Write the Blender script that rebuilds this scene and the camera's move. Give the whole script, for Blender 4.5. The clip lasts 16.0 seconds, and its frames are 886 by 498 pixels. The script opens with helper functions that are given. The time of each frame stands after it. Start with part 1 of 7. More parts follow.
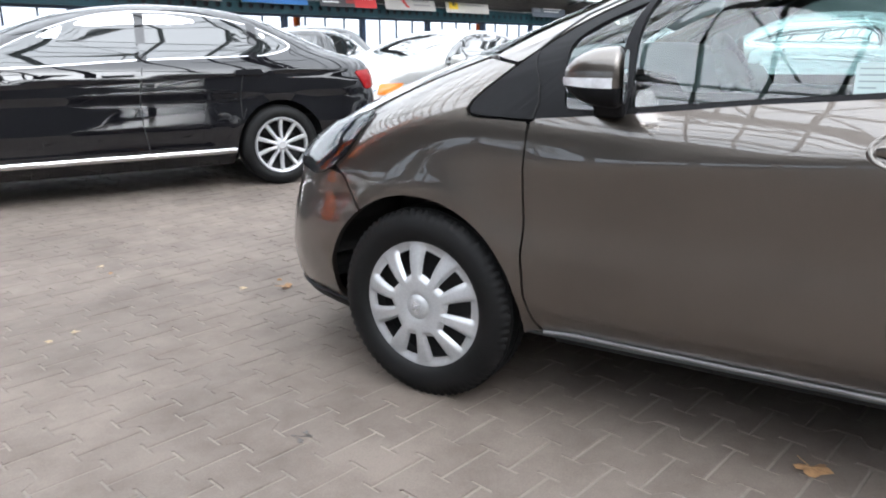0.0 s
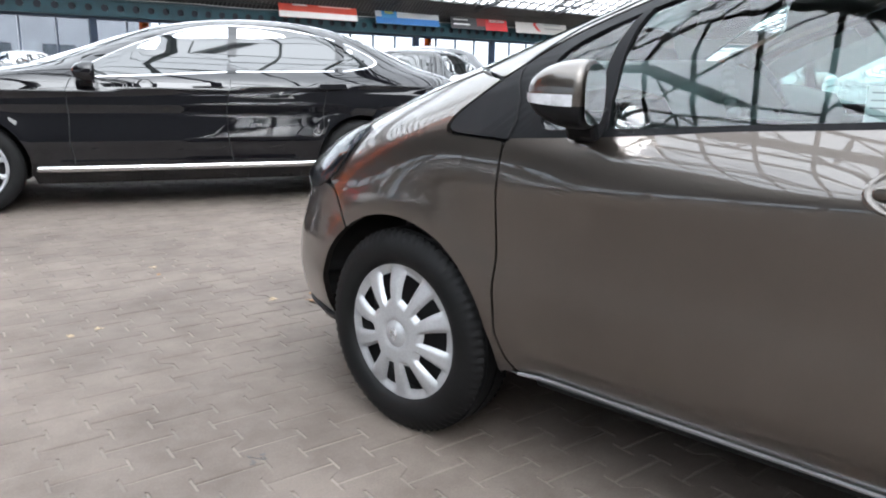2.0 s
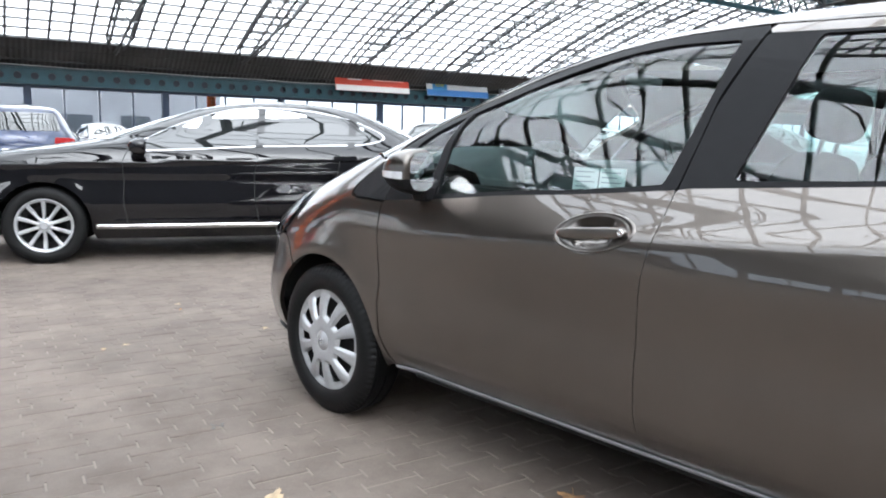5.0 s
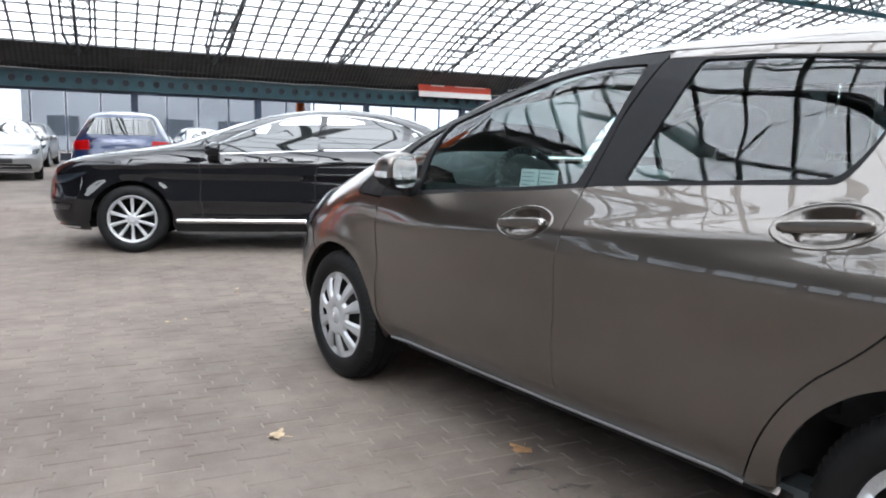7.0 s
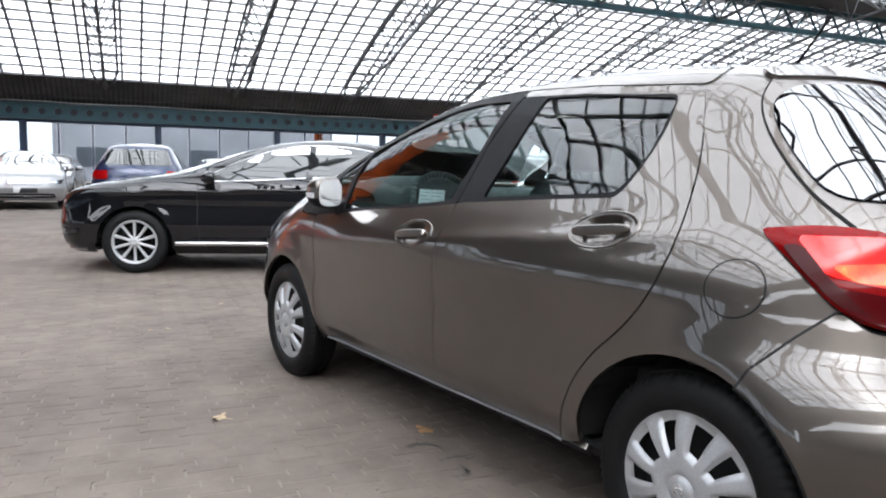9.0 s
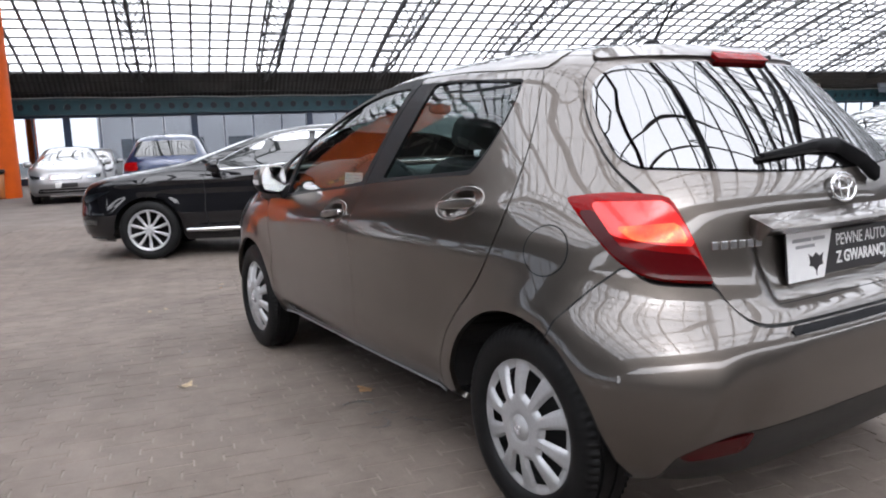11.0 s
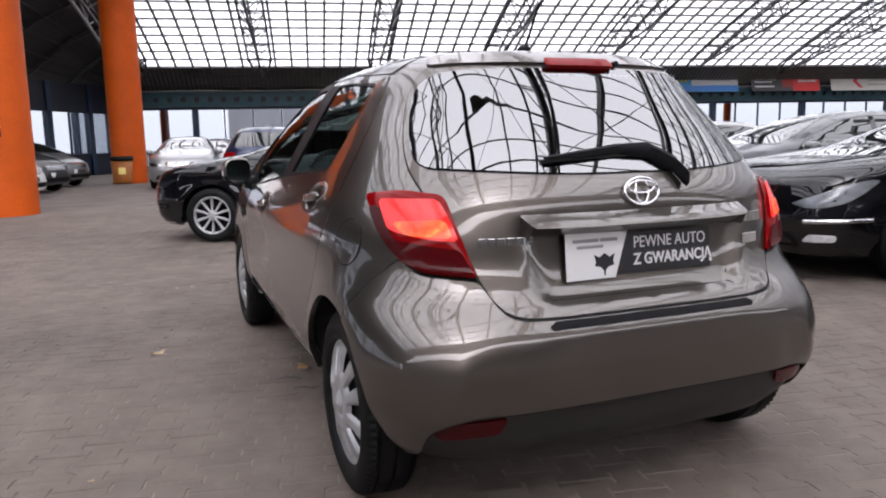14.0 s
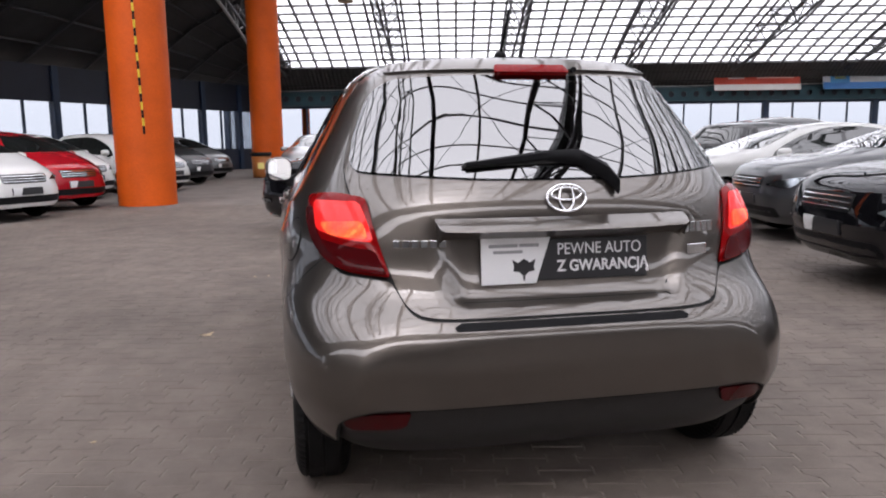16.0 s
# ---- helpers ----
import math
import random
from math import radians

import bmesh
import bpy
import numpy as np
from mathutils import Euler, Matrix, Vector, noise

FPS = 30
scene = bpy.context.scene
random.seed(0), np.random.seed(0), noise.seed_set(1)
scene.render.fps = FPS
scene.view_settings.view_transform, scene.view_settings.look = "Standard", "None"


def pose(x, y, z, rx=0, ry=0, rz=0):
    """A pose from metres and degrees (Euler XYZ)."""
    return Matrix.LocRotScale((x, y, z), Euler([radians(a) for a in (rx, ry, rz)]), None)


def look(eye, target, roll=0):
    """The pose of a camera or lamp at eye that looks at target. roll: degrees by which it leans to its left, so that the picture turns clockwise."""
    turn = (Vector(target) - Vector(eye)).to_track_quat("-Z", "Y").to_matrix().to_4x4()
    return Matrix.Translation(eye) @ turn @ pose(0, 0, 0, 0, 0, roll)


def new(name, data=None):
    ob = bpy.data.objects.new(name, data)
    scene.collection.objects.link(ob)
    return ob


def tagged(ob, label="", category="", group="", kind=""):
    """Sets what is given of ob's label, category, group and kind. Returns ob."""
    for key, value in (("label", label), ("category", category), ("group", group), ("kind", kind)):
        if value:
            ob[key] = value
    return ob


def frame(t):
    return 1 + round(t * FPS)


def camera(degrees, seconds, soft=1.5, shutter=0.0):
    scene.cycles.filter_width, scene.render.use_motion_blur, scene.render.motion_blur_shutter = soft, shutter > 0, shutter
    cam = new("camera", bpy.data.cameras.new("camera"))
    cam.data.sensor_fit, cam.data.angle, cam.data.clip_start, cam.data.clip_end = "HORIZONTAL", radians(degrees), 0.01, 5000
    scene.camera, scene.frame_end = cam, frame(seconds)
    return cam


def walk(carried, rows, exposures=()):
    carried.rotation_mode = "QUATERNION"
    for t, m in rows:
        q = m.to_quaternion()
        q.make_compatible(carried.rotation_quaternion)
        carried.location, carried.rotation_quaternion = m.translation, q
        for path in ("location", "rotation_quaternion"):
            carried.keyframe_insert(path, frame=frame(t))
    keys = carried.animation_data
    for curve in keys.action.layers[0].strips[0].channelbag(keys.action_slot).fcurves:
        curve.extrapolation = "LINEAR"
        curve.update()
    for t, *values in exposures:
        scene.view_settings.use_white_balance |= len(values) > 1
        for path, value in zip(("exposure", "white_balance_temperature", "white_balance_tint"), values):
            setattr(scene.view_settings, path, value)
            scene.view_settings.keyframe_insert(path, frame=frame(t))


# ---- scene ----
cam = camera(62.6, 16.0, soft=2.0)
PATH = [
    (0, (-2.603, 1.319, 1.062), (-0.956, 2.327, 0.54), -0.3),
    (0.5, (-2.484, 1.316, 1.043), (-0.877, 2.396, 0.542), -0.2),
    (1, (-2.348, 1.261, 1.047), (-0.814, 2.447, 0.554), 0.3),
    (1.5, (-2.266, 1.177, 1.037), (-0.79, 2.439, 0.557), 0.8),
    (2, (-2.245, 1.079, 1.038), (-0.784, 2.362, 0.571), 1.3),
    (2.5, (-2.269, 0.953, 1.042), (-0.813, 2.266, 0.646), 1.2),
    (3, (-2.305, 0.812, 1.046), (-0.853, 2.147, 0.718), 1.8),
    (3.5, (-2.32, 0.689, 1.055), (-0.875, 2.041, 0.766), 1.7),
    (3.7, (-2.323, 0.622, 1.062), (-0.884, 1.983, 0.784), 1.6),
    (5.8, (-2.515, -0.091, 1.111), (-1.178, 1.367, 0.812), 1.5),
    (6, (-2.494, -0.13, 1.101), (-1.167, 1.337, 0.806), 1.7),
    (6.5, (-2.493, -0.281, 1.1), (-1.213, 1.227, 0.804), 1.9),
    (7, (-2.464, -0.47, 1.112), (-1.265, 1.106, 0.827), 1.5),
    (7.5, (-2.426, -0.635, 1.113), (-1.29, 0.992, 0.867), 1.4),
    (8, (-2.417, -0.799, 1.103), (-1.317, 0.856, 0.881), 1.2),
    (8.5, (-2.405, -0.984, 1.099), (-1.271, 0.651, 0.898), 1.1),
    (9, (-2.371, -1.124, 1.104), (-1.221, 0.499, 0.896), 1.2),
    (9.2, (-2.349, -1.18, 1.096), (-1.209, 0.448, 0.867), 1.2),
    (11.3, (-2.003, -1.724, 1.152), (-0.977, -0.031, 0.866), -2.6),
    (11.5, (-1.942, -1.758, 1.156), (-0.922, -0.061, 0.869), -2.9),
    (12, (-1.794, -1.854, 1.152), (-0.797, -0.144, 0.871), -2.8),
    (12.5, (-1.699, -1.98, 1.162), (-0.709, -0.265, 0.879), -2.3),
    (13, (-1.58, -2.121, 1.158), (-0.674, -0.361, 0.872), -2.5),
    (13.5, (-1.475, -2.221, 1.151), (-0.649, -0.422, 0.863), -2.7),
    (14, (-1.356, -2.262, 1.136), (-0.613, -0.428, 0.846), -1.2),
    (14.5, (-1.23, -2.306, 1.141), (-0.592, -0.432, 0.856), -1.7),
    (15, (-1.091, -2.377, 1.145), (-0.549, -0.473, 0.861), -0.7),
    (15.5, (-0.959, -2.446, 1.146), (-0.487, -0.523, 0.86), -0.6),
    (16, (-0.775, -2.528, 1.148), (-0.393, -0.587, 0.859), -0.7),
]
EXPOSURES = [(0, 2.76, 6250, 10), (3.5, 2.76, 6200, 9), (9, 2.43, 6300, 11), (12.5, 2.02, 6450, 17), (16, 1.70, 6550, 19)]
walk(cam, [(t, look(eye, target, roll)) for t, eye, target, roll in PATH], EXPOSURES)

# ---- light ----
world = bpy.data.worlds.new("overcast_sky")
scene.world = world
world.use_nodes = True
_n = world.node_tree.nodes
_sky = _n.new("ShaderNodeTexSky")
_sky.sky_type, _sky.sun_disc = "NISHITA", False
_sky.sun_elevation, _sky.sun_rotation = radians(38), radians(200)
_sky.air_density, _sky.dust_density, _sky.ozone_density = 1.0, 6.0, 1.0
_hs = _n.new("ShaderNodeHueSaturation")
_hs.inputs["Saturation"].default_value = 0.12
world.node_tree.links.new(_sky.outputs[0], _hs.inputs["Color"])
_even = _n.new("ShaderNodeMix")
_even.data_type = "RGBA"
_even.inputs[0].default_value = 0.65
_even.inputs[7].default_value = (9.0, 9.35, 9.8, 1)
world.node_tree.links.new(_hs.outputs[0], _even.inputs[6])
world.node_tree.links.new(_even.outputs[2], _n["Background"].inputs["Color"])
_n["Background"].inputs["Strength"].default_value = 0.11
sun = new("sun", bpy.data.lights.new("sun", "SUN"))
sun.data.energy, sun.data.angle, sun.data.color = 0.5, radians(120), (1.0, 0.97, 0.93)
sun.matrix_world = look((0, 0, 50), (-4, 6, 0))


# ---- materials ----
class Mat:
    """A node material with a few short cuts."""

    def __init__(self, name, colour=(0.5, 0.5, 0.5), rough=0.5, metal=0.0, **more):
        self.m = bpy.data.materials.new(name)
        self.m.use_nodes = True
        self.t = self.m.node_tree
        self.b = self.t.nodes["Principled BSDF"]
        self.set(**{"Base Color": (*colour, 1), "Roughness": rough, "Metallic": metal, **more})
        self.m.diffuse_color = (*colour, 1)
        self.colour = colour

    def set(self, **values):
        for k, v in values.items():
            self.b.inputs[k.replace("_", " ")].default_value = v
        return self

    def node(self, kind, **values):
        n = self.t.nodes.new(kind)
        for k, v in values.items():
            n.inputs[k].default_value = v
        return n

    def link(self, a, b):
        self.t.links.new(a, b)

    def coords(self, which="Object"):
        if which == "Position":
            return self.node("ShaderNodeNewGeometry").outputs["Position"]
        return self.node("ShaderNodeTexCoord").outputs[which]

    def noise(self, scale, detail=4.0, rough=0.6, which="Object", stretch=None):
        n = self.node("ShaderNodeTexNoise", Scale=scale, Detail=detail, Roughness=rough)
        co = self.coords(which)
        if stretch:
            mp = self.node("ShaderNodeMapping")
            mp.inputs["Scale"].default_value = stretch
            self.link(co, mp.inputs["Vector"])
            co = mp.outputs[0]
        self.link(co, n.inputs["Vector"])
        return n.outputs["Fac"]

    def ramp(self, fac, stops):
        r = self.node("ShaderNodeValToRGB")
        el = r.color_ramp.elements
        while len(el) < len(stops):
            el.new(0.5)
        for e, (p, c) in zip(el, stops):
            e.position, e.color = p, (*c, 1) if len(c) == 3 else c
        self.link(fac, r.inputs[0])
        return r.outputs[0]

    def mixed(self, a, b, fac, blend="MIX"):
        m = self.node("ShaderNodeMix")
        m.data_type, m.blend_type = "RGBA", blend
        for v, k in ((fac, 0), (a, 6), (b, 7)):
            if isinstance(v, (int, float)):
                m.inputs[k].default_value = v
            elif isinstance(v, tuple):
                m.inputs[k].default_value = (*v, 1)
            else:
                self.link(v, m.inputs[k])
        return m.outputs[2]

    def vary(self, scale=3.0, low=0.8, high=1.15, fine=60.0, bump=0.0, which="Object", rough=0.0):
        """Mottles the base colour at two scales, with fine relief."""
        c = self.colour
        big = self.ramp(self.noise(scale, which=which), [(0.3, tuple(v * low for v in c)), (0.7, tuple(min(1, v * high) for v in c))])
        small = self.ramp(self.noise(fine, which=which), [(0.3, (0.85,) * 3), (0.7, (1.0,) * 3)])
        self.link(self.mixed(big, small, 1.0, "MULTIPLY"), self.b.inputs["Base Color"])
        if bump:
            n = self.node("ShaderNodeBump", Strength=bump, Distance=0.01)
            self.link(self.noise(fine, which=which), n.inputs["Height"])
            self.link(n.outputs[0], self.b.inputs["Normal"])
        if rough:
            r = self.node("ShaderNodeMapRange")
            r.inputs["To Min"].default_value = self.b.inputs["Roughness"].default_value - rough
            r.inputs["To Max"].default_value = self.b.inputs["Roughness"].default_value + rough
            self.link(self.noise(scale * 2, which=which), r.inputs["Value"])
            self.link(r.outputs[0], self.b.inputs["Roughness"])
        return self


def paint(name, colour, metal=0.0, rough=0.35, flake=0.0, ior=1.55, coat=0.03):
    p = Mat(name, colour, rough, metal)
    p.set(**{"Specular IOR Level": 0.0 if metal < 0.3 else 0.3})
    p.set(**{"Coat Weight": 1.0, "Coat Roughness": coat, "Coat IOR": ior})
    if flake:
        dots = p.ramp(p.noise(2500.0, 1.0), [(0.35, tuple(v * (1 - flake) for v in colour)), (0.65, tuple(min(1, v * (1 + flake)) for v in colour))])
        dust = p.ramp(p.noise(4.0, 5.0), [(0.4, (0, 0, 0)), (0.8, (0.05, 0.05, 0.05))])
        p.link(p.mixed(dots, (0.35, 0.32, 0.28), dust), p.b.inputs["Base Color"])
    return p.m


def glass(name, tint=(0.6, 0.68, 0.66), ior=1.5):
    """A thin pane: clear by its tint, with a gloss that grows towards the edge."""
    m = bpy.data.materials.new(name)
    m.use_nodes = True
    t = m.node_tree
    t.nodes.remove(t.nodes["Principled BSDF"])
    clear, gloss, mix, fres = (t.nodes.new(k) for k in ("ShaderNodeBsdfTransparent", "ShaderNodeBsdfGlossy", "ShaderNodeMixShader", "ShaderNodeFresnel"))
    clear.inputs[0].default_value = (*tint, 1)
    gloss.inputs["Roughness"].default_value = 0.0
    fres.inputs["IOR"].default_value = ior
    for a, b in ((fres.outputs[0], mix.inputs[0]), (clear.outputs[0], mix.inputs[1]), (gloss.outputs[0], mix.inputs[2]), (mix.outputs[0], t.nodes["Material Output"].inputs[0])):
        t.links.new(a, b)
    m.diffuse_color = (*tint, 1)
    return m


M = {}
M["bronze"] = paint("bronze_grey_paint", (0.116, 0.101, 0.089), 0.95, 0.32, 0.25, 1.64, 0.012)
M["black_paint"] = paint("black_paint", (0.004, 0.004, 0.005), 0.0, 0.3, 0.0, 1.55, 0.01)
M["dark_grey_paint"] = paint("dark_grey_paint", (0.039, 0.04134, 0.04524), 0.5, 0.32)
M["silver_paint"] = paint("silver_paint", (0.2808, 0.2808, 0.2886), 0.6, 0.32)
M["white_paint"] = paint("white_paint", (0.6084, 0.6084, 0.5928), 0.0, 0.35)
M["red_paint"] = paint("red_paint", (0.351, 0.00936, 0.0156), 0.0, 0.32)
M["blue_paint"] = paint("navy_paint", (0.007, 0.017, 0.055), 0.4, 0.32)
M["beige_paint"] = paint("pale_silver_paint", (0.3744, 0.3744, 0.3588), 0.3, 0.33)
M["grey_paint"] = paint("grey_paint", (0.156, 0.1599, 0.1638), 0.5, 0.33)
M["liner"] = Mat("black_gap", (0.008, 0.008, 0.008), 0.9).m
M["trim"] = Mat("matt_black_plastic", (0.008, 0.008, 0.009), 0.5, 0.0, **{"Specular IOR Level": 0.12}).vary(20, 0.9, 1.1, 400, 0.05).m
M["gloss_black"] = paint("gloss_black_plastic", (0.012, 0.012, 0.013), 0.0, 0.25)
M["rubber"] = Mat("tyre_rubber", (0.0042, 0.0042, 0.0044), 0.6, 0.0, **{"Specular IOR Level": 0.2}).vary(8, 0.8, 1.5, 300, 0.15).m
M["rubber_seal"] = Mat("rubber_seal", (0.012, 0.012, 0.012), 0.6).m
M["chrome"] = Mat("chrome", (0.82, 0.82, 0.83), 0.16, 1.0).m
M["wheel_silver"] = Mat("painted_silver_wheel", (0.429, 0.4329, 0.4407), 0.35, 0.4).vary(6, 0.85, 1.05, 150, 0.0, rough=0.05).m
M["wheel_dark"] = Mat("dark_wheel_well", (0.012, 0.012, 0.013), 0.8).m
M["window"] = glass("car_window_glass", (0.72, 0.90, 0.88), 1.78)
M["dark_window"] = glass("tinted_window_glass", (0.10, 0.11, 0.115), 3.4)
M["clear_lens"] = glass("clear_lamp_lens", (0.85, 0.88, 0.9), 1.9)
M["red_lens"] = Mat("red_lamp_lens", (0.189, 0.00189, 0.00252), 0.2, 0.0, **{"Coat Weight": 0.35, "Coat Roughness": 0.02, "Coat IOR": 1.4, "Specular IOR Level": 0.05}).m
M["dark_red_lens"] = Mat("dark_red_lamp_lens", (0.06, 0.002, 0.003), 0.2, 0.0, **{"Coat Weight": 0.35, "Coat Roughness": 0.02, "Coat IOR": 1.4, "Specular IOR Level": 0.05}).m
M["deep_red"] = Mat("deep_red_reflector", (0.045, 0.003, 0.004), 0.25, 0.0, **{"Specular IOR Level": 0.2}).m
M["amber_lens"] = Mat("amber_lamp_lens", (0.624, 0.1716, 0.0156), 0.15, 0.0, **{"Coat Weight": 1.0}).m
M["blue_shade"] = Mat("dark_lamp_inside", (0.03, 0.04, 0.06), 0.25, 0.4).m
M["lamp_silver"] = Mat("lamp_reflector", (0.8, 0.81, 0.83), 0.18, 1.0).m
M["lamp_white"] = Mat("bright_lamp_bowl", (0.75, 0.76, 0.78), 0.3, 0.2).vary(25, 0.7, 1.1, 120).m
M["lamp_inside"] = Mat("smoked_lamp_inside", (0.20, 0.22, 0.26), 0.15, 0.8).vary(30, 0.35, 1.6, 90).m
M["interior"] = Mat("dark_interior_plastic", (0.10, 0.112, 0.114), 0.6).vary(15, 0.85, 1.15, 250, 0.1).m
M["fabric"] = Mat("charcoal_seat_fabric", (0.04, 0.041, 0.044), 0.95).vary(10, 0.8, 1.2, 350, 0.25).m
M["paper"] = Mat("white_paper", (0.624, 0.6396, 0.6396), 0.7).m
M["plate_white"] = Mat("white_plate", (0.663, 0.663, 0.663), 0.35).m
M["plate_black"] = Mat("black_plate", (0.02, 0.02, 0.022), 0.35).m
M["grey_print"] = Mat("grey_print", (0.25, 0.25, 0.26), 0.5).m
M["orange"] = Mat("orange_painted_concrete", (0.58, 0.088, 0.004), 0.6, 0.0, **{"Specular IOR Level": 0.25}).vary(1.2, 0.8, 1.1, 30, 0.12, rough=0.1).m
M["teal"] = Mat("teal_steel_paint", (0.00735, 0.0525, 0.07087), 0.45).vary(2, 0.75, 1.2, 40, 0.05).m
M["blue_steel"] = Mat("blue_steel_paint", (0.0063, 0.021, 0.0525), 0.45).vary(2, 0.75, 1.2, 40, 0.05).m
M["navy_panel"] = Mat("navy_wall_panel", (0.0049, 0.0077, 0.0196), 0.5).vary(0.8, 0.7, 1.2, 20, 0.05).m
M["steel"] = Mat("galvanised_steel", (0.07, 0.0721, 0.077), 0.5, 0.3).vary(3, 0.7, 1.2, 60, 0.05).m
M["dark_steel"] = Mat("dark_steel", (0.0308, 0.03136, 0.0336), 0.5, 0.2).vary(3, 0.7, 1.2, 60, 0.05).m
M["soffit"] = Mat("corrugated_metal_soffit", (0.063, 0.0609, 0.0588), 0.55).vary(0.7, 0.6, 1.1, 15, 0.05).m
M["dark_roof"] = Mat("dark_metal_roof", (0.042, 0.042, 0.042), 0.6).vary(0.6, 0.7, 1.2, 15, 0.05).m
M["pale_bar"] = Mat("grey_painted_bar", (0.1365, 0.1391, 0.1417), 0.5).vary(2, 0.7, 1.15, 30, 0.05).m
M["hall_glass"] = glass("hall_window_glass", (0.592, 0.616, 0.64), 1.12)
M["roof_glass"] = glass("roof_glazing", (0.92, 0.94, 0.95), 1.06)
M["roof_sheet"] = glass("translucent_roof_sheet", (0.85, 0.87, 0.89), 1.06)
M["rail_white"] = Mat("pale_paint", (0.42, 0.42, 0.406), 0.5).vary(3, 0.8, 1.1).m


# ---- mesh helpers ----
def mesh_object(name, verts, faces, material, parent=None, label="", smooth=False, normals=None, mats=None, index=None):
    me = bpy.data.meshes.new(name)
    me.from_pydata([tuple(v) for v in verts], [], [tuple(f) for f in faces])
    for mm in mats or [material]:
        me.materials.append(mm)
    if index is not None:
        me.polygons.foreach_set("material_index", index)
    if smooth or normals is not None:
        me.polygons.foreach_set("use_smooth", [True] * len(me.polygons))
    me.update()
    if normals is not None:
        me.normals_split_custom_set_from_vertices([tuple(n) for n in normals])
    ob = new(name, me)
    if parent is not None:
        ob.parent = parent
    if label:
        ob["label"] = label
    return ob


def part(name, bm, material, parent=None, label="", smooth=None):
    """Links a bmesh as one mesh object under a thing or a part. smooth: the angle in degrees over which edges stay sharp."""
    bmesh.ops.recalc_face_normals(bm, faces=bm.faces)
    if smooth:
        for f in bm.faces:
            f.smooth = True
        for e in bm.edges:
            if len(e.link_faces) == 2 and e.calc_face_angle() > radians(smooth):
                e.smooth = False
    me = bpy.data.meshes.new(name)
    bm.to_mesh(me)
    bm.free()
    me.materials.append(material)
    ob = new(name, me)
    if parent is not None:
        ob.parent = parent
    if label:
        ob["label"] = label
    return ob


def add_box(bm, lo, hi, bevel=0.0, m=None):
    r = bmesh.ops.create_cube(bm, size=1.0)
    vs = r["verts"]
    lo, hi = Vector(lo), Vector(hi)
    for v in vs:
        v.co = Vector(((lo[i] + hi[i]) / 2 + v.co[i] * (hi[i] - lo[i]) for i in range(3)))
    if bevel:
        es = list({e for v in vs for e in v.link_edges})
        out = bmesh.ops.bevel(bm, geom=es, offset=bevel, segments=2, profile=0.5, affect="EDGES")
        vs = list({v for f in out["faces"] for v in f.verts} | {v for v in vs if v.is_valid})
    if m is not None:
        bmesh.ops.transform(bm, matrix=m, verts=[v for v in vs if v.is_valid])
    return bm


def box(lo, hi, bevel=0.0, m=None):
    return add_box(bmesh.new(), lo, hi, bevel, m)


def add_bar(bm, a, b, r, sides=6, r2=None):
    """A round or many-sided bar from a to b."""
    a, b = Vector(a), Vector(b)
    d = b - a
    m = Matrix.Translation((a + b) / 2) @ d.to_track_quat("Z", "Y").to_matrix().to_4x4()
    bmesh.ops.create_cone(bm, cap_ends=True, segments=sides, radius1=r, radius2=r if r2 is None else r2, depth=d.length, matrix=m)
    return bm


def bars_mesh(segs, r, sides=4):
    """Vertices and faces of many straight bars; segs: rows of two ends."""
    verts, faces = [], []
    for a, b in segs:
        a, b = np.array(a, float), np.array(b, float)
        d = (b - a) / max(np.linalg.norm(b - a), 1e-9)
        u = np.cross(d, (0, 0, 1) if abs(d[2]) < 0.9 else (1, 0, 0))
        u /= np.linalg.norm(u)
        w = np.cross(d, u)
        k = len(verts)
        for e in (a, b):
            for i in range(sides):
                an = 2 * math.pi * (i + 0.5) / sides
                verts.append(e + r * (u * math.cos(an) + w * math.sin(an)))
        faces += [(k + i, k + (i + 1) % sides, k + sides + (i + 1) % sides, k + sides + i) for i in range(sides)]
        faces += [tuple(k + i for i in range(sides))[::-1], tuple(k + sides + i for i in range(sides))]
    return verts, faces


def lathe(profile, n=48, notch=()):
    """Turns a profile of (radius, offset) pairs round the x axis; notch: the rows that are cut back at every third step."""
    verts, faces = [], []
    for i in range(n):
        a = 2 * math.pi * i / n
        for k, (r, o) in enumerate(profile):
            r = r - 0.007 if k in notch and i % 3 == 0 else r
            verts.append((o, r * math.sin(a), r * math.cos(a)))
    k = len(profile)
    for i in range(n):
        j = (i + 1) % n
        faces += [(i * k + p, i * k + p + 1, j * k + p + 1, j * k + p) for p in range(k - 1)]
    return verts, faces


def text_mesh(body, size, m, material, parent, name="lettering", squeeze=1.0, extrude=0.0008, align="LEFT", bold=0.0):
    cu = bpy.data.curves.new(name, "FONT")
    cu.body, cu.size, cu.extrude, cu.align_x, cu.offset = body, size, extrude, align, bold
    tmp = new("tmp", cu)
    bpy.context.view_layer.update()
    me = bpy.data.meshes.new_from_object(tmp.evaluated_get(bpy.context.evaluated_depsgraph_get()))
    bpy.data.objects.remove(tmp)
    bpy.data.curves.remove(cu)
    me.transform(m @ Matrix.Diagonal((squeeze, 1, 1, 1)))
    me.materials.clear()
    me.materials.append(material)
    ob = new(name, me)
    ob.parent = parent
    return ob


def empty(name, m=None, **tags):
    ob = new(name)
    ob.empty_display_size = 0.2
    if m is not None:
        ob.matrix_world = m
    return tagged(ob, **tags)


# ---- hall ----
HALL = pose(4.3, 34.6, 0, 0, 0, -12)  # x along the front wall, y out through it


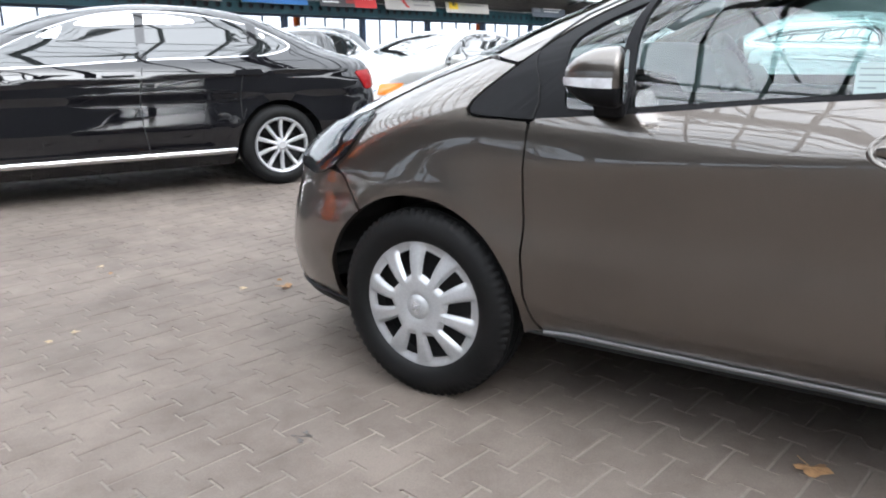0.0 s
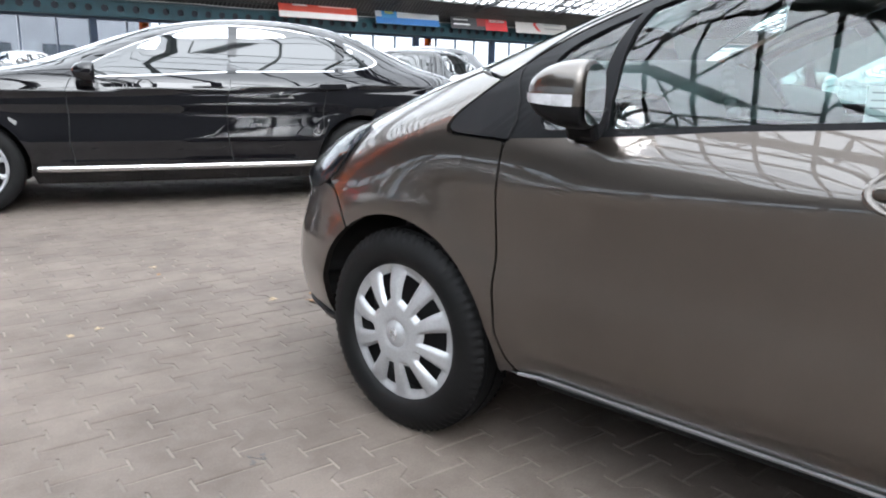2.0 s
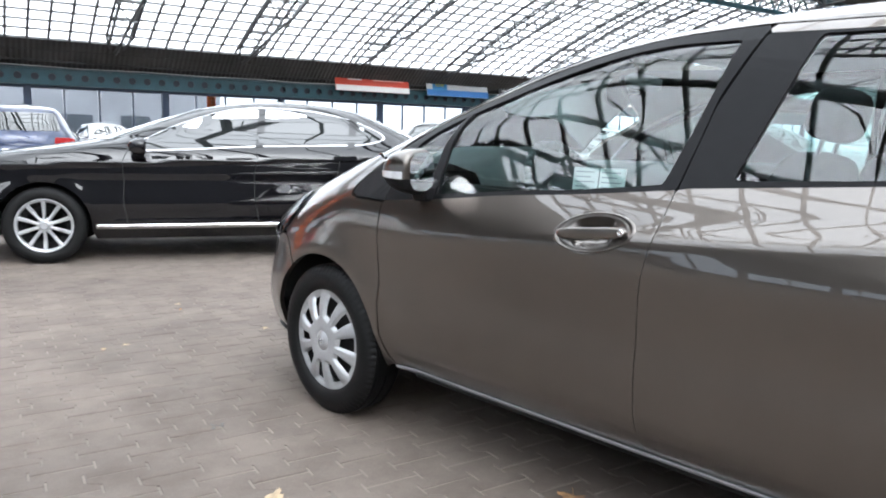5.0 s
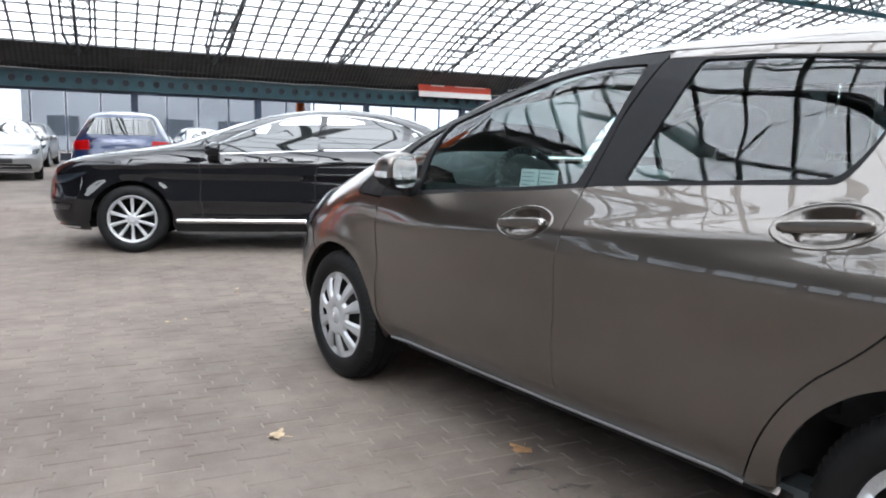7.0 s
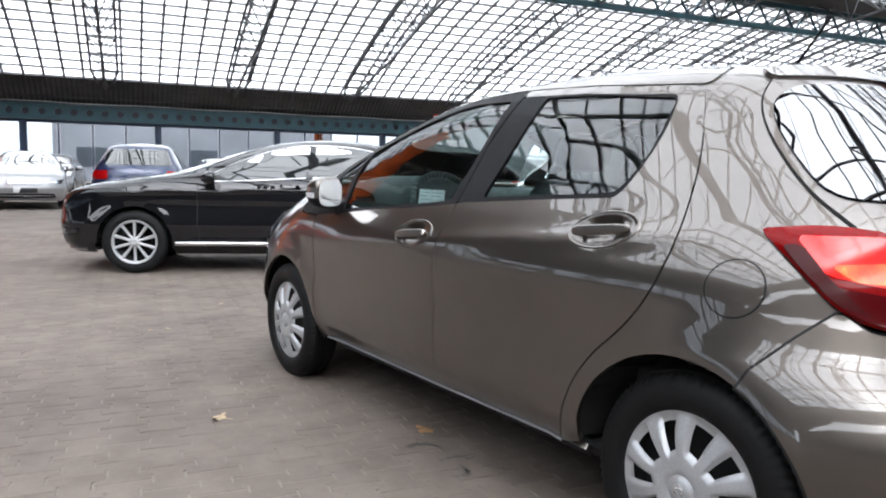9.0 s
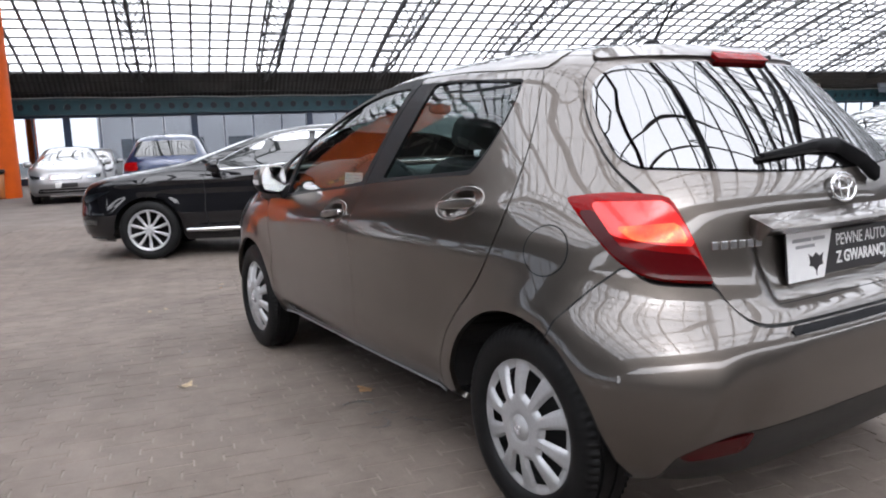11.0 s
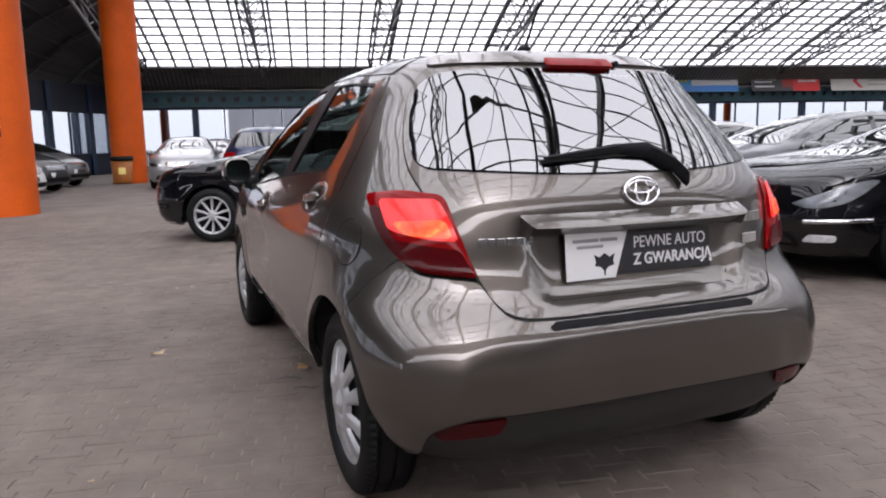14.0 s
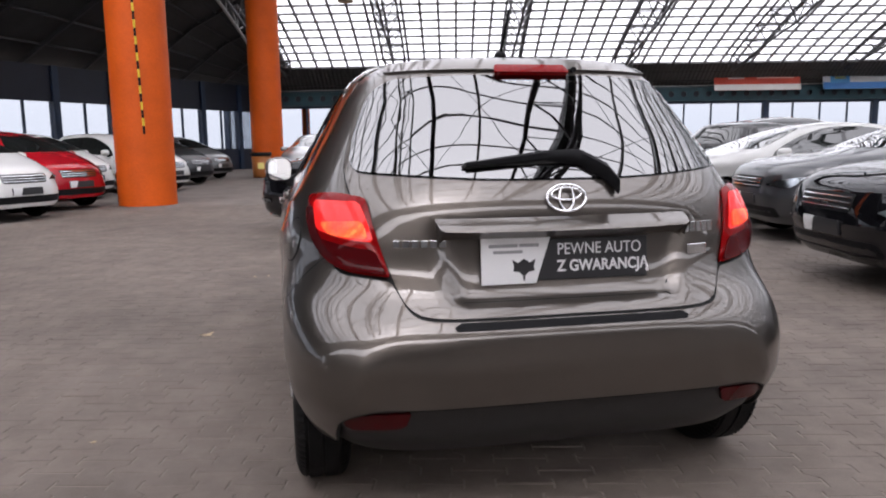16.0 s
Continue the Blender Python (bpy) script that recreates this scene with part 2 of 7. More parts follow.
def hall(u, v, z):
    return tuple(HALL @ Vector((u, v, z)))


tagged(mesh_object("ground", [(-300, -300, -0.06), (300, -300, -0.06), (300, 300, -0.06), (-300, 300, -0.06)], [(0, 1, 2, 3)], Mat("asphalt_ground", (0.06, 0.06, 0.058), 0.9).vary(0.3, 0.7, 1.3, 20, 0.3).m), kind="structure", label="dark asphalt ground outside the hall", category="ground")
M["sand_bed"] = Mat("paver_bed", (0.1624, 0.1358, 0.1176), 0.95).vary(1.5, 0.7, 1.15, 60, 0.3).m
floor = tagged(part("floor", box((-40, -24, -0.05), (75, 60, -0.0050)), M["sand_bed"]), kind="structure", label="worn grey-brown interlocking concrete paver floor", category="floor")

# front wall: posts, mullions, rails, panes
u_lo, u_hi = -9.0, 62.0
front = empty("wall_front", kind="structure", label="glazed front wall with blue steel posts", category="wall")
panes = empty("window_1", kind="structure", label="row of tall clear glass panes in the wall", category="window")
w_pane = 5.42 / 4
n_pane = int((u_hi - u_lo) / w_pane)
post_me, mull_me, pane_me = None, None, None
for i in range(n_pane + 1):
    u = u_lo + 0.33 + i * w_pane
    main = i % 4 == 0
    if main:
        if post_me is None:
            post_me = part("post", box((-0.14, -0.15, 0), (0.14, 0.15, 3.1), 0.01), M["blue_steel"], front)
            o = post_me
        else:
            o = new("post", post_me.data)
            o.parent = front
    else:
        if mull_me is None:
            mull_me = part("mullion", box((-0.035, -0.05, 0.3), (0.035, 0.05, 3.1), 0.005), M["blue_steel"], front)
            o = mull_me
        else:
            o = new("mullion", mull_me.data)
            o.parent = front
    o.matrix_world = HALL @ pose(u, 0, 0)
    if i < n_pane:
        if pane_me is None:
            pane_me = part("pane", box((0.05, -0.006, 0.34), (w_pane - 0.05, 0.006, 3.04)), M["hall_glass"], panes)
            o = pane_me
        else:
            o = new("pane", pane_me.data)
            o.parent = panes
        o.matrix_world = HALL @ pose(u, 0.01, 0)
        o.visible_shadow = False
part("sill_rail", box((u_lo, -0.1, 0.0), (u_hi, 0.1, 0.32), 0.01, HALL), M["navy_panel"], front)
part("head_rail", box((u_lo, -0.12, 2.92), (u_hi, 0.12, 3.08), 0.01, HALL), M["blue_steel"], front)

# beam with round holes over the windows
bm = bmesh.new()
per = 0.62
n_hole = int((u_hi - u_lo) / per)
for i in range(n_hole):
    c, lo = u_lo + (i + 0.5) * per, u_lo + i * per
    ring = [bm.verts.new((c + 0.145 * math.cos(2 * math.pi * k / 16), -0.3, 3.39 + 0.145 * math.sin(2 * math.pi * k / 16))) for k in range(16)]
    edge = []
    for k in range(16):
        dx, dz = math.cos(2 * math.pi * k / 16), math.sin(2 * math.pi * k / 16)
        f = 1 / max(abs(dx), abs(dz))
        edge.append(bm.verts.new((c + dx * f * per / 2, -0.3, 3.39 + dz * f * 0.31)))
    for k in range(16):
        bm.faces.new((ring[k], ring[(k + 1) % 16], edge[(k + 1) % 16], edge[k]))
bmesh.ops.remove_doubles(bm, verts=bm.verts, dist=0.001)
ext = bmesh.ops.extrude_face_region(bm, geom=bm.faces[:])
bmesh.ops.translate(bm, vec=(0, 0.04, 0), verts=[v for v in ext["geom"] if isinstance(v, bmesh.types.BMVert)])
add_box(bm, (u_lo, -0.42, 3.70), (u_hi, -0.16, 3.74))
add_box(bm, (u_lo, -0.42, 3.04), (u_hi, -0.16, 3.08))
bmesh.ops.transform(bm, matrix=HALL, verts=bm.verts)
# dark board added behind the beam to block light through its holes
tagged(part("fascia", box((u_lo, -0.12, 3.09), (u_hi, -0.02, 3.8), 0, HALL), M["navy_panel"]), kind="structure", label="dark backing board added behind the beam to keep its holes dark", category="wall")
tagged(part("perforated_beam", bm, M["teal"]), label="teal steel beam with a row of round holes", category="beam", kind="structure")
vv, ff = bars_mesh([(hall(u_lo + i * 1.3, -0.45, 3.78 + 0.02 * math.sin(i * 1.7)), hall(u_lo + (i + 1) * 1.3, -0.45, 3.78 + 0.02 * math.sin(i * 1.7 + 1.7))) for i in range(int((u_hi - u_lo) / 1.3))], 0.02, 6)
tagged(mesh_object("cable_conduit", vv, ff, M["rail_white"]), label="pale cable conduit running along the beam top", category="cable")

# corrugated soffit behind the beam and its added dark backing
bm = bmesh.new()
rows = ((0.35, 3.70), (-0.2, 3.82), (-0.7, 4.2), (-1.5, 4.78))
cols = int((u_hi - u_lo) / 0.1)
grid = [[bm.verts.new((u_lo + 0.1 * i, v, z + (0.02 if i % 2 else -0.02))) for v, z in rows] for i in range(cols + 1)]
for i in range(cols):
    for k in range(len(rows) - 1):
        bm.faces.new((grid[i][k], grid[i + 1][k], grid[i + 1][k + 1], grid[i][k + 1]))
bmesh.ops.transform(bm, matrix=HALL, verts=bm.verts)
tagged(part("soffit", bm, M["soffit"]), kind="structure", label="corrugated metal soffit strip under the glass roof", category="ceiling")
vv, ff = bars_mesh([(hall(u_lo, v, z), hall(u_hi, v, z)) for v, z in ((-0.45, 4.02), (-0.95, 4.42), (-1.5, 4.76))], 0.05, 4)
tagged(mesh_object("soffit_rail", vv, ff, M["dark_steel"]), kind="structure", label="dark steel rails along the soffit", category="beam")


def roof_z(v):
    """The height of the glazed vault over the hall, v metres from the front wall (negative inwards)."""
    d = -1.5 - v
    return 4.78 + 0.405 * d - 0.0094 * d * d


V_END = -41.5
V_MID = -23.0  # behind this the roof is made of pale sheets between heavier ribs
V_BAY = -26.5  # from here backwards the vault widens over the side bay
U_GLASS = -5.2  # the vault is glazed from here to the right

# glazing bars, purlins and panes of the vault: one ceiling


def vault(u0, u1, v0, v1, du, dv, bar, high):
    """Bars of a stretch of the vault."""
    n = max(1, round((v0 - v1) / dv))
    vv, ff = bars_mesh([(hall(u0, v0 + (v1 - v0) * i / n, roof_z(v0 + (v1 - v0) * i / n)), hall(u1, v0 + (v1 - v0) * i / n, roof_z(v0 + (v1 - v0) * i / n))) for i in range(n + 1)], bar * 1.25, 4)
    m = max(6, n // 2)
    for j in range(int((u1 - u0) / du) + 1):
        u, k = u0 + du * j, len(vv)
        for i in range(m + 1):
            v = v0 + (v1 - v0) * i / m
            vv += [hall(u + a, v, roof_z(v) + b) for a, b in ((-bar, -high), (bar, -high), (bar, 0.03), (-bar, 0.03))]
        for i in range(m):
            a = k + i * 4
            ff += [(a + q, a + (q + 1) % 4, a + 4 + (q + 1) % 4, a + 4 + q) for q in range(4)]
    return vv, ff


def sheet(u0, u1, v0, v1, n=24):
    vv, ff = [], []
    for i in range(n + 1):
        v = v0 + (v1 - v0) * i / n
        vv += [hall(u0, v, roof_z(v) + 0.04), hall(u1, v, roof_z(v) + 0.04)]
        if i:
            ff.append((2 * i - 2, 2 * i - 1, 2 * i + 1, 2 * i))
    return vv, ff


U_LEFT = -13.4
vv, ff = vault(U_GLASS, u_hi, -1.5, V_MID, 0.74, 0.68, 0.050, 0.05)
for area in ((U_GLASS, u_hi, V_MID, V_BAY), (U_LEFT, u_hi, V_BAY, V_END)):
    v2, f2 = vault(*area, 1.9, 0.95, 0.040, 0.10)
    ff += [tuple(len(vv) + i for i in t) for t in f2]
    vv += v2
tagged(mesh_object("ceiling", vv, ff, M["pale_bar"]), kind="structure", label="grid of grey glazing bars under the glass vault", category="ceiling")
# the last strip is an unseen opaque roof, added to block light from behind
for nm, ar, mt, lb in (("ceiling_glazing", (U_GLASS, u_hi, -1.5, V_MID), "roof_glass", "clear glazing of the vaulted roof"), ("ceiling_sheeting", (U_GLASS, u_hi, V_MID, V_BAY), "roof_sheet", "pale translucent roof sheets between dark ribs"), ("ceiling_sheeting", (U_LEFT, u_hi, V_BAY, V_END), "roof_sheet", "pale translucent roof sheets over the back of the hall"), ("ceiling_back", (U_LEFT, u_hi, V_END, V_END - 2.5), "dark_roof", "unseen opaque roof strip added to cut light from behind")):
    glz = tagged(mesh_object(nm, *sheet(*ar), M[mt]), kind="structure", label=lb, category="ceiling")
    glz.visible_shadow = nm != "ceiling_glazing"
# curved ribs and cross braces under the sheets
ribs, ties = [], []
for j in range(int((u_hi - U_LEFT) / 3.8) + 1):
    u = U_LEFT + 3.8 * j
    for i in range(12):
        a, b = (V_MID + (V_END - V_MID) * q / 12 for q in (i, i + 1))
        if u < U_GLASS - 0.1 and a > V_BAY + 0.5:
            continue
        ribs.append((hall(u, a, roof_z(a) - 0.35), hall(u, b, roof_z(b) - 0.35)))
        if i % 3 == 0 and j < 12:
            c = V_MID + (V_END - V_MID) * (i + 3) / 12
            ties += [(hall(u, a, roof_z(a) - 0.3), hall(u + 3.8, c, roof_z(c) - 0.3)), (hall(u + 3.8, a, roof_z(a) - 0.3), hall(u, c, roof_z(c) - 0.3))]
vv, ff = bars_mesh(ribs, 0.12, 6)
tagged(mesh_object("curved_ribs", vv, ff, M["dark_steel"]), kind="structure", label="dark curved steel ribs under the pale roof", category="beam")
vv, ff = bars_mesh(ties, 0.016, 4)
tagged(mesh_object("cross_braces", vv, ff, M["dark_steel"]), kind="structure", label="thin steel cross braces between the ribs", category="brace")


def truss(u, name="roof_truss"):
    """A three-chord lattice truss that follows the vault."""
    pts = []
    n = 30
    thick, thin = [], []
    for i in range(n + 1):
        v = -1.0 + (V_END + 2.0) * i / n
        vc = max(min(v, -1.5), V_END)
        top = roof_z(vc) - 0.12
        drop = 1.0 * min(1.0, i / 5, (n - i) / 5) + 0.12
        pts.append(((u - 0.5, v, top), (u + 0.5, v, top), (u, v, top - drop)))
    pts[0] = ((u - 0.16, -0.62, 4.42), (u + 0.16, -0.62, 4.42), (u, -0.62, 4.36))
    for i in range(n):
        for c in range(3):
            thick.append((hall(*pts[i][c]), hall(*pts[i + 1][c])))
        thin += [(hall(*pts[i][0]), hall(*pts[i + 1][2])), (hall(*pts[i][1]), hall(*pts[i + 1][2])), (hall(*pts[i][2]), hall(*pts[i][0])), (hall(*pts[i][2]), hall(*pts[i][1])), (hall(*pts[i][0]), hall(*pts[i][1]))]
    thin += [(hall(u, -0.62, 4.4), hall(u + s * 0.55, -0.9, 4.75)) for s in (-1, 1)]
    t = empty(name, kind="structure", label="grey steel lattice truss carrying the glass vault", category="truss", group="roof trusses")
    a, b = bars_mesh(thick, 0.055, 6)
    mesh_object("chord", a, b, M["steel"], t)
    a, b = bars_mesh(thin, 0.028, 4)
    mesh_object("lattice", a, b, M["steel"], t)
    part("foot_plate", box((u - 0.14, -0.75, 4.26), (u + 0.14, -0.5, 4.34), 0.01, HALL), M["rail_white"], t)
    return t


for i in range(-1, 11):
    truss(5.42 * i + 0.05)

# lattice girder along the vault
for v0 in (-14.0,):
    segs = []
    z1, z0 = roof_z(v0) - 0.35, roof_z(v0) - 1.25
    for i in range(int((u_hi - U_GLASS) / 1.35)):
        a = U_GLASS + 1.35 * i
        segs += [(hall(a, v0, z0), hall(a + 0.675, v0, z1)), (hall(a + 0.675, v0, z1), hall(a + 1.35, v0, z0))]
    gird = empty("lattice_girder", kind="structure", label="teal steel lattice girder along the vault", category="girder", group="lattice girders")
    a, b = bars_mesh(segs, 0.05, 4)
    mesh_object("diagonal", a, b, M["teal"], gird)
    for z in (z0, z1):
        part("chord", box((U_GLASS, v0 - 0.1, z - 0.09), (u_hi, v0 + 0.1, z + 0.09), 0.01, HALL), M["teal"], gird)
    part("roof_strip", box((U_GLASS, v0 - 1.4, roof_z(v0) - 0.16), (u_hi, v0 + 0.2, roof_z(v0) - 0.08), 0.0, HALL), M["dark_roof"], gird)

# pale lattice girder along the edge of the glass vault
edge_u, chords, webs = U_GLASS - 0.55, [], []
n = 17
line = [(-1.6 + (V_BAY + 1.6) * i / n) for i in range(n + 1)]
for i in range(n):
    a, b = line[i], line[i + 1]
    chords += [(hall(edge_u, a, roof_z(a) - 0.25), hall(edge_u, b, roof_z(b) - 0.25)), (hall(edge_u, a, roof_z(a) - 1.15), hall(edge_u, b, roof_z(b) - 1.15))]
    webs.append((hall(edge_u, a, roof_z(a) - (0.25 if i % 2 else 1.15)), hall(edge_u, b, roof_z(b) - (1.15 if i % 2 else 0.25))))
    webs.append((hall(edge_u, a, roof_z(a) - 0.25), hall(edge_u, a, roof_z(a) - 1.15)))
edge_girder = empty("edge_girder", kind="structure", label="grey steel lattice girder along the edge of the glass vault", category="girder")
mesh_object("chord", *bars_mesh(chords, 0.06, 6), M["rail_white"], edge_girder)
mesh_object("lattice", *bars_mesh(webs, 0.035, 4), M["rail_white"], edge_girder)

# dark roof over the side bay, with its rafters
L0, L1 = Vector((-6.5, 0.0)), Vector((-25.0, -46.0))
vv, ff = [], []
n = 40
for i in range(n + 1):
    v = 0.3 + (-46.6 - 0.3) * i / n
    k = (0 - v) / 46.0
    wall_u = L0.x + (L1.x - L0.x) * k
    zr = roof_z(max(min(v, -1.5), V_END)) + 0.1
    edge = U_GLASS if v > V_BAY + 0.2 else U_LEFT
    vv += [hall(edge + 0.05, v, zr), hall((edge + wall_u) / 2, v, (zr + 4.0) / 2 + 0.35), hall(wall_u - 0.3, v, 3.95)]
    if i:
        a = 3 * i
        ff += [(a - 3, a - 2, a + 1, a), (a - 2, a - 1, a + 2, a + 1)]
tagged(mesh_object("ceiling_side_bay", vv, ff, M["dark_roof"]), kind="structure", label="dark opaque metal roof over the side bay", category="ceiling")
segs, thin = [], []
for i in range(1, n, 2):
    a, b, c = (np.array(vv[3 * i + q]) - (0, 0, 0.15) for q in range(3))
    segs += [(a, b), (b, c)]
for q in range(1, 7):
    f = q / 7
    line = []
    for i in range(0, n + 1, 2):
        a, b, c = (np.array(vv[3 * i + r]) - (0, 0, 0.12) for r in range(3))
        line.append(a + (b - a) * 2 * f if f < 0.5 else b + (c - b) * (2 * f - 1))
    thin += list(zip(line, line[1:]))
a, b = bars_mesh(segs, 0.09, 4)
tagged(mesh_object("rafters", a, b, M["dark_steel"]), kind="structure", label="dark steel rafters of the side bay", category="beam")
a, b = bars_mesh(thin, 0.05, 4)
tagged(mesh_object("purlins", a, b, M["dark_steel"]), kind="structure", label="dark steel purlins of the side bay", category="beam")

# side wall with blue posts and panes
side_len = (L1 - L0).length
sdir = (L1 - L0).normalized()
SIDE = HALL @ Matrix(((sdir.x, -sdir.y, 0, L0.x), (sdir.y, sdir.x, 0, L0.y), (0, 0, 1, 0), (0, 0, 0, 1)))
side = empty("wall_side", kind="structure", label="side wall with navy panels and blue posts", category="wall")
side_win = empty("window_2", kind="structure", label="strip of clear panes between blue posts", category="window")
n_bay = int(side_len / 2.5)
for i in range(n_bay + 1):
    x = 2.5 * i
    part("post", box((x - 0.13, -0.14, 0), (x + 0.13, 0.14, 3.95), 0.01, SIDE), M["blue_steel"], side)
    if i == n_bay:
        break
    part("lower_panel", box((x + 0.13, -0.05, 0), (x + 2.37, 0.05, 0.95), 0.004, SIDE), M["navy_panel"], side)
    part("upper_panel", box((x + 0.13, -0.05, 2.72), (x + 2.37, 0.05, 3.95), 0.004, SIDE), M["navy_panel"], side)
    part("mullion", box((x + 1.21, -0.04, 0.95), (x + 1.29, 0.04, 2.72), 0.004, SIDE), M["blue_steel"], side)
    for a in (0.13, 1.29):
        o = part("pane", box((x + a, -0.006, 0.95), (x + a + 1.08, 0.006, 2.72), 0, SIDE), M["hall_glass"], side_win)
        o.visible_shadow = False

# unseen plain walls added to close the hall behind and beside the camera
# kept dark so that the car's lower panels reflect less light
M["plain_wall"] = Mat("grey_panel_wall", (0.11, 0.113, 0.116), 0.6).vary(0.5, 0.85, 1.1, 10, 0.05).m
tagged(part("wall_back", box((-26, -46.4, 0), (u_hi, -46.1, 4.6), 0, HALL), M["plain_wall"]), kind="structure", label="plain grey panel wall added to close the hall", category="wall")
tagged(part("wall_right", box((u_hi, -46.4, 0), (u_hi + 0.3, 0.4, 9.5), 0, HALL), M["plain_wall"]), kind="structure", label="plain grey panel wall added to close the hall", category="wall")


def column(x, y, r=0.55):
    c = empty("column", pose(x, y, 0), kind="structure", label="round orange-painted concrete column", category="column", group="orange columns")
    v, f = lathe([(0.0, 0.0), (r, 0.0), (r * 1.0, 0.06), (r, 8.2), (0.0, 8.2)], 56)
    v = [(b, c2, a) for a, b, c2 in v]
    o = mesh_object("shaft", v, f, M["orange"], c, smooth=True)
    bm = bmesh.new()
    bm.from_mesh(o.data)
    for e in bm.edges:
        if len(e.link_faces) == 2 and e.calc_face_angle(0) > 0.6:
            e.smooth = False
    bmesh.ops.recalc_face_normals(bm, faces=bm.faces)
    bm.to_mesh(o.data)
    bm.free()
    return c


column(-3.72, 12.85)
column(-1.8, 24.5)
# slimmer posts outside the glazed wall, under the orange beam
for u in (-4.8, 9.8, 25.1, 40.4):
    p = hall(u, 0.62, 0)
    v, f = lathe([(0.0, 0.0), (0.2, 0.0), (0.2, 3.1)], 24)
    tagged(mesh_object("outer_post", [(p[0] + b, p[1] + c2, a) for a, b, c2 in v], f, M["orange"], smooth=True), kind="structure", label="slim round orange post outside the glazed wall", category="post", group="outer posts")

# banners over the beam
def banner(u0, u1, ground_c, blocks, bars_, label):
    b = empty("banner", HALL @ pose((u0 + u1) / 2, -0.62, 4.02, -14), label=label, category="banner", group="advertising banners")
    w = (u1 - u0) / 2
    part("panel", box((-w, -0.015, -0.53), (w, 0.015, 0.53), 0.004), Mat("banner_print", ground_c, 0.45).vary(1, 0.93, 1.05).m, b)
    for x0, z0, x1, z1, c in blocks + bars_:
        part("print", box((x0 * w, -0.019, z0 * 0.53), (x1 * w, -0.0151, z1 * 0.53)), Mat("banner_print", c, 0.45).m, b)
    for s in (-0.8, 0.8):
        part("hanger", box((s * w - 0.02, 0.01, 0.5), (s * w + 0.02, 0.05, 0.75)), M["steel"], b)
    return b


W_, R_, K_ = (0.75, 0.75, 0.75), (0.62, 0.03, 0.03), (0.03, 0.03, 0.03)
banner(15.6, 19.8, (0.66, 0.07, 0.035), [(-1, -1, 1, -0.45, (0.7, 0.68, 0.66)), (-0.85, 0.35, -0.72, 0.7, W_)], [(-0.66, 0.4, -0.2, 0.65, W_), (-0.66, 0.08, -0.3, 0.2, W_), (0.0, 0.1, 0.85, 0.2, (0.8, 0.5, 0.45))], "red and white advertising banner above the windows")
banner(20.9, 24.9, (0.55, 0.57, 0.58), [(-1, -1, 1, -0.35, (0.03, 0.16, 0.42)), (-0.82, -0.5, -0.35, 0.7, (0.05, 0.25, 0.5)), (-0.72, -0.05, -0.45, 0.25, (0.65, 0.6, 0.1))], [(0.1, 0.1, 0.8, 0.3, (0.3, 0.32, 0.34))], "white and blue advertising banner with a round badge")
banner(25.7, 29.8, (0.06, 0.06, 0.065), [(0.2, -1, 1, 1, (0.55, 0.03, 0.035)), (-0.1, -0.6, 0.25, 0.5, (0.3, 0.03, 0.03))], [(-0.9, 0.2, -0.3, 0.32, W_), (-0.9, -0.1, -0.4, 0.0, W_), (-0.9, -0.6, -0.35, -0.45, W_), (0.35, -0.1, 0.9, 0.15, W_)], "black and red advertising banner above the windows")
arrow = banner(30.5, 34.7, (0.58, 0.56, 0.53), [], [(0.1, 0.45, 0.8, 0.6, (0.3, 0.3, 0.3)), (0.1, 0.0, 0.75, 0.15, (0.3, 0.3, 0.3)), (0.1, -0.45, 0.8, -0.3, (0.3, 0.3, 0.3))], "white advertising banner with a red arrow mark")
bm = bmesh.new()
for s in (-1, 1):
    f = [bm.verts.new(p) for p in ((-0.75, -0.0155, 0.0), (-0.35, -0.0155, s * 0.38), (-0.12, -0.0155, s * 0.38), (-0.5, -0.0155, 0.0))]
    f2 = [bm.verts.new((v.co.x, -0.022, v.co.z)) for v in f]
    bm.faces.new(f2)
    for q in range(4):
        bm.faces.new((f[q], f[(q + 1) % 4], f2[(q + 1) % 4], f2[q]))
part("print", bm, Mat("banner_print", R_, 0.45).m, arrow)
banner(35.7, 39.9, (0.58, 0.56, 0.52), [(-0.85, -0.6, -0.45, 0.75, (0.75, 0.5, 0.02)), (-0.7, -0.2, -0.55, 0.4, K_)], [(-0.2, 0.5, 0.3, 0.75, (0.12, 0.12, 0.12)), (-0.3, -0.1, 0.8, 0.05, (0.35, 0.35, 0.35))], "pale advertising banner with a yellow mark")
banner(44.8, 49.0, (0.1, 0.12, 0.15), [(-0.9, -0.3, -0.5, 0.5, (0.2, 0.22, 0.25))], [(-0.3, 0.1, 0.8, 0.25, W_), (-0.3, -0.3, 0.6, -0.15, W_)], "dark advertising banner with pale lettering bars")

# seen through the panes: a long low building beyond the front wall, and trees beyond the side wall
M["far_wall"] = Mat("grey_cladding", (0.2835, 0.293, 0.3119), 0.7).vary(0.3, 0.8, 1.1, 4).m
shed = empty("warehouse", label="long low grey warehouse beyond the glazed wall", category="building")
part("wall", box((-4, 22, -0.05), (16, 34, 6.2), 0, HALL), M["far_wall"], shed)
part("roof", box((-4.3, 21.7, 6.2), (16.3, 34.3, 6.45), 0, HALL), M["dark_roof"], shed)
for i in range(5):
    part("window", box((-2.5 + 3.8 * i, 21.96, 1.0), (-0.5 + 3.8 * i, 22.02, 2.4), 0, HALL), M["hall_glass"], shed)
M["foliage"] = Mat("autumn_foliage", (0.154, 0.133, 0.07), 0.9).vary(0.8, 0.6, 1.4, 6, 0.0).m
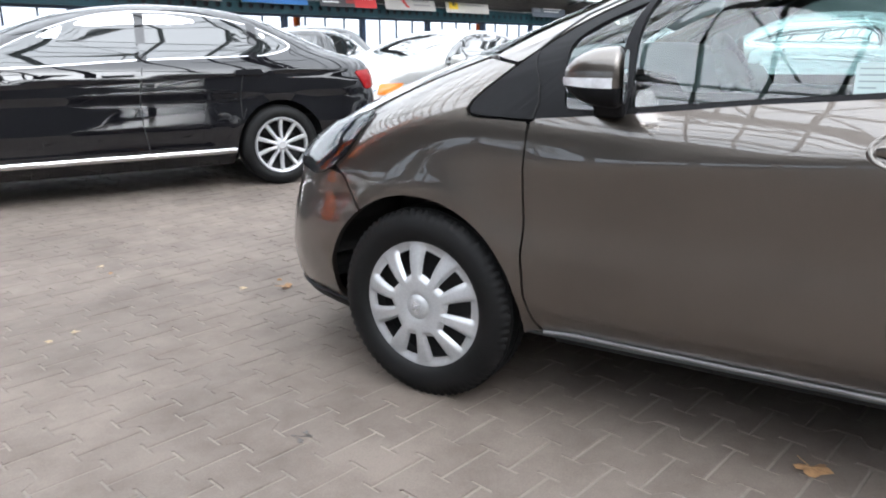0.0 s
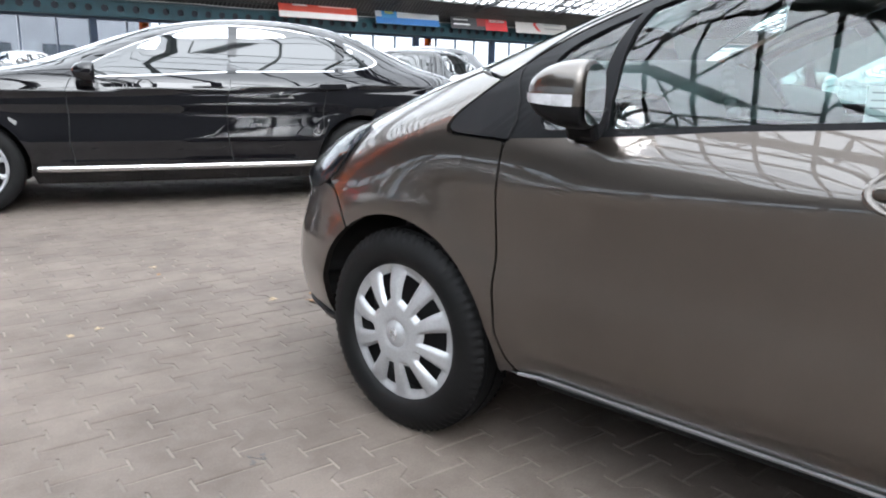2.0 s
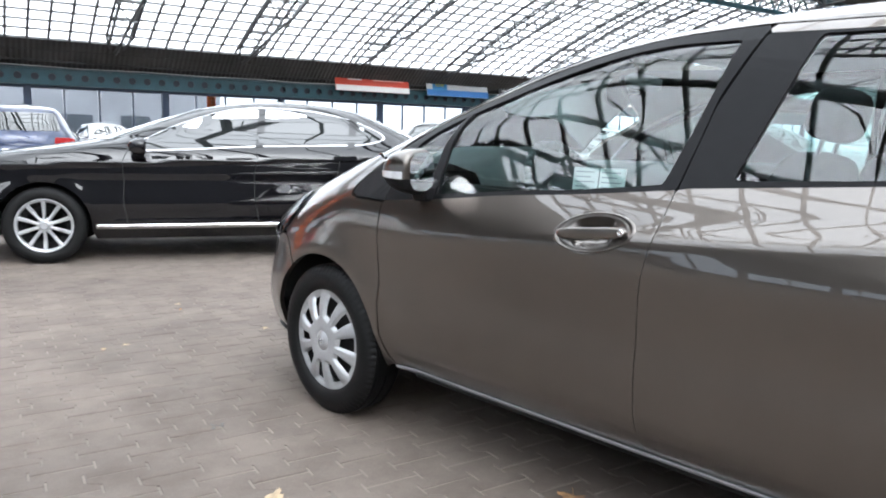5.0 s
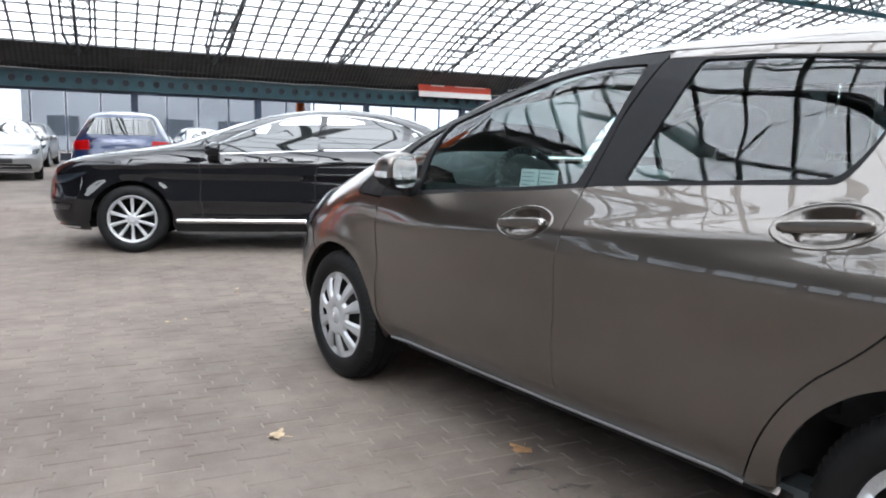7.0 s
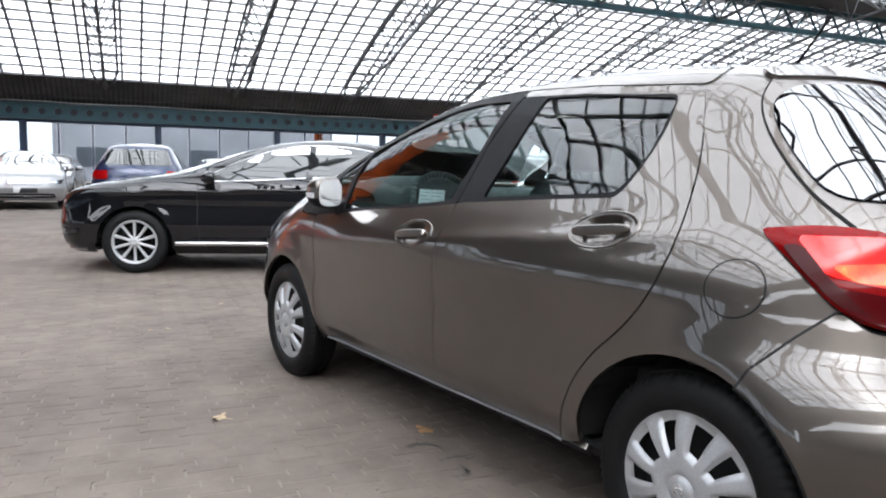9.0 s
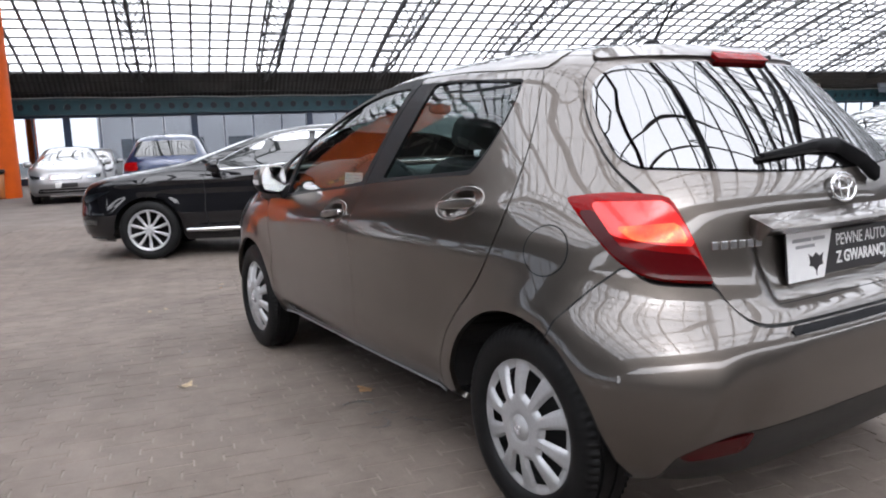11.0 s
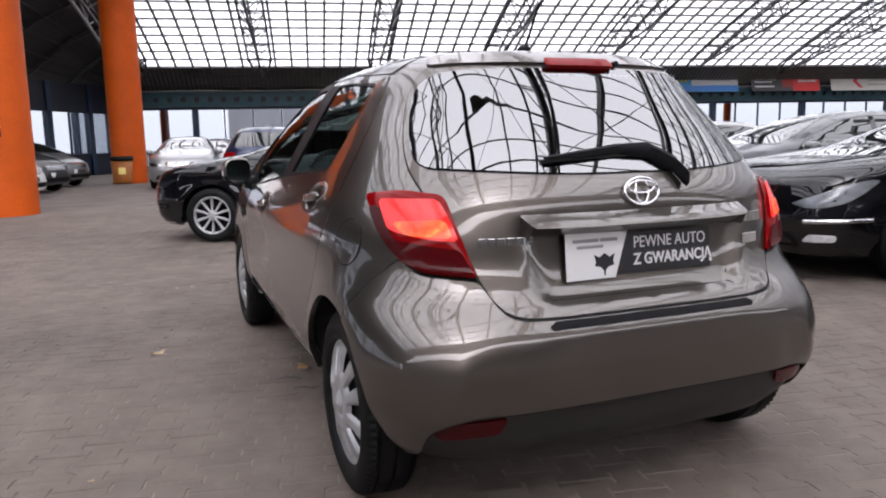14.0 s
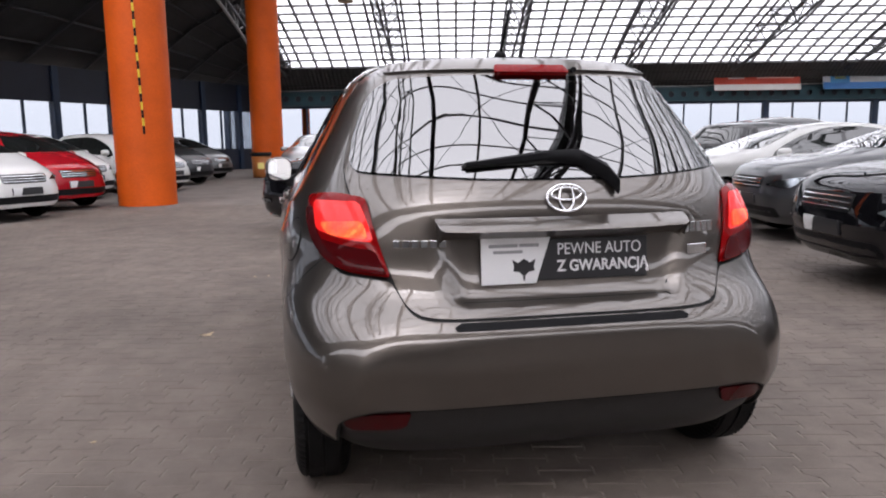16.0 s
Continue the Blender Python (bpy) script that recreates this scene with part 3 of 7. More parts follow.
M["bark"] = Mat("grey_bark", (0.09, 0.08, 0.07), 0.9).vary(5, 0.7, 1.2).m


def tree(x, y, h, seed):
    """A bare-ish tree: tapered trunk, limbs and a loose crown of small leaf clumps."""
    rng = random.Random(seed)
    t = empty("tree", pose(x, y, -0.05), label="autumn tree with thin yellowing leaves", category="tree", group="trees outside")
    segs, tips = [((0, 0, 0), (0, 0, h * 0.45), 0.14)], []
    for i in range(9):
        a, z = rng.uniform(0, 6.28), h * rng.uniform(0.25, 0.5)
        r = h * rng.uniform(0.15, 0.3)
        e = (r * math.cos(a), r * math.sin(a), z + h * rng.uniform(0.2, 0.45))
        segs.append(((0, 0, z), e, 0.05))
        tips.append(e)
    bm = bmesh.new()
    for a, b, r in segs:
        add_bar(bm, a, b, r, 7, r * 0.4)
    part("trunk", bm, M["bark"], t)
    v, f = [], []
    for i in range(900):
        c = rng.choice(tips)
        p = [c[k] + rng.gauss(0, h * 0.085) for k in range(3)]
        s, d = rng.uniform(0.05, 0.14), [rng.uniform(-1, 1) for _ in range(6)]
        k = len(v)
        v += [(p[0] + s * d[0], p[1] + s * d[1], p[2] + s), (p[0] - s, p[1] + s * d[2], p[2] - s * d[3]), (p[0] + s, p[1] - s * d[4], p[2] - s * d[5]), (p[0] + s * d[3], p[1] + s, p[2])]
        f += [(k, k + 1, k + 2), (k, k + 2, k + 3)]
    mesh_object("crown", v, f, M["foliage"], t)


for i, (sx, off, h) in enumerate(((6, 26, 5.5), (14, 30, 5.5), (24, 24, 5), (30, 32, 6))):
    p = SIDE @ Vector((sx, -off, 0))
    tree(p.x, p.y, h, i)


# ---- cars ----
class Form:
    """The outer skin of a car: an outline in plan at every height, half wide w, from yr to yf, rounded over lf and lr with the powers nf and nr."""

    def __init__(self, rows, plan=((-2, 1.0), (6, 1.0)), y_axis=(0.6, 1.0), soft=0.02, bump=None):
        rows = np.array(rows, float)
        self.top = rows[-1, 0]
        self.zs = np.linspace(rows[0, 0] - 0.05, self.top, 500)
        step = self.zs[1] - self.zs[0]
        n = max(1, int(3 * soft / step))
        kernel = np.exp(-0.5 * (np.arange(-n, n + 1) * step / soft) ** 2)
        kernel /= kernel.sum()
        self.cols = []
        for c in range(1, 8):
            v = np.interp(self.zs, rows[:, 0], rows[:, c])
            ends = np.concatenate([2 * v[0] - v[n:0:-1], v, 2 * v[-1] - v[-2:-n - 2:-1]])
            self.cols.append(np.convolve(ends, kernel, "valid"))
        self.py, self.pw = np.array(plan, float).T
        self.ya, self.yb = y_axis
        self.bump = bump

    def half(self, y, z):
        w, yf, yr, nf, nr, lf, lr = (np.interp(z, self.zs, c) for c in self.cols)
        tr = np.clip((yr + lr - y) / lr, 0, 1)
        tf = np.clip((y - yf + lf) / lf, 0, 1)
        wide = np.maximum(w, 0.0) * np.interp(y, self.py, self.pw) * (1 - tr**nr) ** (1 / nr) * (1 - tf**nf) ** (1 / nf)
        if self.bump is not None:
            wide = wide + np.where(wide > 0.3, self.bump(y, z), 0.0)
        return np.where(z > self.top, 0.0, wide)

    def hit(self, eye, way, far=4.0, inside=True):
        """Where rays that start inside the skin leave it."""
        lo, hi = np.zeros(len(eye)), np.full(len(eye), far)
        for _ in range(36):
            mid = (lo + hi) / 2
            p = eye + way * mid[:, None]
            inn = np.abs(p[:, 0]) < self.half(p[:, 1], p[:, 2])
            lo, hi = np.where(inn, mid, lo), np.where(inn, hi, mid)
        return eye + way * lo[:, None]

    RF, RR = 2.0, 1.0

    def skin(self, sz):
        """Points of the skin from s (round the car, from its left side) and z."""
        s, z = np.asarray(sz, float).T
        a = np.where(s > self.yb, (s - self.yb) / self.RF, np.where(s < self.ya, (s - self.ya) / self.RR, 0.0))
        eye = np.stack([0 * s, np.clip(s, self.ya, self.yb), z], 1)
        return self.hit(eye, np.stack([-np.cos(a), np.sin(a), 0 * a], 1))

    def s_of(self, x, y):
        yc = np.clip(y, self.ya, self.yb)
        a = np.arctan2(y - yc, -x)
        return np.where(y > self.yb, self.yb + a * self.RF, np.where(y < self.ya, self.ya + a * self.RR, y))

    def side(self, yz):
        """(s, z) of points of the left side, seen from the side."""
        y, z = np.asarray(yz, float).T
        return np.stack([self.s_of(-self.half(y, z), y), z], 1)

    def back(self, xz, ahead=-1):
        """(s, z) of points seen from behind (or from the front)."""
        x, z = np.asarray(xz, float).T
        p = self.hit(np.stack([x, 0 * x + (self.ya if ahead < 0 else self.yb), z], 1), np.tile([0.0, ahead, 0.0], (len(x), 1)))
        return np.stack([self.s_of(x, p[:, 1]), z], 1)

    def normals(self, sz, e=0.004):
        sz = np.asarray(sz, float)
        d = lambda v: self.skin(sz + v) - self.skin(sz - v)
        n = np.cross(d(np.array([e, 0])), d(np.array([0, e])))
        n /= np.maximum(np.linalg.norm(n, axis=1, keepdims=True), 1e-9)
        p = self.skin(sz)
        out = p - np.stack([0 * p[:, 0], np.clip(p[:, 1], self.ya, self.yb), p[:, 2]], 1)
        return n * np.where((n * out).sum(1, keepdims=True) < 0, -1, 1)


# height: half width, front, rear, front power, rear power, front rounding, rear rounding
HATCH = [
    (0.16, 0.66, 3.20, -0.44, 3.4, 4.4, 0.75, 0.65),
    (0.22, 0.735, 3.30, -0.50, 3.4, 4.4, 0.75, 0.65),
    (0.28, 0.795, 3.315, -0.55, 3.2, 4.4, 0.75, 0.65),
    (0.40, 0.836, 3.325, -0.585, 3.0, 4.7, 0.75, 0.68),
    (0.52, 0.846, 3.32, -0.598, 2.8, 4.5, 0.75, 0.70),
    (0.60, 0.842, 3.31, -0.588, 2.7, 4.2, 0.8, 0.73),
    (0.65, 0.845, 3.295, -0.560, 2.7, 3.9, 0.8, 0.76),
    (0.70, 0.847, 3.285, -0.520, 2.8, 3.6, 0.85, 0.78),
    (0.78, 0.846, 3.21, -0.495, 2.6, 3.3, 0.85, 0.78),
    (0.86, 0.841, 3.09, -0.49, 2.5, 3.2, 0.85, 0.78),
    (0.92, 0.822, 2.95, -0.485, 2.5, 3.1, 0.80, 0.78),
    (0.98, 0.795, 2.79, -0.475, 2.6, 3.0, 0.75, 0.78),
    (1.02, 0.772, 2.67, -0.455, 2.8, 3.0, 0.70, 0.78),
    (1.06, 0.752, 2.53, -0.425, 3.0, 3.0, 0.65, 0.78),
    (1.14, 0.708, 2.32, -0.36, 3.2, 3.0, 0.65, 0.75),
    (1.24, 0.655, 2.06, -0.265, 3.4, 3.0, 0.65, 0.72),
    (1.32, 0.610, 1.85, -0.18, 3.4, 3.2, 0.65, 0.66),
    (1.37, 0.575, 1.70, -0.12, 3.2, 3.4, 0.65, 0.60),
    (1.40, 0.552, 1.60, -0.09, 3.2, 3.4, 0.65, 0.60),
    (1.43, 0.515, 1.46, -0.02, 3.0, 3.2, 0.65, 0.60),
    (1.46, 0.44, 1.27, 0.16, 2.8, 3.0, 0.60, 0.5),
    (1.48, 0.34, 1.10, 0.36, 2.4, 2.4, 0.45, 0.4),
    (1.493, 0.20, 0.95, 0.56, 2.2, 2.2, 0.25, 0.2),
    (1.50, 0.03, 0.80, 0.70, 2.0, 2.0, 0.1, 0.1),
]
HATCH_PLAN = ((-1, 0.985), (0.0, 0.99), (0.6, 1.0), (1.2, 1.0), (1.8, 0.99), (2.2, 0.98), (2.6, 0.975), (3.4, 0.97))


def spline(points, step=0.03, closed=True):
    """A smooth outline through the middles of the edges of points; a point with a further number keeps a corner of that size."""
    pts = [np.array(p[0], float) if isinstance(p[0], tuple) else np.array(p, float) for p in points]
    rad = [p[1] if isinstance(p[0], tuple) else None for p in points]
    n = len(pts)
    out = []
    for i in range(n):
        a, b, c = pts[i - 1], pts[i], pts[(i + 1) % n]
        la, lc = np.linalg.norm(a - b), np.linalg.norm(c - b)
        r = rad[i]
        ra, rc = (la / 2, lc / 2) if r is None else (min(r, la / 2), min(r, lc / 2))
        p, q = b + (a - b) * ra / max(la, 1e-9), b + (c - b) * rc / max(lc, 1e-9)
        m = max(2, int((ra + rc) / step) + 2) if ra + rc > 0.004 else 1
        for k in range(m):
            t = k / max(m - 1, 1)
            out.append((1 - t) ** 2 * p + 2 * t * (1 - t) * b + t * t * q)
        nxt_r = rad[(i + 1) % n]
        left = lc - rc - (lc / 2 if nxt_r is None else min(nxt_r, lc / 2))
        if left > step:
            end = b + (c - b) * (1 - (lc - rc - left) / lc)
            k = int(left / step)
            out += [q + (end - q) * j / (k + 1) for j in range(1, k + 1)]
    res = [out[0]]
    for p in out[1:]:
        if np.linalg.norm(p - res[-1]) > 0.002:
            res.append(p)
    if np.linalg.norm(res[0] - res[-1]) < 0.002:
        res.pop()
    return np.array(res)


def arc(cy, cz, r, a0, a1, n=26):
    """Points of a wheel arch, with corners kept."""
    return [((cy + r * math.cos(radians(a)), cz + r * math.sin(radians(a))), 0.0) for a in np.linspace(a0, a1, n)]


def inset(poly, d):
    """Moves a closed outline inwards by d."""
    p = np.asarray(poly)
    e = np.roll(p, -1, 0) - p
    area = 0.5 * (p[:, 0] * np.roll(p[:, 1], -1) - np.roll(p[:, 0], -1) * p[:, 1]).sum()
    e /= np.maximum(np.linalg.norm(e, axis=1, keepdims=True), 1e-9)
    nrm = np.stack([-e[:, 1], e[:, 0]], 1) * (1 if area > 0 else -1)
    both = nrm + np.roll(nrm, 1, 0)
    both /= np.maximum(1e-3, (both**2).sum(1, keepdims=True) / 2)
    length = np.linalg.norm(both, axis=1, keepdims=True)
    return p + both * np.minimum(1, 2.0 / np.maximum(length, 1e-9)) * d


def inside(poly, pts, margin):
    """Which points lie within the outline, by at least a margin."""
    a, b = poly, np.roll(poly, -1, 0)
    inn = np.zeros(len(pts), bool)
    near = np.full(len(pts), 9.0)
    for (x0, y0), (x1, y1) in zip(a, b):
        cross = (y0 > pts[:, 1]) != (y1 > pts[:, 1])
        with np.errstate(divide="ignore", invalid="ignore"):
            inn ^= cross & (pts[:, 0] < (x1 - x0) * (pts[:, 1] - y0) / (y1 - y0 + 1e-15) + x0)
        d = np.array([x1 - x0, y1 - y0])
        t = np.clip(((pts - (x0, y0)) @ d) / max(d @ d, 1e-12), 0, 1)
        near = np.minimum(near, np.linalg.norm(pts - (x0, y0) - t[:, None] * d, axis=1))
    return inn & (near > margin)


from mathutils.geometry import delaunay_2d_cdt


def fill(poly, step, ratio=1.0):
    """Triangles that fill an outline, over a regular grid: points, faces, and how many points lie on the rim."""
    lo, hi = poly.min(0), poly.max(0)
    gx, gy = np.meshgrid(np.arange(lo[0], hi[0], step * ratio), np.arange(lo[1], hi[1], step))
    gx = gx + (np.arange(gx.shape[0]) % 2)[:, None] * step * ratio / 2
    g = np.stack([gx.ravel(), gy.ravel()], 1)
    g = g[inside(poly, g, step * 0.4)]
    pts = [Vector(p) for p in np.concatenate([poly, g])] if len(g) else [Vector(p) for p in poly]
    n = len(poly)
    v, _, f, ov, *_ = delaunay_2d_cdt(pts, [(i, (i + 1) % n) for i in range(n)], [], 1, 1e-6)
    v = np.array([tuple(p) for p in v])
    return v, [tuple(t) for t in f]


def rim_of(faces):
    """The edges with one face, in the faces' own turn."""
    seen = {}
    for f in faces:
        for a, b in zip(f, f[1:] + f[:1]):
            seen[(a, b)] = True
    return [(a, b) for a, b in seen if (b, a) not in seen]


class Car:
    """Builds the parts of a car on its form, under one Empty."""

    def __init__(self, name, form, m, step=0.045, **tags):
        self.form, self.step = form, step
        self.root = empty(name, m, **tags)

    def sz(self, pts):
        """(s, z) of points given as (y, z) on the left side or (x, y, z); corner marks are kept."""
        out = []
        for p in pts:
            mark = None
            if isinstance(p[0], tuple):
                p, mark = p
            q = self.form.side([p])[0] if len(p) == 2 else (float(self.form.s_of(np.array(p[0]), np.array(p[1]))), p[2])
            out.append((tuple(q), mark) if mark is not None else tuple(q))
        return out

    def rear_mid(self):
        return self.form.ya - self.form.RR * math.pi / 2

    def front_mid(self):
        return self.form.yb + self.form.RF * math.pi / 2

    def whole(self, pts, mid):
        """The left half of an outline, with its mirror image about the middle s."""
        flip = [((2 * mid - p[0][0], p[0][1]), p[1]) if isinstance(p[0], tuple) else (2 * mid - p[0], p[1]) for p in pts]
        return pts + flip[::-1]

    def panel(self, name, outline, material, parent=None, label="", gap=0.0025, depth=0.02, lift=0.0, shape=None, both=False, step=None, raw=False, dome=0.0):
        """A sheet on the form inside an outline in (s, z): shape(s, z, p) gives further lift; dome: a rounded rise from the rim."""
        poly = np.asarray(outline) if raw else spline(outline)
        if gap:
            poly = inset(poly, gap)
        ratio = 1.0
        v, f = fill(poly, step or self.step, ratio)
        p, nr = self.form.skin(v), self.form.normals(v)
        rise = np.full(len(v), lift)
        if shape is not None:
            rise = rise + shape(v[:, 0], v[:, 1], p)
        if dome:
            edge = np.min(np.linalg.norm(v[:, None] - poly[None], axis=2), axis=1)
            rise = rise + dome * (1 - np.clip(1 - edge / (4 * dome), 0, 1) ** 2) ** 0.5 - dome
        p = p + nr * rise[:, None]
        if shape is not None or dome:  # the turned surface's own normals
            e = np.zeros_like(p)
            fa = np.array(f)
            c = np.cross(p[fa[:, 1]] - p[fa[:, 0]], p[fa[:, 2]] - p[fa[:, 0]])
            for k in range(3):
                np.add.at(e, fa[:, k], c)
            e /= np.maximum(np.linalg.norm(e, axis=1, keepdims=True), 1e-12)
            nr = e * np.where((e * nr).sum(1, keepdims=True) < 0, -1, 1)
        fa = np.array(f)
        c = np.cross(p[fa[:, 1]] - p[fa[:, 0]], p[fa[:, 2]] - p[fa[:, 0]])
        if ((c * nr[fa[:, 0]]).sum(1) < 0).mean() > 0.5:
            f = [t[::-1] for t in f]
        rim = rim_of(f)
        ids = sorted({a for e in rim for a in e})
        at = {a: len(p) + i for i, a in enumerate(ids)}
        at2 = {a: len(p) + len(ids) + i for i, a in enumerate(ids)}
        up = p[ids]
        low = up - nr[ids] * depth
        flank = {a: np.zeros(3) for a in ids}
        for a, b in rim:
            n_ = np.cross(p[b] - p[a], nr[a])
            flank[a] = flank[a] + n_
            flank[b] = flank[b] + n_
        fl = np.array([flank[a] for a in ids])
        fl /= np.maximum(np.linalg.norm(fl, axis=1, keepdims=True), 1e-9)
        verts = np.concatenate([p, up, low])
        norms = np.concatenate([nr, fl, fl])
        faces = list(f) + [(at[b], at[a], at2[a], at2[b]) for a, b in rim]
        par = parent or self.root
        obs = [mesh_object(name, verts, faces, material, par, label, normals=norms)]
        if both:
            fm = [t[::-1] for t in faces]
            obs.append(mesh_object(name, verts * (-1, 1, 1), fm, material, par, label, normals=norms * (-1, 1, 1)))
        return obs if both else obs[0]

    def roof(self, name, z0, material, label="", step=0.05, lift=0.0, lo=-9.0, hi=9.0):
        """The sheet above the height z0, and between two places along the car."""
        ys = np.linspace(-1.5, 5, 9000)
        h = self.form.half(ys, 0 * ys + z0)
        keep = (h > 0.02) & (ys > lo) & (ys < hi)
        y, x = ys[keep], -h[keep]
        some = np.unique(np.concatenate([np.arange(0, len(y), 60), (np.linspace(0, 1, 14) ** 2 * 300).astype(int), len(y) - 1 - (np.linspace(0, 1, 14) ** 2 * 300).astype(int)]).clip(0, len(y) - 1))
        y, x = y[some], x[some]
        poly = np.concatenate([np.stack([x, y], 1), np.stack([-x, y], 1)[::-1]])
        v, f = fill(poly, step)
        lo_, hi_ = np.full(len(v), z0 - 0.001), np.full(len(v), self.form.top)
        for _ in range(34):
            mid = (lo_ + hi_) / 2
            inn = np.abs(v[:, 0]) < self.form.half(v[:, 1], mid)
            lo_, hi_ = np.where(inn, mid, lo_), np.where(inn, hi_, mid)
        p = np.stack([v[:, 0], v[:, 1], lo_ + lift], 1)
        f = [t if np.cross(p[t[1]] - p[t[0]], p[t[2]] - p[t[0]])[2] > 0 else t[::-1] for t in f]
        return mesh_object(name, p, f, material, self.root, label, smooth=True)

    def liner(self, z0, z1, material, wheels, shrink=0.03, name="underbody"):
        """A dark inner shell behind the gaps, drawn in round the wheels."""
        s = np.linspace(self.rear_mid(), self.front_mid(), 130)
        z = np.linspace(z0, z1, 22)
        ss, zz = np.meshgrid(s, z)
        g = np.stack([ss.ravel(), zz.ravel()], 1)
        p = self.form.skin(g) - self.form.normals(g) * shrink
        p[:, 0] = np.minimum(p[:, 0], 0)
        for wy, wz, wr in wheels:
            near = np.hypot(p[:, 1] - wy, p[:, 2] - wz) < wr + 0.02
            p[near, 0] = np.maximum(p[near, 0], -0.52)
        n = len(s)
        f = [(r * n + c, r * n + c + 1, (r + 1) * n + c + 1, (r + 1) * n + c) for r in range(len(z) - 1) for c in range(n - 1)]
        k = len(p)
        f += [tuple(k + i for i in t)[::-1] for t in f]
        f += [(c, c + 1, k + c + 1, k + c) for c in range(n - 1)]
        return mesh_object(name, np.concatenate([p, p * (-1, 1, 1)]), f, material, self.root)


def wheel_meshes(r_tyre, r_rim, width, style, fine=True):
    """Meshes of a wheel that faces -x, about its hub: a list of (name, verts, faces, material, smooth)."""
    n = 72 if fine else 40
    w, rb = width / 2, r_tyre
    side = [(r_rim - 0.004, -w + 0.018), (r_rim + 0.004, -w + 0.006), (r_rim + 0.02, -w), (r_rim + 0.45 * (rb - r_rim), -w - 0.004), (rb - 0.03, -w + 0.004), (rb - 0.012, -w + 0.014), (rb - 0.002, -w + 0.03)]
    tread = []
    for g in (-0.3, 0.0, 0.3):
        c = g * width
        tread += [(rb, c - 0.006), (rb - 0.007, c - 0.005), (rb - 0.007, c + 0.005), (rb, c + 0.006)]
    prof = side + tread + [(r, -o) for r, o in side[::-1]]
    out = []
    v, f = lathe(prof, n * 3 if fine else n, (5, 6, 7, 18, 19, 20) if fine else ())
    out.append(("tyre", v, f, M["rubber"], True))
    v, f = lathe([(0.0, 0.0), (r_rim * 0.95, 0.0), (r_rim, -w + 0.02), (r_rim + 0.004, -w + 0.012)], 48)
    out.append(("rim_barrel", v, f, M["wheel_dark"], True))
    x0 = -w + 0.004
    if style == "cover":
        k, rows_, cols_ = 10, 26, 16
        verts, faces = [], []
        step_ = lambda v: min(1, max(0, v)) ** 2 * (3 - 2 * min(1, max(0, v)))
        for b in range(k):
            base = len(verts)
            cut = 4 if b % 2 else 5
            wide = 1 - cut / 8
            for i in range(rows_ + 1):
                q = i / rows_
                for j in range(cols_ + 1):
                    t = 2 * j / cols_ - 1
                    mid = math.sin(math.pi * min(1, q * 1.04))
                    r = 0.034 + (q + 0.05 * t * mid * (1 if b % 2 else -1)) * (r_rim + 0.003 - 0.034)
                    a = 2 * math.pi * (b + 0.5 + 0.5 * t * (1 + 0.25 * (q - 0.6) * (1 - t * t))) / k + 0.05 * mid + 0.05 * q
                    pocket = step_((wide + 0.20 - abs(t)) / 0.2) * step_((q - 0.29) / 0.10) * step_((0.955 - q) / 0.13)
                    x = x0 - 0.012 + 0.030 * q**2.6 + 0.013 * pocket - 0.004 * step_((q - 0.94) / 0.03) + 0.006 * step_((0.10 - q) / 0.1)
                    verts.append((x, r * math.sin(a), r * math.cos(a)))
            n_ = cols_ + 1
            for i in range(rows_):
                for j in range(cols_):
                    if cut <= j < cols_ - cut and 10 <= i < 21:
                        continue
                    a = base + i * n_ + j
                    faces.append((a, a + 1, a + n_ + 1, a + n_))
        out.append(("wheel_cover", verts, faces, M["wheel_silver"], True))
        v, f = lathe([(0.0, x0 - 0.019), (0.026, x0 - 0.018), (0.033, x0 - 0.012), (0.04, x0 - 0.008)], 32)
        out.append(("hub_cap", v, f, M["wheel_silver"], True))
        for a0, b0 in ((0.02, 0.013), (0.008, 0.013), (0.014, 0.006)):
            t = [(x0 - 0.019, b0 * math.sin(2 * math.pi * i / 24), a0 * math.cos(2 * math.pi * i / 24)) for i in range(24)]
            v, f = bars_mesh(list(zip(t, t[1:] + t[:1])), 0.0013, 4)
            out.append(("emblem", v, f, M["chrome"], True))
    else:
        k, pair = style
        v, f = lathe([(r_rim * 0.88, x0 + 0.03), (r_rim * 0.91, x0 + 0.002), (r_rim * 0.97, x0 - 0.004), (r_rim, x0 + 0.004), (r_rim + 0.002, x0 + 0.02)], 56)
        out.append(("rim_ring", v, f, M["wheel_silver"], True))
        v, f = lathe([(0.0, x0 - 0.002), (0.03, x0 - 0.002), (0.036, x0 + 0.004), (0.062, x0 + 0.008), (0.066, x0 + 0.03)], 32)
        out.append(("hub", v, f, M["wheel_silver"], True))
        for b in range(k):
            mid = 2 * math.pi * b / k + (pair if b % 2 else -pair)
            verts, faces = [], []
            for q in np.linspace(0, 1, 6):
                r = 0.045 + q * (r_rim * 0.92 - 0.045)
                hw = 0.013 + 0.006 * q + (0.006 if k < 8 else 0.0) * (1 + q)
                for t, d in ((-1, 0.02), (-0.75, 0.0), (0, -0.004), (0.75, 0.0), (1, 0.02)):
                    a = mid + hw * t / r
                    verts.append((x0 + 0.012 * (1 - abs(2 * q - 1)) + d + 0.002, r * math.sin(a), r * math.cos(a)))
            for i in range(5):
                for j in range(4):
                    a = i * 5 + j
                    faces.append((a, a + 1, a + 6, a + 5))
            out.append(("spoke", verts, faces, M["wheel_silver"], True))
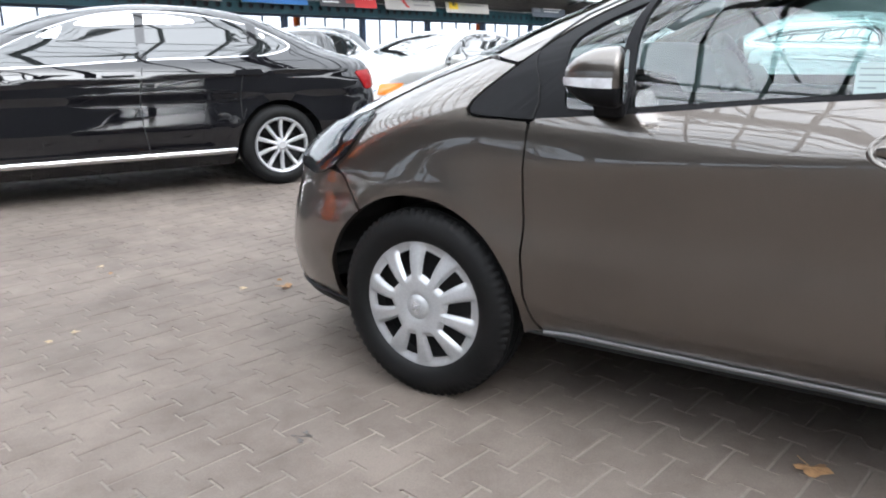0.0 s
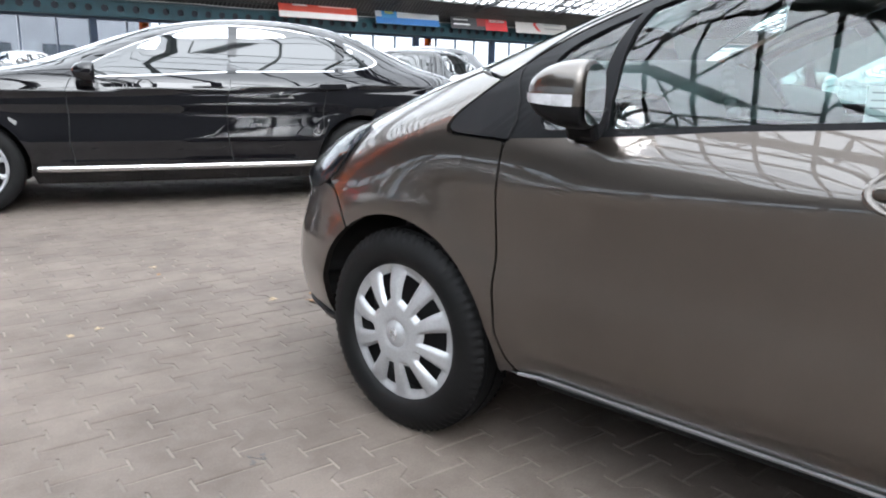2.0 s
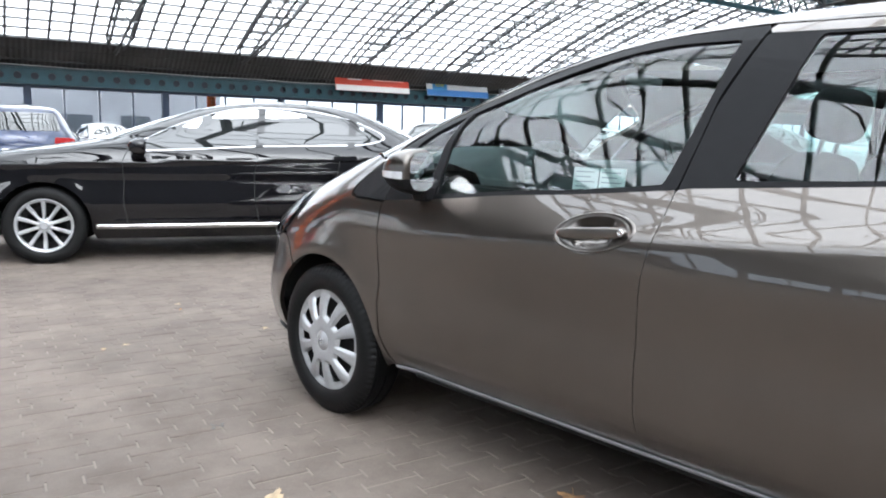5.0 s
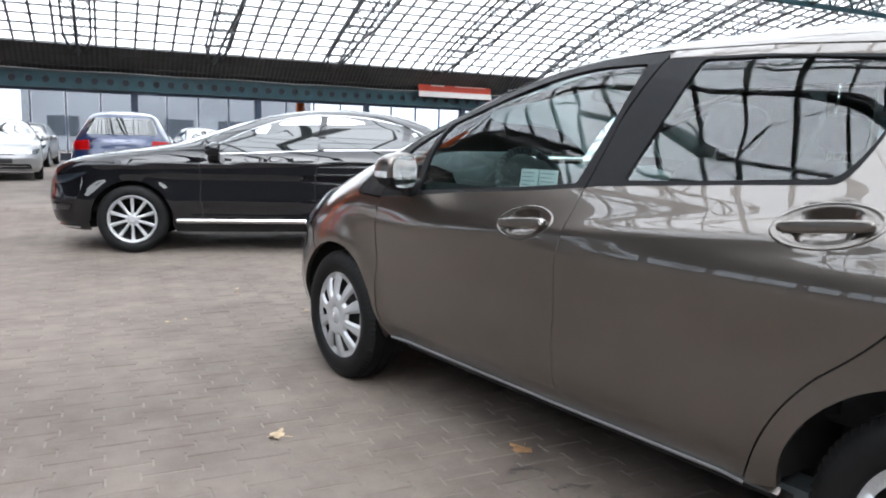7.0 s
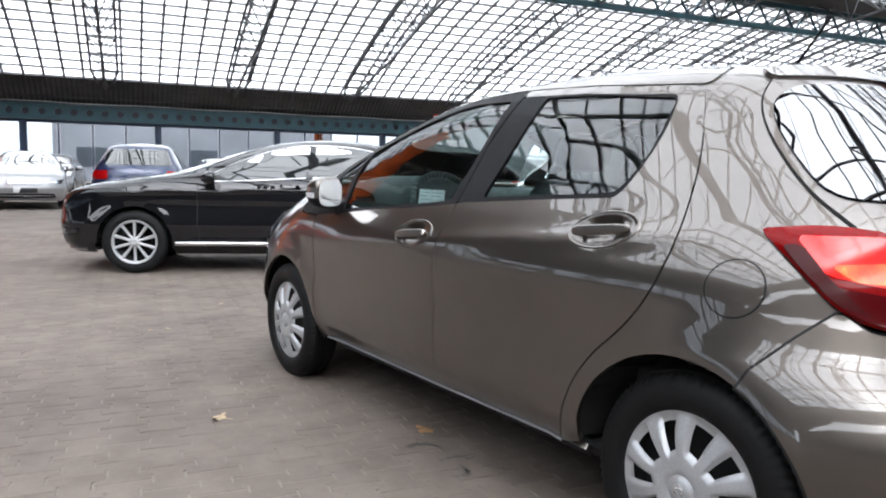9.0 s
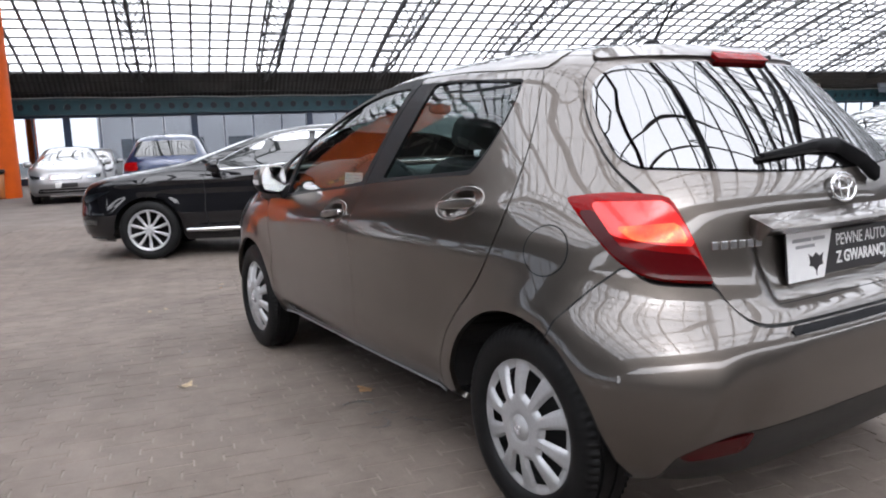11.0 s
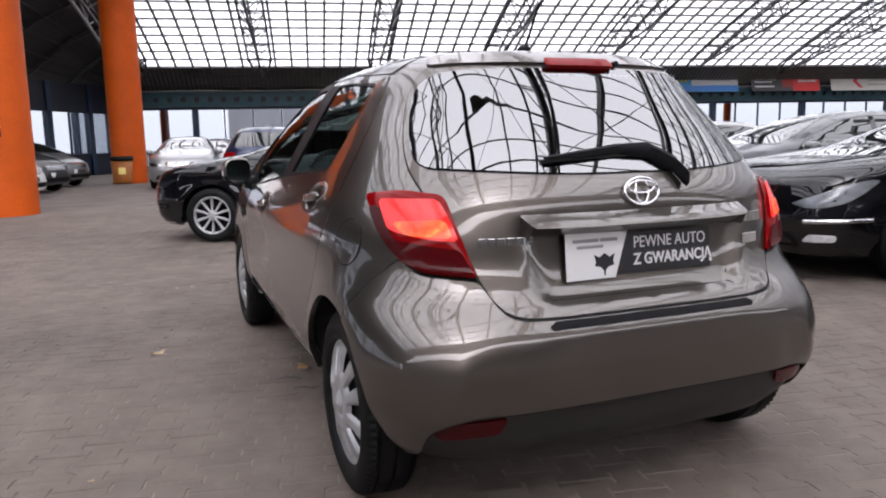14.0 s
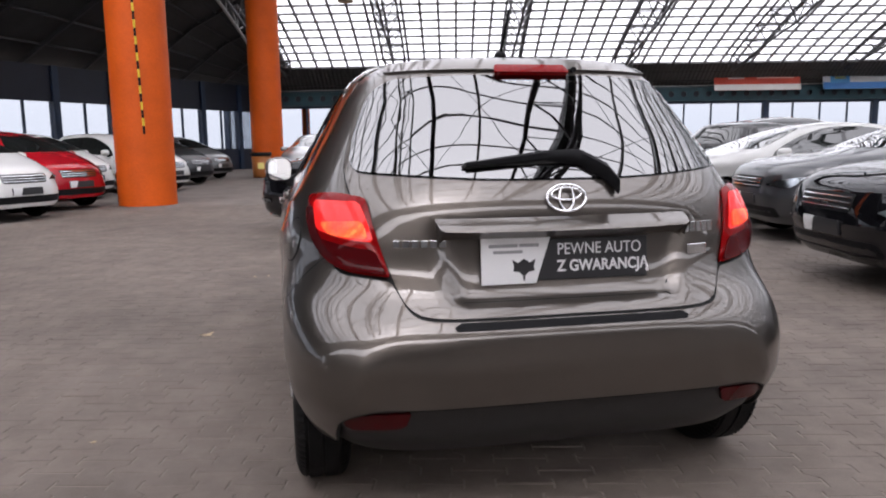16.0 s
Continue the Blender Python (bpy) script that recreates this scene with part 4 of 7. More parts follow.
        v, f = lathe([(0.0, 0.0), (r_rim * 0.72, 0.0), (r_rim * 0.72, 0.015)], 40)
        out.append(("brake_disc", v, f, M["steel"], False))
    return out


def put_wheel(car, made, x, y, z, cache):
    """A wheel part with its own pieces; those on the right side are turned about."""
    w = new("wheel")
    w.empty_display_size = 0.1
    tyre = None
    for name, v, f, mat, sm in made:
        key = id(v)
        if key not in cache:
            bm = bmesh.new()
            bv = [bm.verts.new(p) for p in v]
            for t in f:
                try:
                    bm.faces.new([bv[i] for i in t])
                except ValueError:
                    pass
            bmesh.ops.remove_doubles(bm, verts=bm.verts, dist=0.0002)
            bmesh.ops.recalc_face_normals(bm, faces=bm.faces)
            for q in bm.faces:
                q.smooth = sm
            for e in bm.edges:
                if len(e.link_faces) == 2 and e.calc_face_angle(0) > 0.7:
                    e.smooth = False
            me = bpy.data.meshes.new(name)
            bm.to_mesh(me)
            bm.free()
            me.materials.append(mat)
            cache[key] = me
        o = new(name, cache[key])
        o.parent = w
    w.parent = car.root
    w.matrix_local = pose(x, y, z, 0, 0, 0 if x < 0 else 180)
    return w


def mirror_unit(car, x, y, z, paint_m, glass_m, size=(0.2, 0.14, 0.1), split=False):
    """A door mirror: foot, rounded shell, and a glass that looks back. split: with a lamp strip over a black lower half."""
    for sg in (-1, 1):
        sx, sz, sy = size
        at = pose(sg * (x + sx / 2), y, z, 0, 0, sg * -12)

        def shell(low, high, grow=0.0, front=False):
            bm = bmesh.new()
            bmesh.ops.create_uvsphere(bm, u_segments=36, v_segments=32, radius=1.0)
            for v in bm.verts:
                c = v.co
                c.x, c.y, c.z = (math.copysign(abs(q) ** e, q) for q, e in zip(c, (0.62, 0.8, 0.68)))
                c.y = c.y if c.y > 0 else c.y * 0.2
            cut = [f for f in bm.faces if not low <= f.calc_center_median().z < high or (front and f.calc_center_median().y < 0.12)]
            bmesh.ops.delete(bm, geom=cut, context="FACES")
            for v in bm.verts:
                c = v.co
                k = 1 - 0.30 * max(c.y, 0) ** 2
                c.x *= (sx / 2) * k
                c.z *= sz / 2 * (k - 0.10 * sg * c.x / sx) + grow
                c.y *= sy + grow
            bmesh.ops.transform(bm, matrix=at, verts=bm.verts)
            return bm

        mir = part("door_mirror", shell(-0.30 if split else -2, 2), paint_m, car.root, smooth=60)
        if split:
            part("mirror_base", shell(-2, -0.30), M["trim"], mir, "matt black lower shell", smooth=60)
            part("mirror_indicator", shell(-0.32, -0.02, 0.003, True), M["lamp_white"], mir, "clear indicator strip", smooth=60)
        bm = bmesh.new()
        bmesh.ops.create_circle(bm, cap_ends=True, segments=32, radius=1.0)
        for v in bm.verts:
            c = v.co
            cx, cy = (math.copysign(abs(q) ** 0.65, q) for q in (c.x, c.y))
            v.co = Vector((cx * sx * 0.44, -sy * 0.203, cy * sz * 0.43))
        bmesh.ops.transform(bm, matrix=at, verts=bm.verts)
        part("mirror_glass", bm, M["mirror"], mir, "silvered mirror glass")
        part("mirror_foot", box((-0.06, -0.03, -0.025), (0.06, 0.05, 0.03), 0.012, pose(sg * (x - 0.02), y + 0.02, z - sz * 0.42, 0, sg * 20, 0)), M["trim"], mir)


M["mirror"] = Mat("mirror_glass", (0.9, 0.9, 0.9), 0.02, 1.0).m


def hatch_bump(y, z):
    """The shoulder crease, the flares over the wheels, and the hollow and tuck of the doors."""
    crease = (0.003 + 0.004 * np.clip((1.6 - y) / 1.2, 0, 1)) * np.exp(-(((z - 0.862 - 0.09 * (1.05 - y)) / 0.028) ** 2)) * np.clip((2.3 - y) / 0.4, 0, 1) * np.clip((y + 0.1) / 0.3, 0, 1)
    flare = 0
    for wy in (0.0, 2.51):
        d = np.hypot(y - wy, z - 0.30)
        flare = flare + 0.011 * np.exp(-(((d - 0.35) / 0.07) ** 2)) * np.clip((z - 0.2) / 0.2, 0, 1)
    hollow = -0.003 * np.exp(-(((z - 0.50) / 0.12) ** 2)) * np.clip((y - 0.45) / 0.3, 0, 1) * np.clip((2.1 - y) / 0.3, 0, 1)
    shoulder = 0.015 * np.exp(-(((z - 0.80) / 0.095) ** 2)) * np.clip((2.35 - y) / 0.5, 0, 1) * np.clip((y + 0.25) / 0.5, 0, 1)
    tuck = -0.42 * np.maximum(0, 0.352 - z) * np.clip((y - 0.40) / 0.12, 0, 1) * np.clip((2.14 - y) / 0.12, 0, 1) * (z > 0.1)
    return crease + flare + hollow + shoulder + tuck


hatch_form = Form(HATCH, HATCH_PLAN, bump=hatch_bump)
car = Car("hatchback_car", hatch_form, pose(0, 0, 0), 0.04, label="bronze-grey metallic five-door hatchback with silver wheel covers", category="car")
PAINT = M["bronze"]
car.liner(0.30, 0.98, M["liner"], [(0.0, 0.3, 0.36), (2.51, 0.3, 0.36)])
AF, AR = (2.51, 0.30, 0.348), (0.0, 0.30, 0.352)

# left side outlines
SEAM_F = [(2.137, 0.893), (2.142, 0.815), (2.150, 0.70), (2.153, 0.545), (2.138, 0.41), (2.10, 0.29)]
SEAM_B = [(1.033, 0.995), (1.052, 0.88), (1.082, 0.752), (1.090, 0.589), (1.090, 0.402), (1.075, 0.288)]
EDGE_R = [(0.455, 0.288), (0.385, 0.466), (0.303, 0.589), (0.189, 0.686), (0.103, 0.785), (0.055, 0.937), (0.068, 1.082), (0.094, 1.189), (0.15, 1.33)]


def keep(p, r=0.0):
    return (p, r)


# front wing
wing = car.sz([keep((2.342, 0.890), 0.03), keep((2.141, 0.884), 0.008), *SEAM_F[1:5], keep((2.10, 0.287), 0.005), keep((2.165, 0.262)), *arc(*AF, 186, 54), keep((2.80, 0.69), 0.01), keep((2.86, 0.72), 0.01), (2.84, 0.80), keep((2.72, 0.90), 0.01), (2.55, 0.975), keep((2.325, 1.047), 0.01), keep((2.220, 1.030), 0.005), (2.255, 1.0), keep((2.335, 0.932), 0.03)])
car.panel("front_wing", wing, PAINT, both=True)
door_f = car.sz([keep(SEAM_F[0], 0.012), *SEAM_F[1:5], keep((2.10, 0.286), 0.005), keep((1.6, 0.285)), keep(SEAM_B[-1], 0.01), *SEAM_B[-2:0:-1], keep(SEAM_B[0], 0.01), keep((1.6, 0.945), 0.1)])
door_r = car.sz([keep((1.033, 0.995), 0.01), *SEAM_B[1:5], keep((1.075, 0.288), 0.01), keep(EDGE_R[0], 0.02), *EDGE_R[1:], keep((0.17, 1.37), 0.02), keep((0.60, 1.402), 0.1), keep((0.93, 1.412), 0.01), keep((0.935, 1.385), 0.01), keep((0.6, 1.372), 0.05), keep((0.235, 1.343), 0.02), (0.225, 1.25), (0.25, 1.145), (0.285, 1.07), keep((0.31, 1.045), 0.02), keep((0.6, 1.028), 0.02)])


def bowl(cy, cz):
    """The opening in a door skin behind its handle cup."""
    def shape(s, z, p):
        d = np.hypot((p[:, 1] - cy) / 0.117, (z - cz - 0.105 * (cy - p[:, 1])) / 0.050)
        return -0.036 * np.clip((0.80 - d) / 0.10, 0, 1)
    return shape


def handle_cup(cy, cz, sg, door):
    """The oval dished cup with a raised lip behind a door handle."""
    v, f, n = [], [], 56
    rings_ = ((1.09, -0.003), (1.065, 0.0012), (1.03, 0.0028), (0.99, 0.0026), (0.965, 0.0008), (0.90, 0.0007), (0.85, 0.0006), (0.80, 0.06), (0.72, 0.35), (0.6, 0.72), (0.42, 1.0), (0.2, 1.0), (0.02, 1.0))
    for r, lift in rings_:  # a lift of 0.05 or more: the share of the scoop's depth
        yz = []
        for i in range(n):
            a = 2 * math.pi * i / n
            dy, dz = r * 0.117 * math.cos(a), r * 0.050 * math.sin(a)
            yz.append((cy + dy, cz + dz - 0.105 * dy))
        sz = car.form.side(yz)
        away = np.abs(np.array(yz)[:, 0] - cy)
        mid = np.clip((0.068 - away) / 0.03, 0, 1)
        rise = np.full(n, lift) if lift < 0.05 else -0.0008 - 0.027 * lift * mid * mid * (3 - 2 * mid)
        p = car.form.skin(sz) + car.form.normals(sz) * rise[:, None]
        v += [tuple(q) for q in p * ((1, 1, 1) if sg < 0 else (-1, 1, 1))]
    for r in range(len(rings_) - 1):
        for i in range(n):
            t = (r * n + i, r * n + (i + 1) % n, (r + 1) * n + (i + 1) % n, (r + 1) * n + i)
            f.append(t if sg > 0 else t[::-1])
    return mesh_object("handle_cup", v, f, PAINT, door, smooth=True)


front_doors = car.panel("front_door", door_f, PAINT, both=True, shape=bowl(1.233, 0.870), step=0.013)
rear_doors = car.panel("rear_door", door_r, PAINT, both=True, shape=bowl(0.302, 0.953), step=0.013)
quarter = car.sz([keep((0.46, 0.275), 0.01), *EDGE_R[1:-1], (0.15, 1.33), keep((0.165, 1.43), 0.005), keep((-0.40, 0.02, 1.428), 0.01), keep((-0.39, -0.02, 1.39), 0.01), (-0.50, -0.04, 1.30), (-0.58, -0.22, 1.09), keep((-0.56, -0.35, 0.992), 0.01), keep((-0.55, -0.37, 0.9), 0.01), keep((-0.56, -0.41, 0.79), 0.01), keep((-0.670, -0.33, 0.78), 0.01), keep((-0.735, -0.26, 0.70), 0.02), keep((-0.78, -0.215, 0.60), 0.01), *arc(*AR, 122, 2)])
car.panel("rear_wing", quarter, PAINT, both=True)
sill = car.sz([keep((2.15, 0.265), 0.01), keep((2.10, 0.281), 0.01), keep((1.0, 0.281)), keep((0.46, 0.281), 0.01), keep((0.365, 0.265), 0.01), keep((0.36, 0.160), 0.01), keep((1.2, 0.160)), keep((2.15, 0.160), 0.01)])
# silver bead puts the highlight of the body-coloured sill edge into its colour
bead = car.sz([keep((2.10, 0.290), 0.003), keep((1.2, 0.290)), keep((0.45, 0.290), 0.003), keep((0.45, 0.283), 0.003), keep((1.2, 0.283)), keep((2.10, 0.283), 0.003)])
car.panel("door_hem", bead, M["wheel_silver"], both=True, gap=0.0, depth=0.006, step=0.003, lift=0.011, dome=0.001, label="thin silver strip painting the highlight along the sill edge")
car.panel("sill", sill, PAINT, both=True, lift=-0.010, shape=lambda s, z, p: -0.35 * np.clip(0.281 - z, 0, 1))

# black pillars and window glass
belt = [(2.05, 0.905), (1.6, 0.955), (1.05, 1.005), (0.60, 1.035), (0.31, 1.055)]
fglass = car.sz([keep((2.045, 0.917), 0.02), keep((1.6, 0.955), 0.1), keep((1.075, 1.004), 0.015), keep((0.985, 1.375), 0.02), (1.25, 1.377), (1.50, 1.322), (1.74, 1.238), (1.88, 1.190), (2.0, 1.140), keep((2.065, 1.093), 0.02), (2.062, 1.0)])
rglass = car.sz([keep((0.90, 1.022), 0.015), keep((0.6, 1.038), 0.1), keep((0.315, 1.058), 0.03), (0.275, 1.11), (0.245, 1.18), keep((0.235, 1.335), 0.02), keep((0.5, 1.362), 0.1), keep((0.80, 1.375), 0.015)])
seal_f = car.sz([keep((2.336, 0.895), 0.03), keep((2.12, 0.889), 0.02), keep((1.6, 0.942), 0.1), keep((1.035, 0.992), 0.01), keep((0.93, 1.41), 0.01), (1.25, 1.40), (1.52, 1.345), (1.76, 1.259), (1.91, 1.206), (2.04, 1.150), (2.12, 1.098), (2.18, 1.055), (2.25, 0.998), keep((2.328, 0.932), 0.03)])
seal_r = car.sz([keep((1.03, 0.993), 0.01), keep((0.6, 1.026), 0.1), keep((0.30, 1.045), 0.03), (0.255, 1.12), (0.222, 1.20), keep((0.222, 1.347), 0.02), keep((0.5, 1.374), 0.1), keep((0.93, 1.39), 0.01)])


def rim_panel(name, outer, hole, material, lift, label=""):
    """A flat frame between an outline and the opening in it."""
    for sg in (0, 1):
        a, b = spline(outer), spline(hole)
        n, m = len(a), len(b)
        pts = [Vector(q) for q in np.concatenate([a, b])]
        ed = [(i, (i + 1) % n) for i in range(n)] + [(n + i, n + (i + 1) % m) for i in range(m)]
        vv_, _, ff_, *_ = delaunay_2d_cdt(pts, ed, [], 1, 1e-6)
        vv_ = np.array([tuple(q) for q in vv_])
        ff_ = [tuple(t) for t in ff_]
        mid = np.array([np.mean([vv_[i] for i in t], axis=0) for t in ff_])
        out = ~inside(b, mid, 0.0) & inside(a, mid, 0.0)
        ff_ = [t for t, k in zip(ff_, out) if k]
        p, nr = car.form.skin(vv_), car.form.normals(vv_)
        p = p + nr * lift
        rim = rim_of(ff_)
        k = len(p)
        low = p - nr * 0.014
        allf = ff_ + [(b_, a_, k + a_, k + b_) for a_, b_ in rim]
        fx = (-1, 1, 1) if sg else (1, 1, 1)
        c = np.cross(p[ff_[0][1]] - p[ff_[0][0]], p[ff_[0][2]] - p[ff_[0][0]]) @ nr[ff_[0][0]]
        if (c < 0) != bool(sg):
            allf = [t[::-1] for t in allf]
        me = mesh_object(name, np.concatenate([p, low]) * fx, allf, material, car.root, label)


rim_panel("window_frame", seal_f, fglass, M["trim"], -0.001, "black door window frame and pillar trim")
rim_panel("window_frame", seal_r, rglass, M["trim"], -0.001, "black door window frame and pillar trim")
# the post of the quarter light, and the joints of the door before it
post = car.sz([keep((1.915, 0.922), 0.003), keep((1.872, 0.926), 0.003), keep((1.862, 1.196), 0.003), keep((1.884, 1.188), 0.003)])
car.panel("window_post", post, M["trim"], both=True, lift=0.001, gap=0.0, depth=0.012, step=0.05)
for line in (((2.133, 0.893), (2.122, 0.935), (2.132, 0.985), (2.166, 1.062)), ((2.166, 1.068), (2.06, 1.160), (1.92, 1.222), (1.72, 1.297), (1.5, 1.366))):
    car.panel("door_gap", car.sz([keep((a + 0.0025, b + 0.0015)) for a, b in line] + [keep((a - 0.0025, b - 0.0015)) for a, b in line[::-1]]), M["liner"], both=True, lift=0.0015, gap=0.0, depth=0.002, step=0.2)
for out_, nm in ((fglass, "front_door_window"), (rglass, "rear_door_window")):
    for o in car.panel(nm, out_, M["window"], both=True, lift=-0.006, gap=-0.004, depth=0.003, step=0.08):
        o.visible_shadow = False
# roof with its rails, windscreen, bonnet
car.roof("roof", 1.428, PAINT, hi=1.62)
corner_ = car.sz([keep((0.5, 1.379)), keep((0.224, 1.353)), keep((0.212, 1.24)), keep((0.10, 1.225)), keep((0.03, 1.30)), keep((-0.45, 0.05, 1.36)), keep((-0.42, 0.0, 1.427)), keep((0.12, 1.427)), keep((0.5, 1.427))])
car.panel("roof_corner", corner_, PAINT, both=True, lift=-0.004, gap=0.0, step=0.03)
rail = car.sz([keep((0.165, 1.372), 0.02), keep((0.60, 1.403), 0.1), keep((0.93, 1.413), 0.01), (1.25, 1.402), (1.53, 1.348), (1.77, 1.261), (1.92, 1.208), (2.05, 1.152), (2.13, 1.098), (2.185, 1.056), keep((2.218, 1.034), 0.005), keep((2.318, 1.052), 0.01), (2.21, 1.115), (2.08, 1.165), (1.90, 1.25), keep((1.62, 1.395), 0.05), keep((1.3, 1.43), 0.02), keep((0.9, 1.43)), keep((0.168, 1.43), 0.005)])
car.panel("roof_rail", rail, PAINT, both=True, gap=0.001, step=0.03)
fm = car.front_mid()
shield = [keep((car.sz([(2.335, 1.06)])[0]), 0.05), keep((car.sz([(1.66, 1.375)])[0]), 0.05)]
shield = [((float(shield[0][0][0]) - 0.01, 1.055), 0.03), ((float(shield[1][0][0]) + 0.03, 1.42), 0.04)]
wind = car.panel("windscreen", car.whole(shield, fm), M["window"], lift=0.001, depth=0.004, step=0.08)
wind.visible_shadow = False
hood_l = car.sz([keep((2.332, 1.053), 0.01), (2.55, 0.98), keep((2.73, 0.905), 0.02), keep((2.93, 0.80), 0.02)])
car.panel("bonnet", car.whole(hood_l + [((hood_l[-1][0][0] + 0.5, 0.745), 0.02)], fm), PAINT, step=0.05)
bump_l = car.sz([keep((2.80, 0.19), 0.02), *arc(*AF, -8, 54, 12), keep((2.80, 0.69), 0.01), keep((2.90, 0.70), 0.02)])
car.panel("front_bumper", car.whole(bump_l + [((bump_l[-1][0][0] + 0.4, 0.74), 0.02)], fm), PAINT, step=0.05)
lampf = car.sz([keep((-0.700, 2.70, 0.885), 0.012), (-0.765, 2.74, 0.81), (-0.795, 2.82, 0.722), keep((-0.765, 2.93, 0.668), 0.02), keep((-0.62, 3.12, 0.69), 0.03), keep((-0.57, 3.10, 0.77), 0.03), keep((-0.60, 2.97, 0.83), 0.04)])
car.panel("headlamp_bowl", lampf, M["lamp_inside"], both=True, lift=0.002, gap=0.004, step=0.04)
lip_l = car.sz([keep((2.86, 0.165), 0.01), keep((2.845, 0.235), 0.01), keep((2.95, 0.250), 0.02)])
car.panel("bumper_lip", lip_l + [((fm - 0.1, 0.235), 0.02), ((fm - 0.1, 0.165), 0.02)], M["trim"], both=True, lift=0.014, gap=0.0, dome=0.006, step=0.025)
lampi = car.sz([keep((-0.715, 2.735, 0.858), 0.01), (-0.765, 2.78, 0.785), keep((-0.765, 2.86, 0.735), 0.02), keep((-0.70, 2.96, 0.755), 0.03), keep((-0.67, 2.88, 0.82), 0.03)])
car.panel("headlamp_shade", lampi, M["blue_shade"], both=True, lift=0.008, gap=0.0, step=0.03)
for yy, zz, r in ((2.93, 0.745, 0.034), (2.84, 0.785, 0.022)):
    x = -float(car.form.half(np.array(yy), np.array(zz)))
    ring_ = [keep((x, yy + r * math.cos(2 * math.pi * k / 14), zz + r * math.sin(2 * math.pi * k / 14))) for k in range(14)]
    car.panel("headlamp_reflector", car.sz([((p[0][1], p[0][2]), 0.0) for p in ring_]), M["lamp_silver"], both=True, lift=0.0105, gap=0.0, dome=0.006, step=0.012)
for o in car.panel("headlamp", lampf, M["clear_lens"], both=True, lift=0.015, dome=0.005, step=0.025):
    o["label"] = "clear headlamp lens"

# tail: gate, glass, lamps, bumper
rm = car.rear_mid()
gate_l = car.sz([keep((-0.20, -0.10, 1.392), 0.1), keep((-0.452, 0.035, 1.385), 0.03), (-0.552, 0.012, 1.30), (-0.632, -0.17, 1.09), keep((-0.620, -0.304, 0.992), 0.03), (-0.575, -0.36, 0.92), (-0.535, -0.41, 0.83), (-0.50, -0.45, 0.72), (-0.455, -0.50, 0.655), keep((-0.36, -0.53, 0.645), 0.05)])


def gate_shape(s, z, p):
    x = np.abs(p[:, 0])
    dish = np.clip((0.36 + 0.25 * (z - 0.68) - x) / 0.05, 0, 1) * np.clip((z - 0.672) / 0.03, 0, 1) * np.clip((0.905 - z) / 0.02, 0, 1)
    dish = dish * dish * (3 - 2 * dish)
    lip = 0.006 * np.exp(-(((z - 0.668) / 0.018) ** 2)) * np.clip((0.42 - x) / 0.1, 0, 1)
    ridge = 0.003 * np.exp(-(((z - 0.955) / 0.035) ** 2)) * np.clip((0.6 - x) / 0.1, 0, 1)
    return -0.026 * dish + lip + ridge


car.panel("tailgate_gap", car.whole(gate_l, rm), M["liner"], lift=0.002, gap=-0.0035, depth=0.01, step=0.03, shape=gate_shape)
gate = car.panel("tailgate", car.whole(gate_l, rm), PAINT, shape=gate_shape, step=0.024, lift=0.0055, depth=0.01)
rwin_l = car.sz([keep((-0.20, -0.125, 1.362), 0.1), keep((-0.455, -0.03, 1.352), 0.04), (-0.535, 0.0, 1.297), (-0.612, -0.18, 1.10), keep((-0.600, -0.25, 1.055), 0.035), keep((-0.215, -0.44, 1.030), 0.1)])
rw = car.whole(rwin_l, rm)
car.panel("rear_window_border", rw, M["gloss_black"], gate, lift=0.0075, gap=0.0, depth=0.01, step=0.05)
car.panel("rear_window", rw, M["dark_window"], gate, lift=0.012, gap=0.003, depth=0.004, step=0.06)
lamp_r = car.sz([keep((-0.742, -0.135, 0.985), 0.02), keep((-0.66, -0.25, 1.0), 0.05), keep((-0.572, -0.352, 0.986), 0.02), (-0.555, -0.385, 0.92), keep((-0.508, -0.435, 0.755), 0.015), keep((-0.648, -0.348, 0.770), 0.05), (-0.705, -0.288, 0.82), (-0.732, -0.215, 0.905)])
lamps = car.panel("tail_lamp", lamp_r, M["red_lens"], both=True, lift=0.024, dome=0.012, depth=0.03, step=0.02, label="glossy red tail lamp")
lamp_lo = car.sz([keep((-0.712, -0.262, 0.87), 0.01), keep((-0.62, -0.36, 0.85), 0.05), keep((-0.545, -0.405, 0.84), 0.01), keep((-0.512, -0.432, 0.758), 0.01), keep((-0.648, -0.348, 0.773), 0.05), (-0.70, -0.29, 0.82)])
car.panel("tail_lamp_lower_lens", lamp_lo, M["dark_red_lens"], both=True, lift=0.0265, depth=0.004, gap=0.004, step=0.03)
bmp_l = car.sz([keep((-0.36, -0.535, 0.642), 0.05), (-0.455, -0.505, 0.65), (-0.495, -0.455, 0.72), keep((-0.510, -0.437, 0.750), 0.01), keep((-0.648, -0.350, 0.766), 0.02), keep((-0.690, -0.304, 0.812), 0.01), keep((-0.748, -0.235, 0.745), 0.02), keep((-0.80, -0.158, 0.66), 0.005)]) + car.sz([*arc(*AR, 117, 178, 12)]) + car.sz([keep((-0.36, 0.25), 0.01), keep((-0.745, -0.36, 0.240), 0.03), keep((-0.695, -0.42, 0.255), 0.03), keep((-0.665, -0.465, 0.365), 0.05), keep((-0.57, -0.53, 0.396), 0.05), keep((-0.2, -0.59, 0.396), 0.06)])


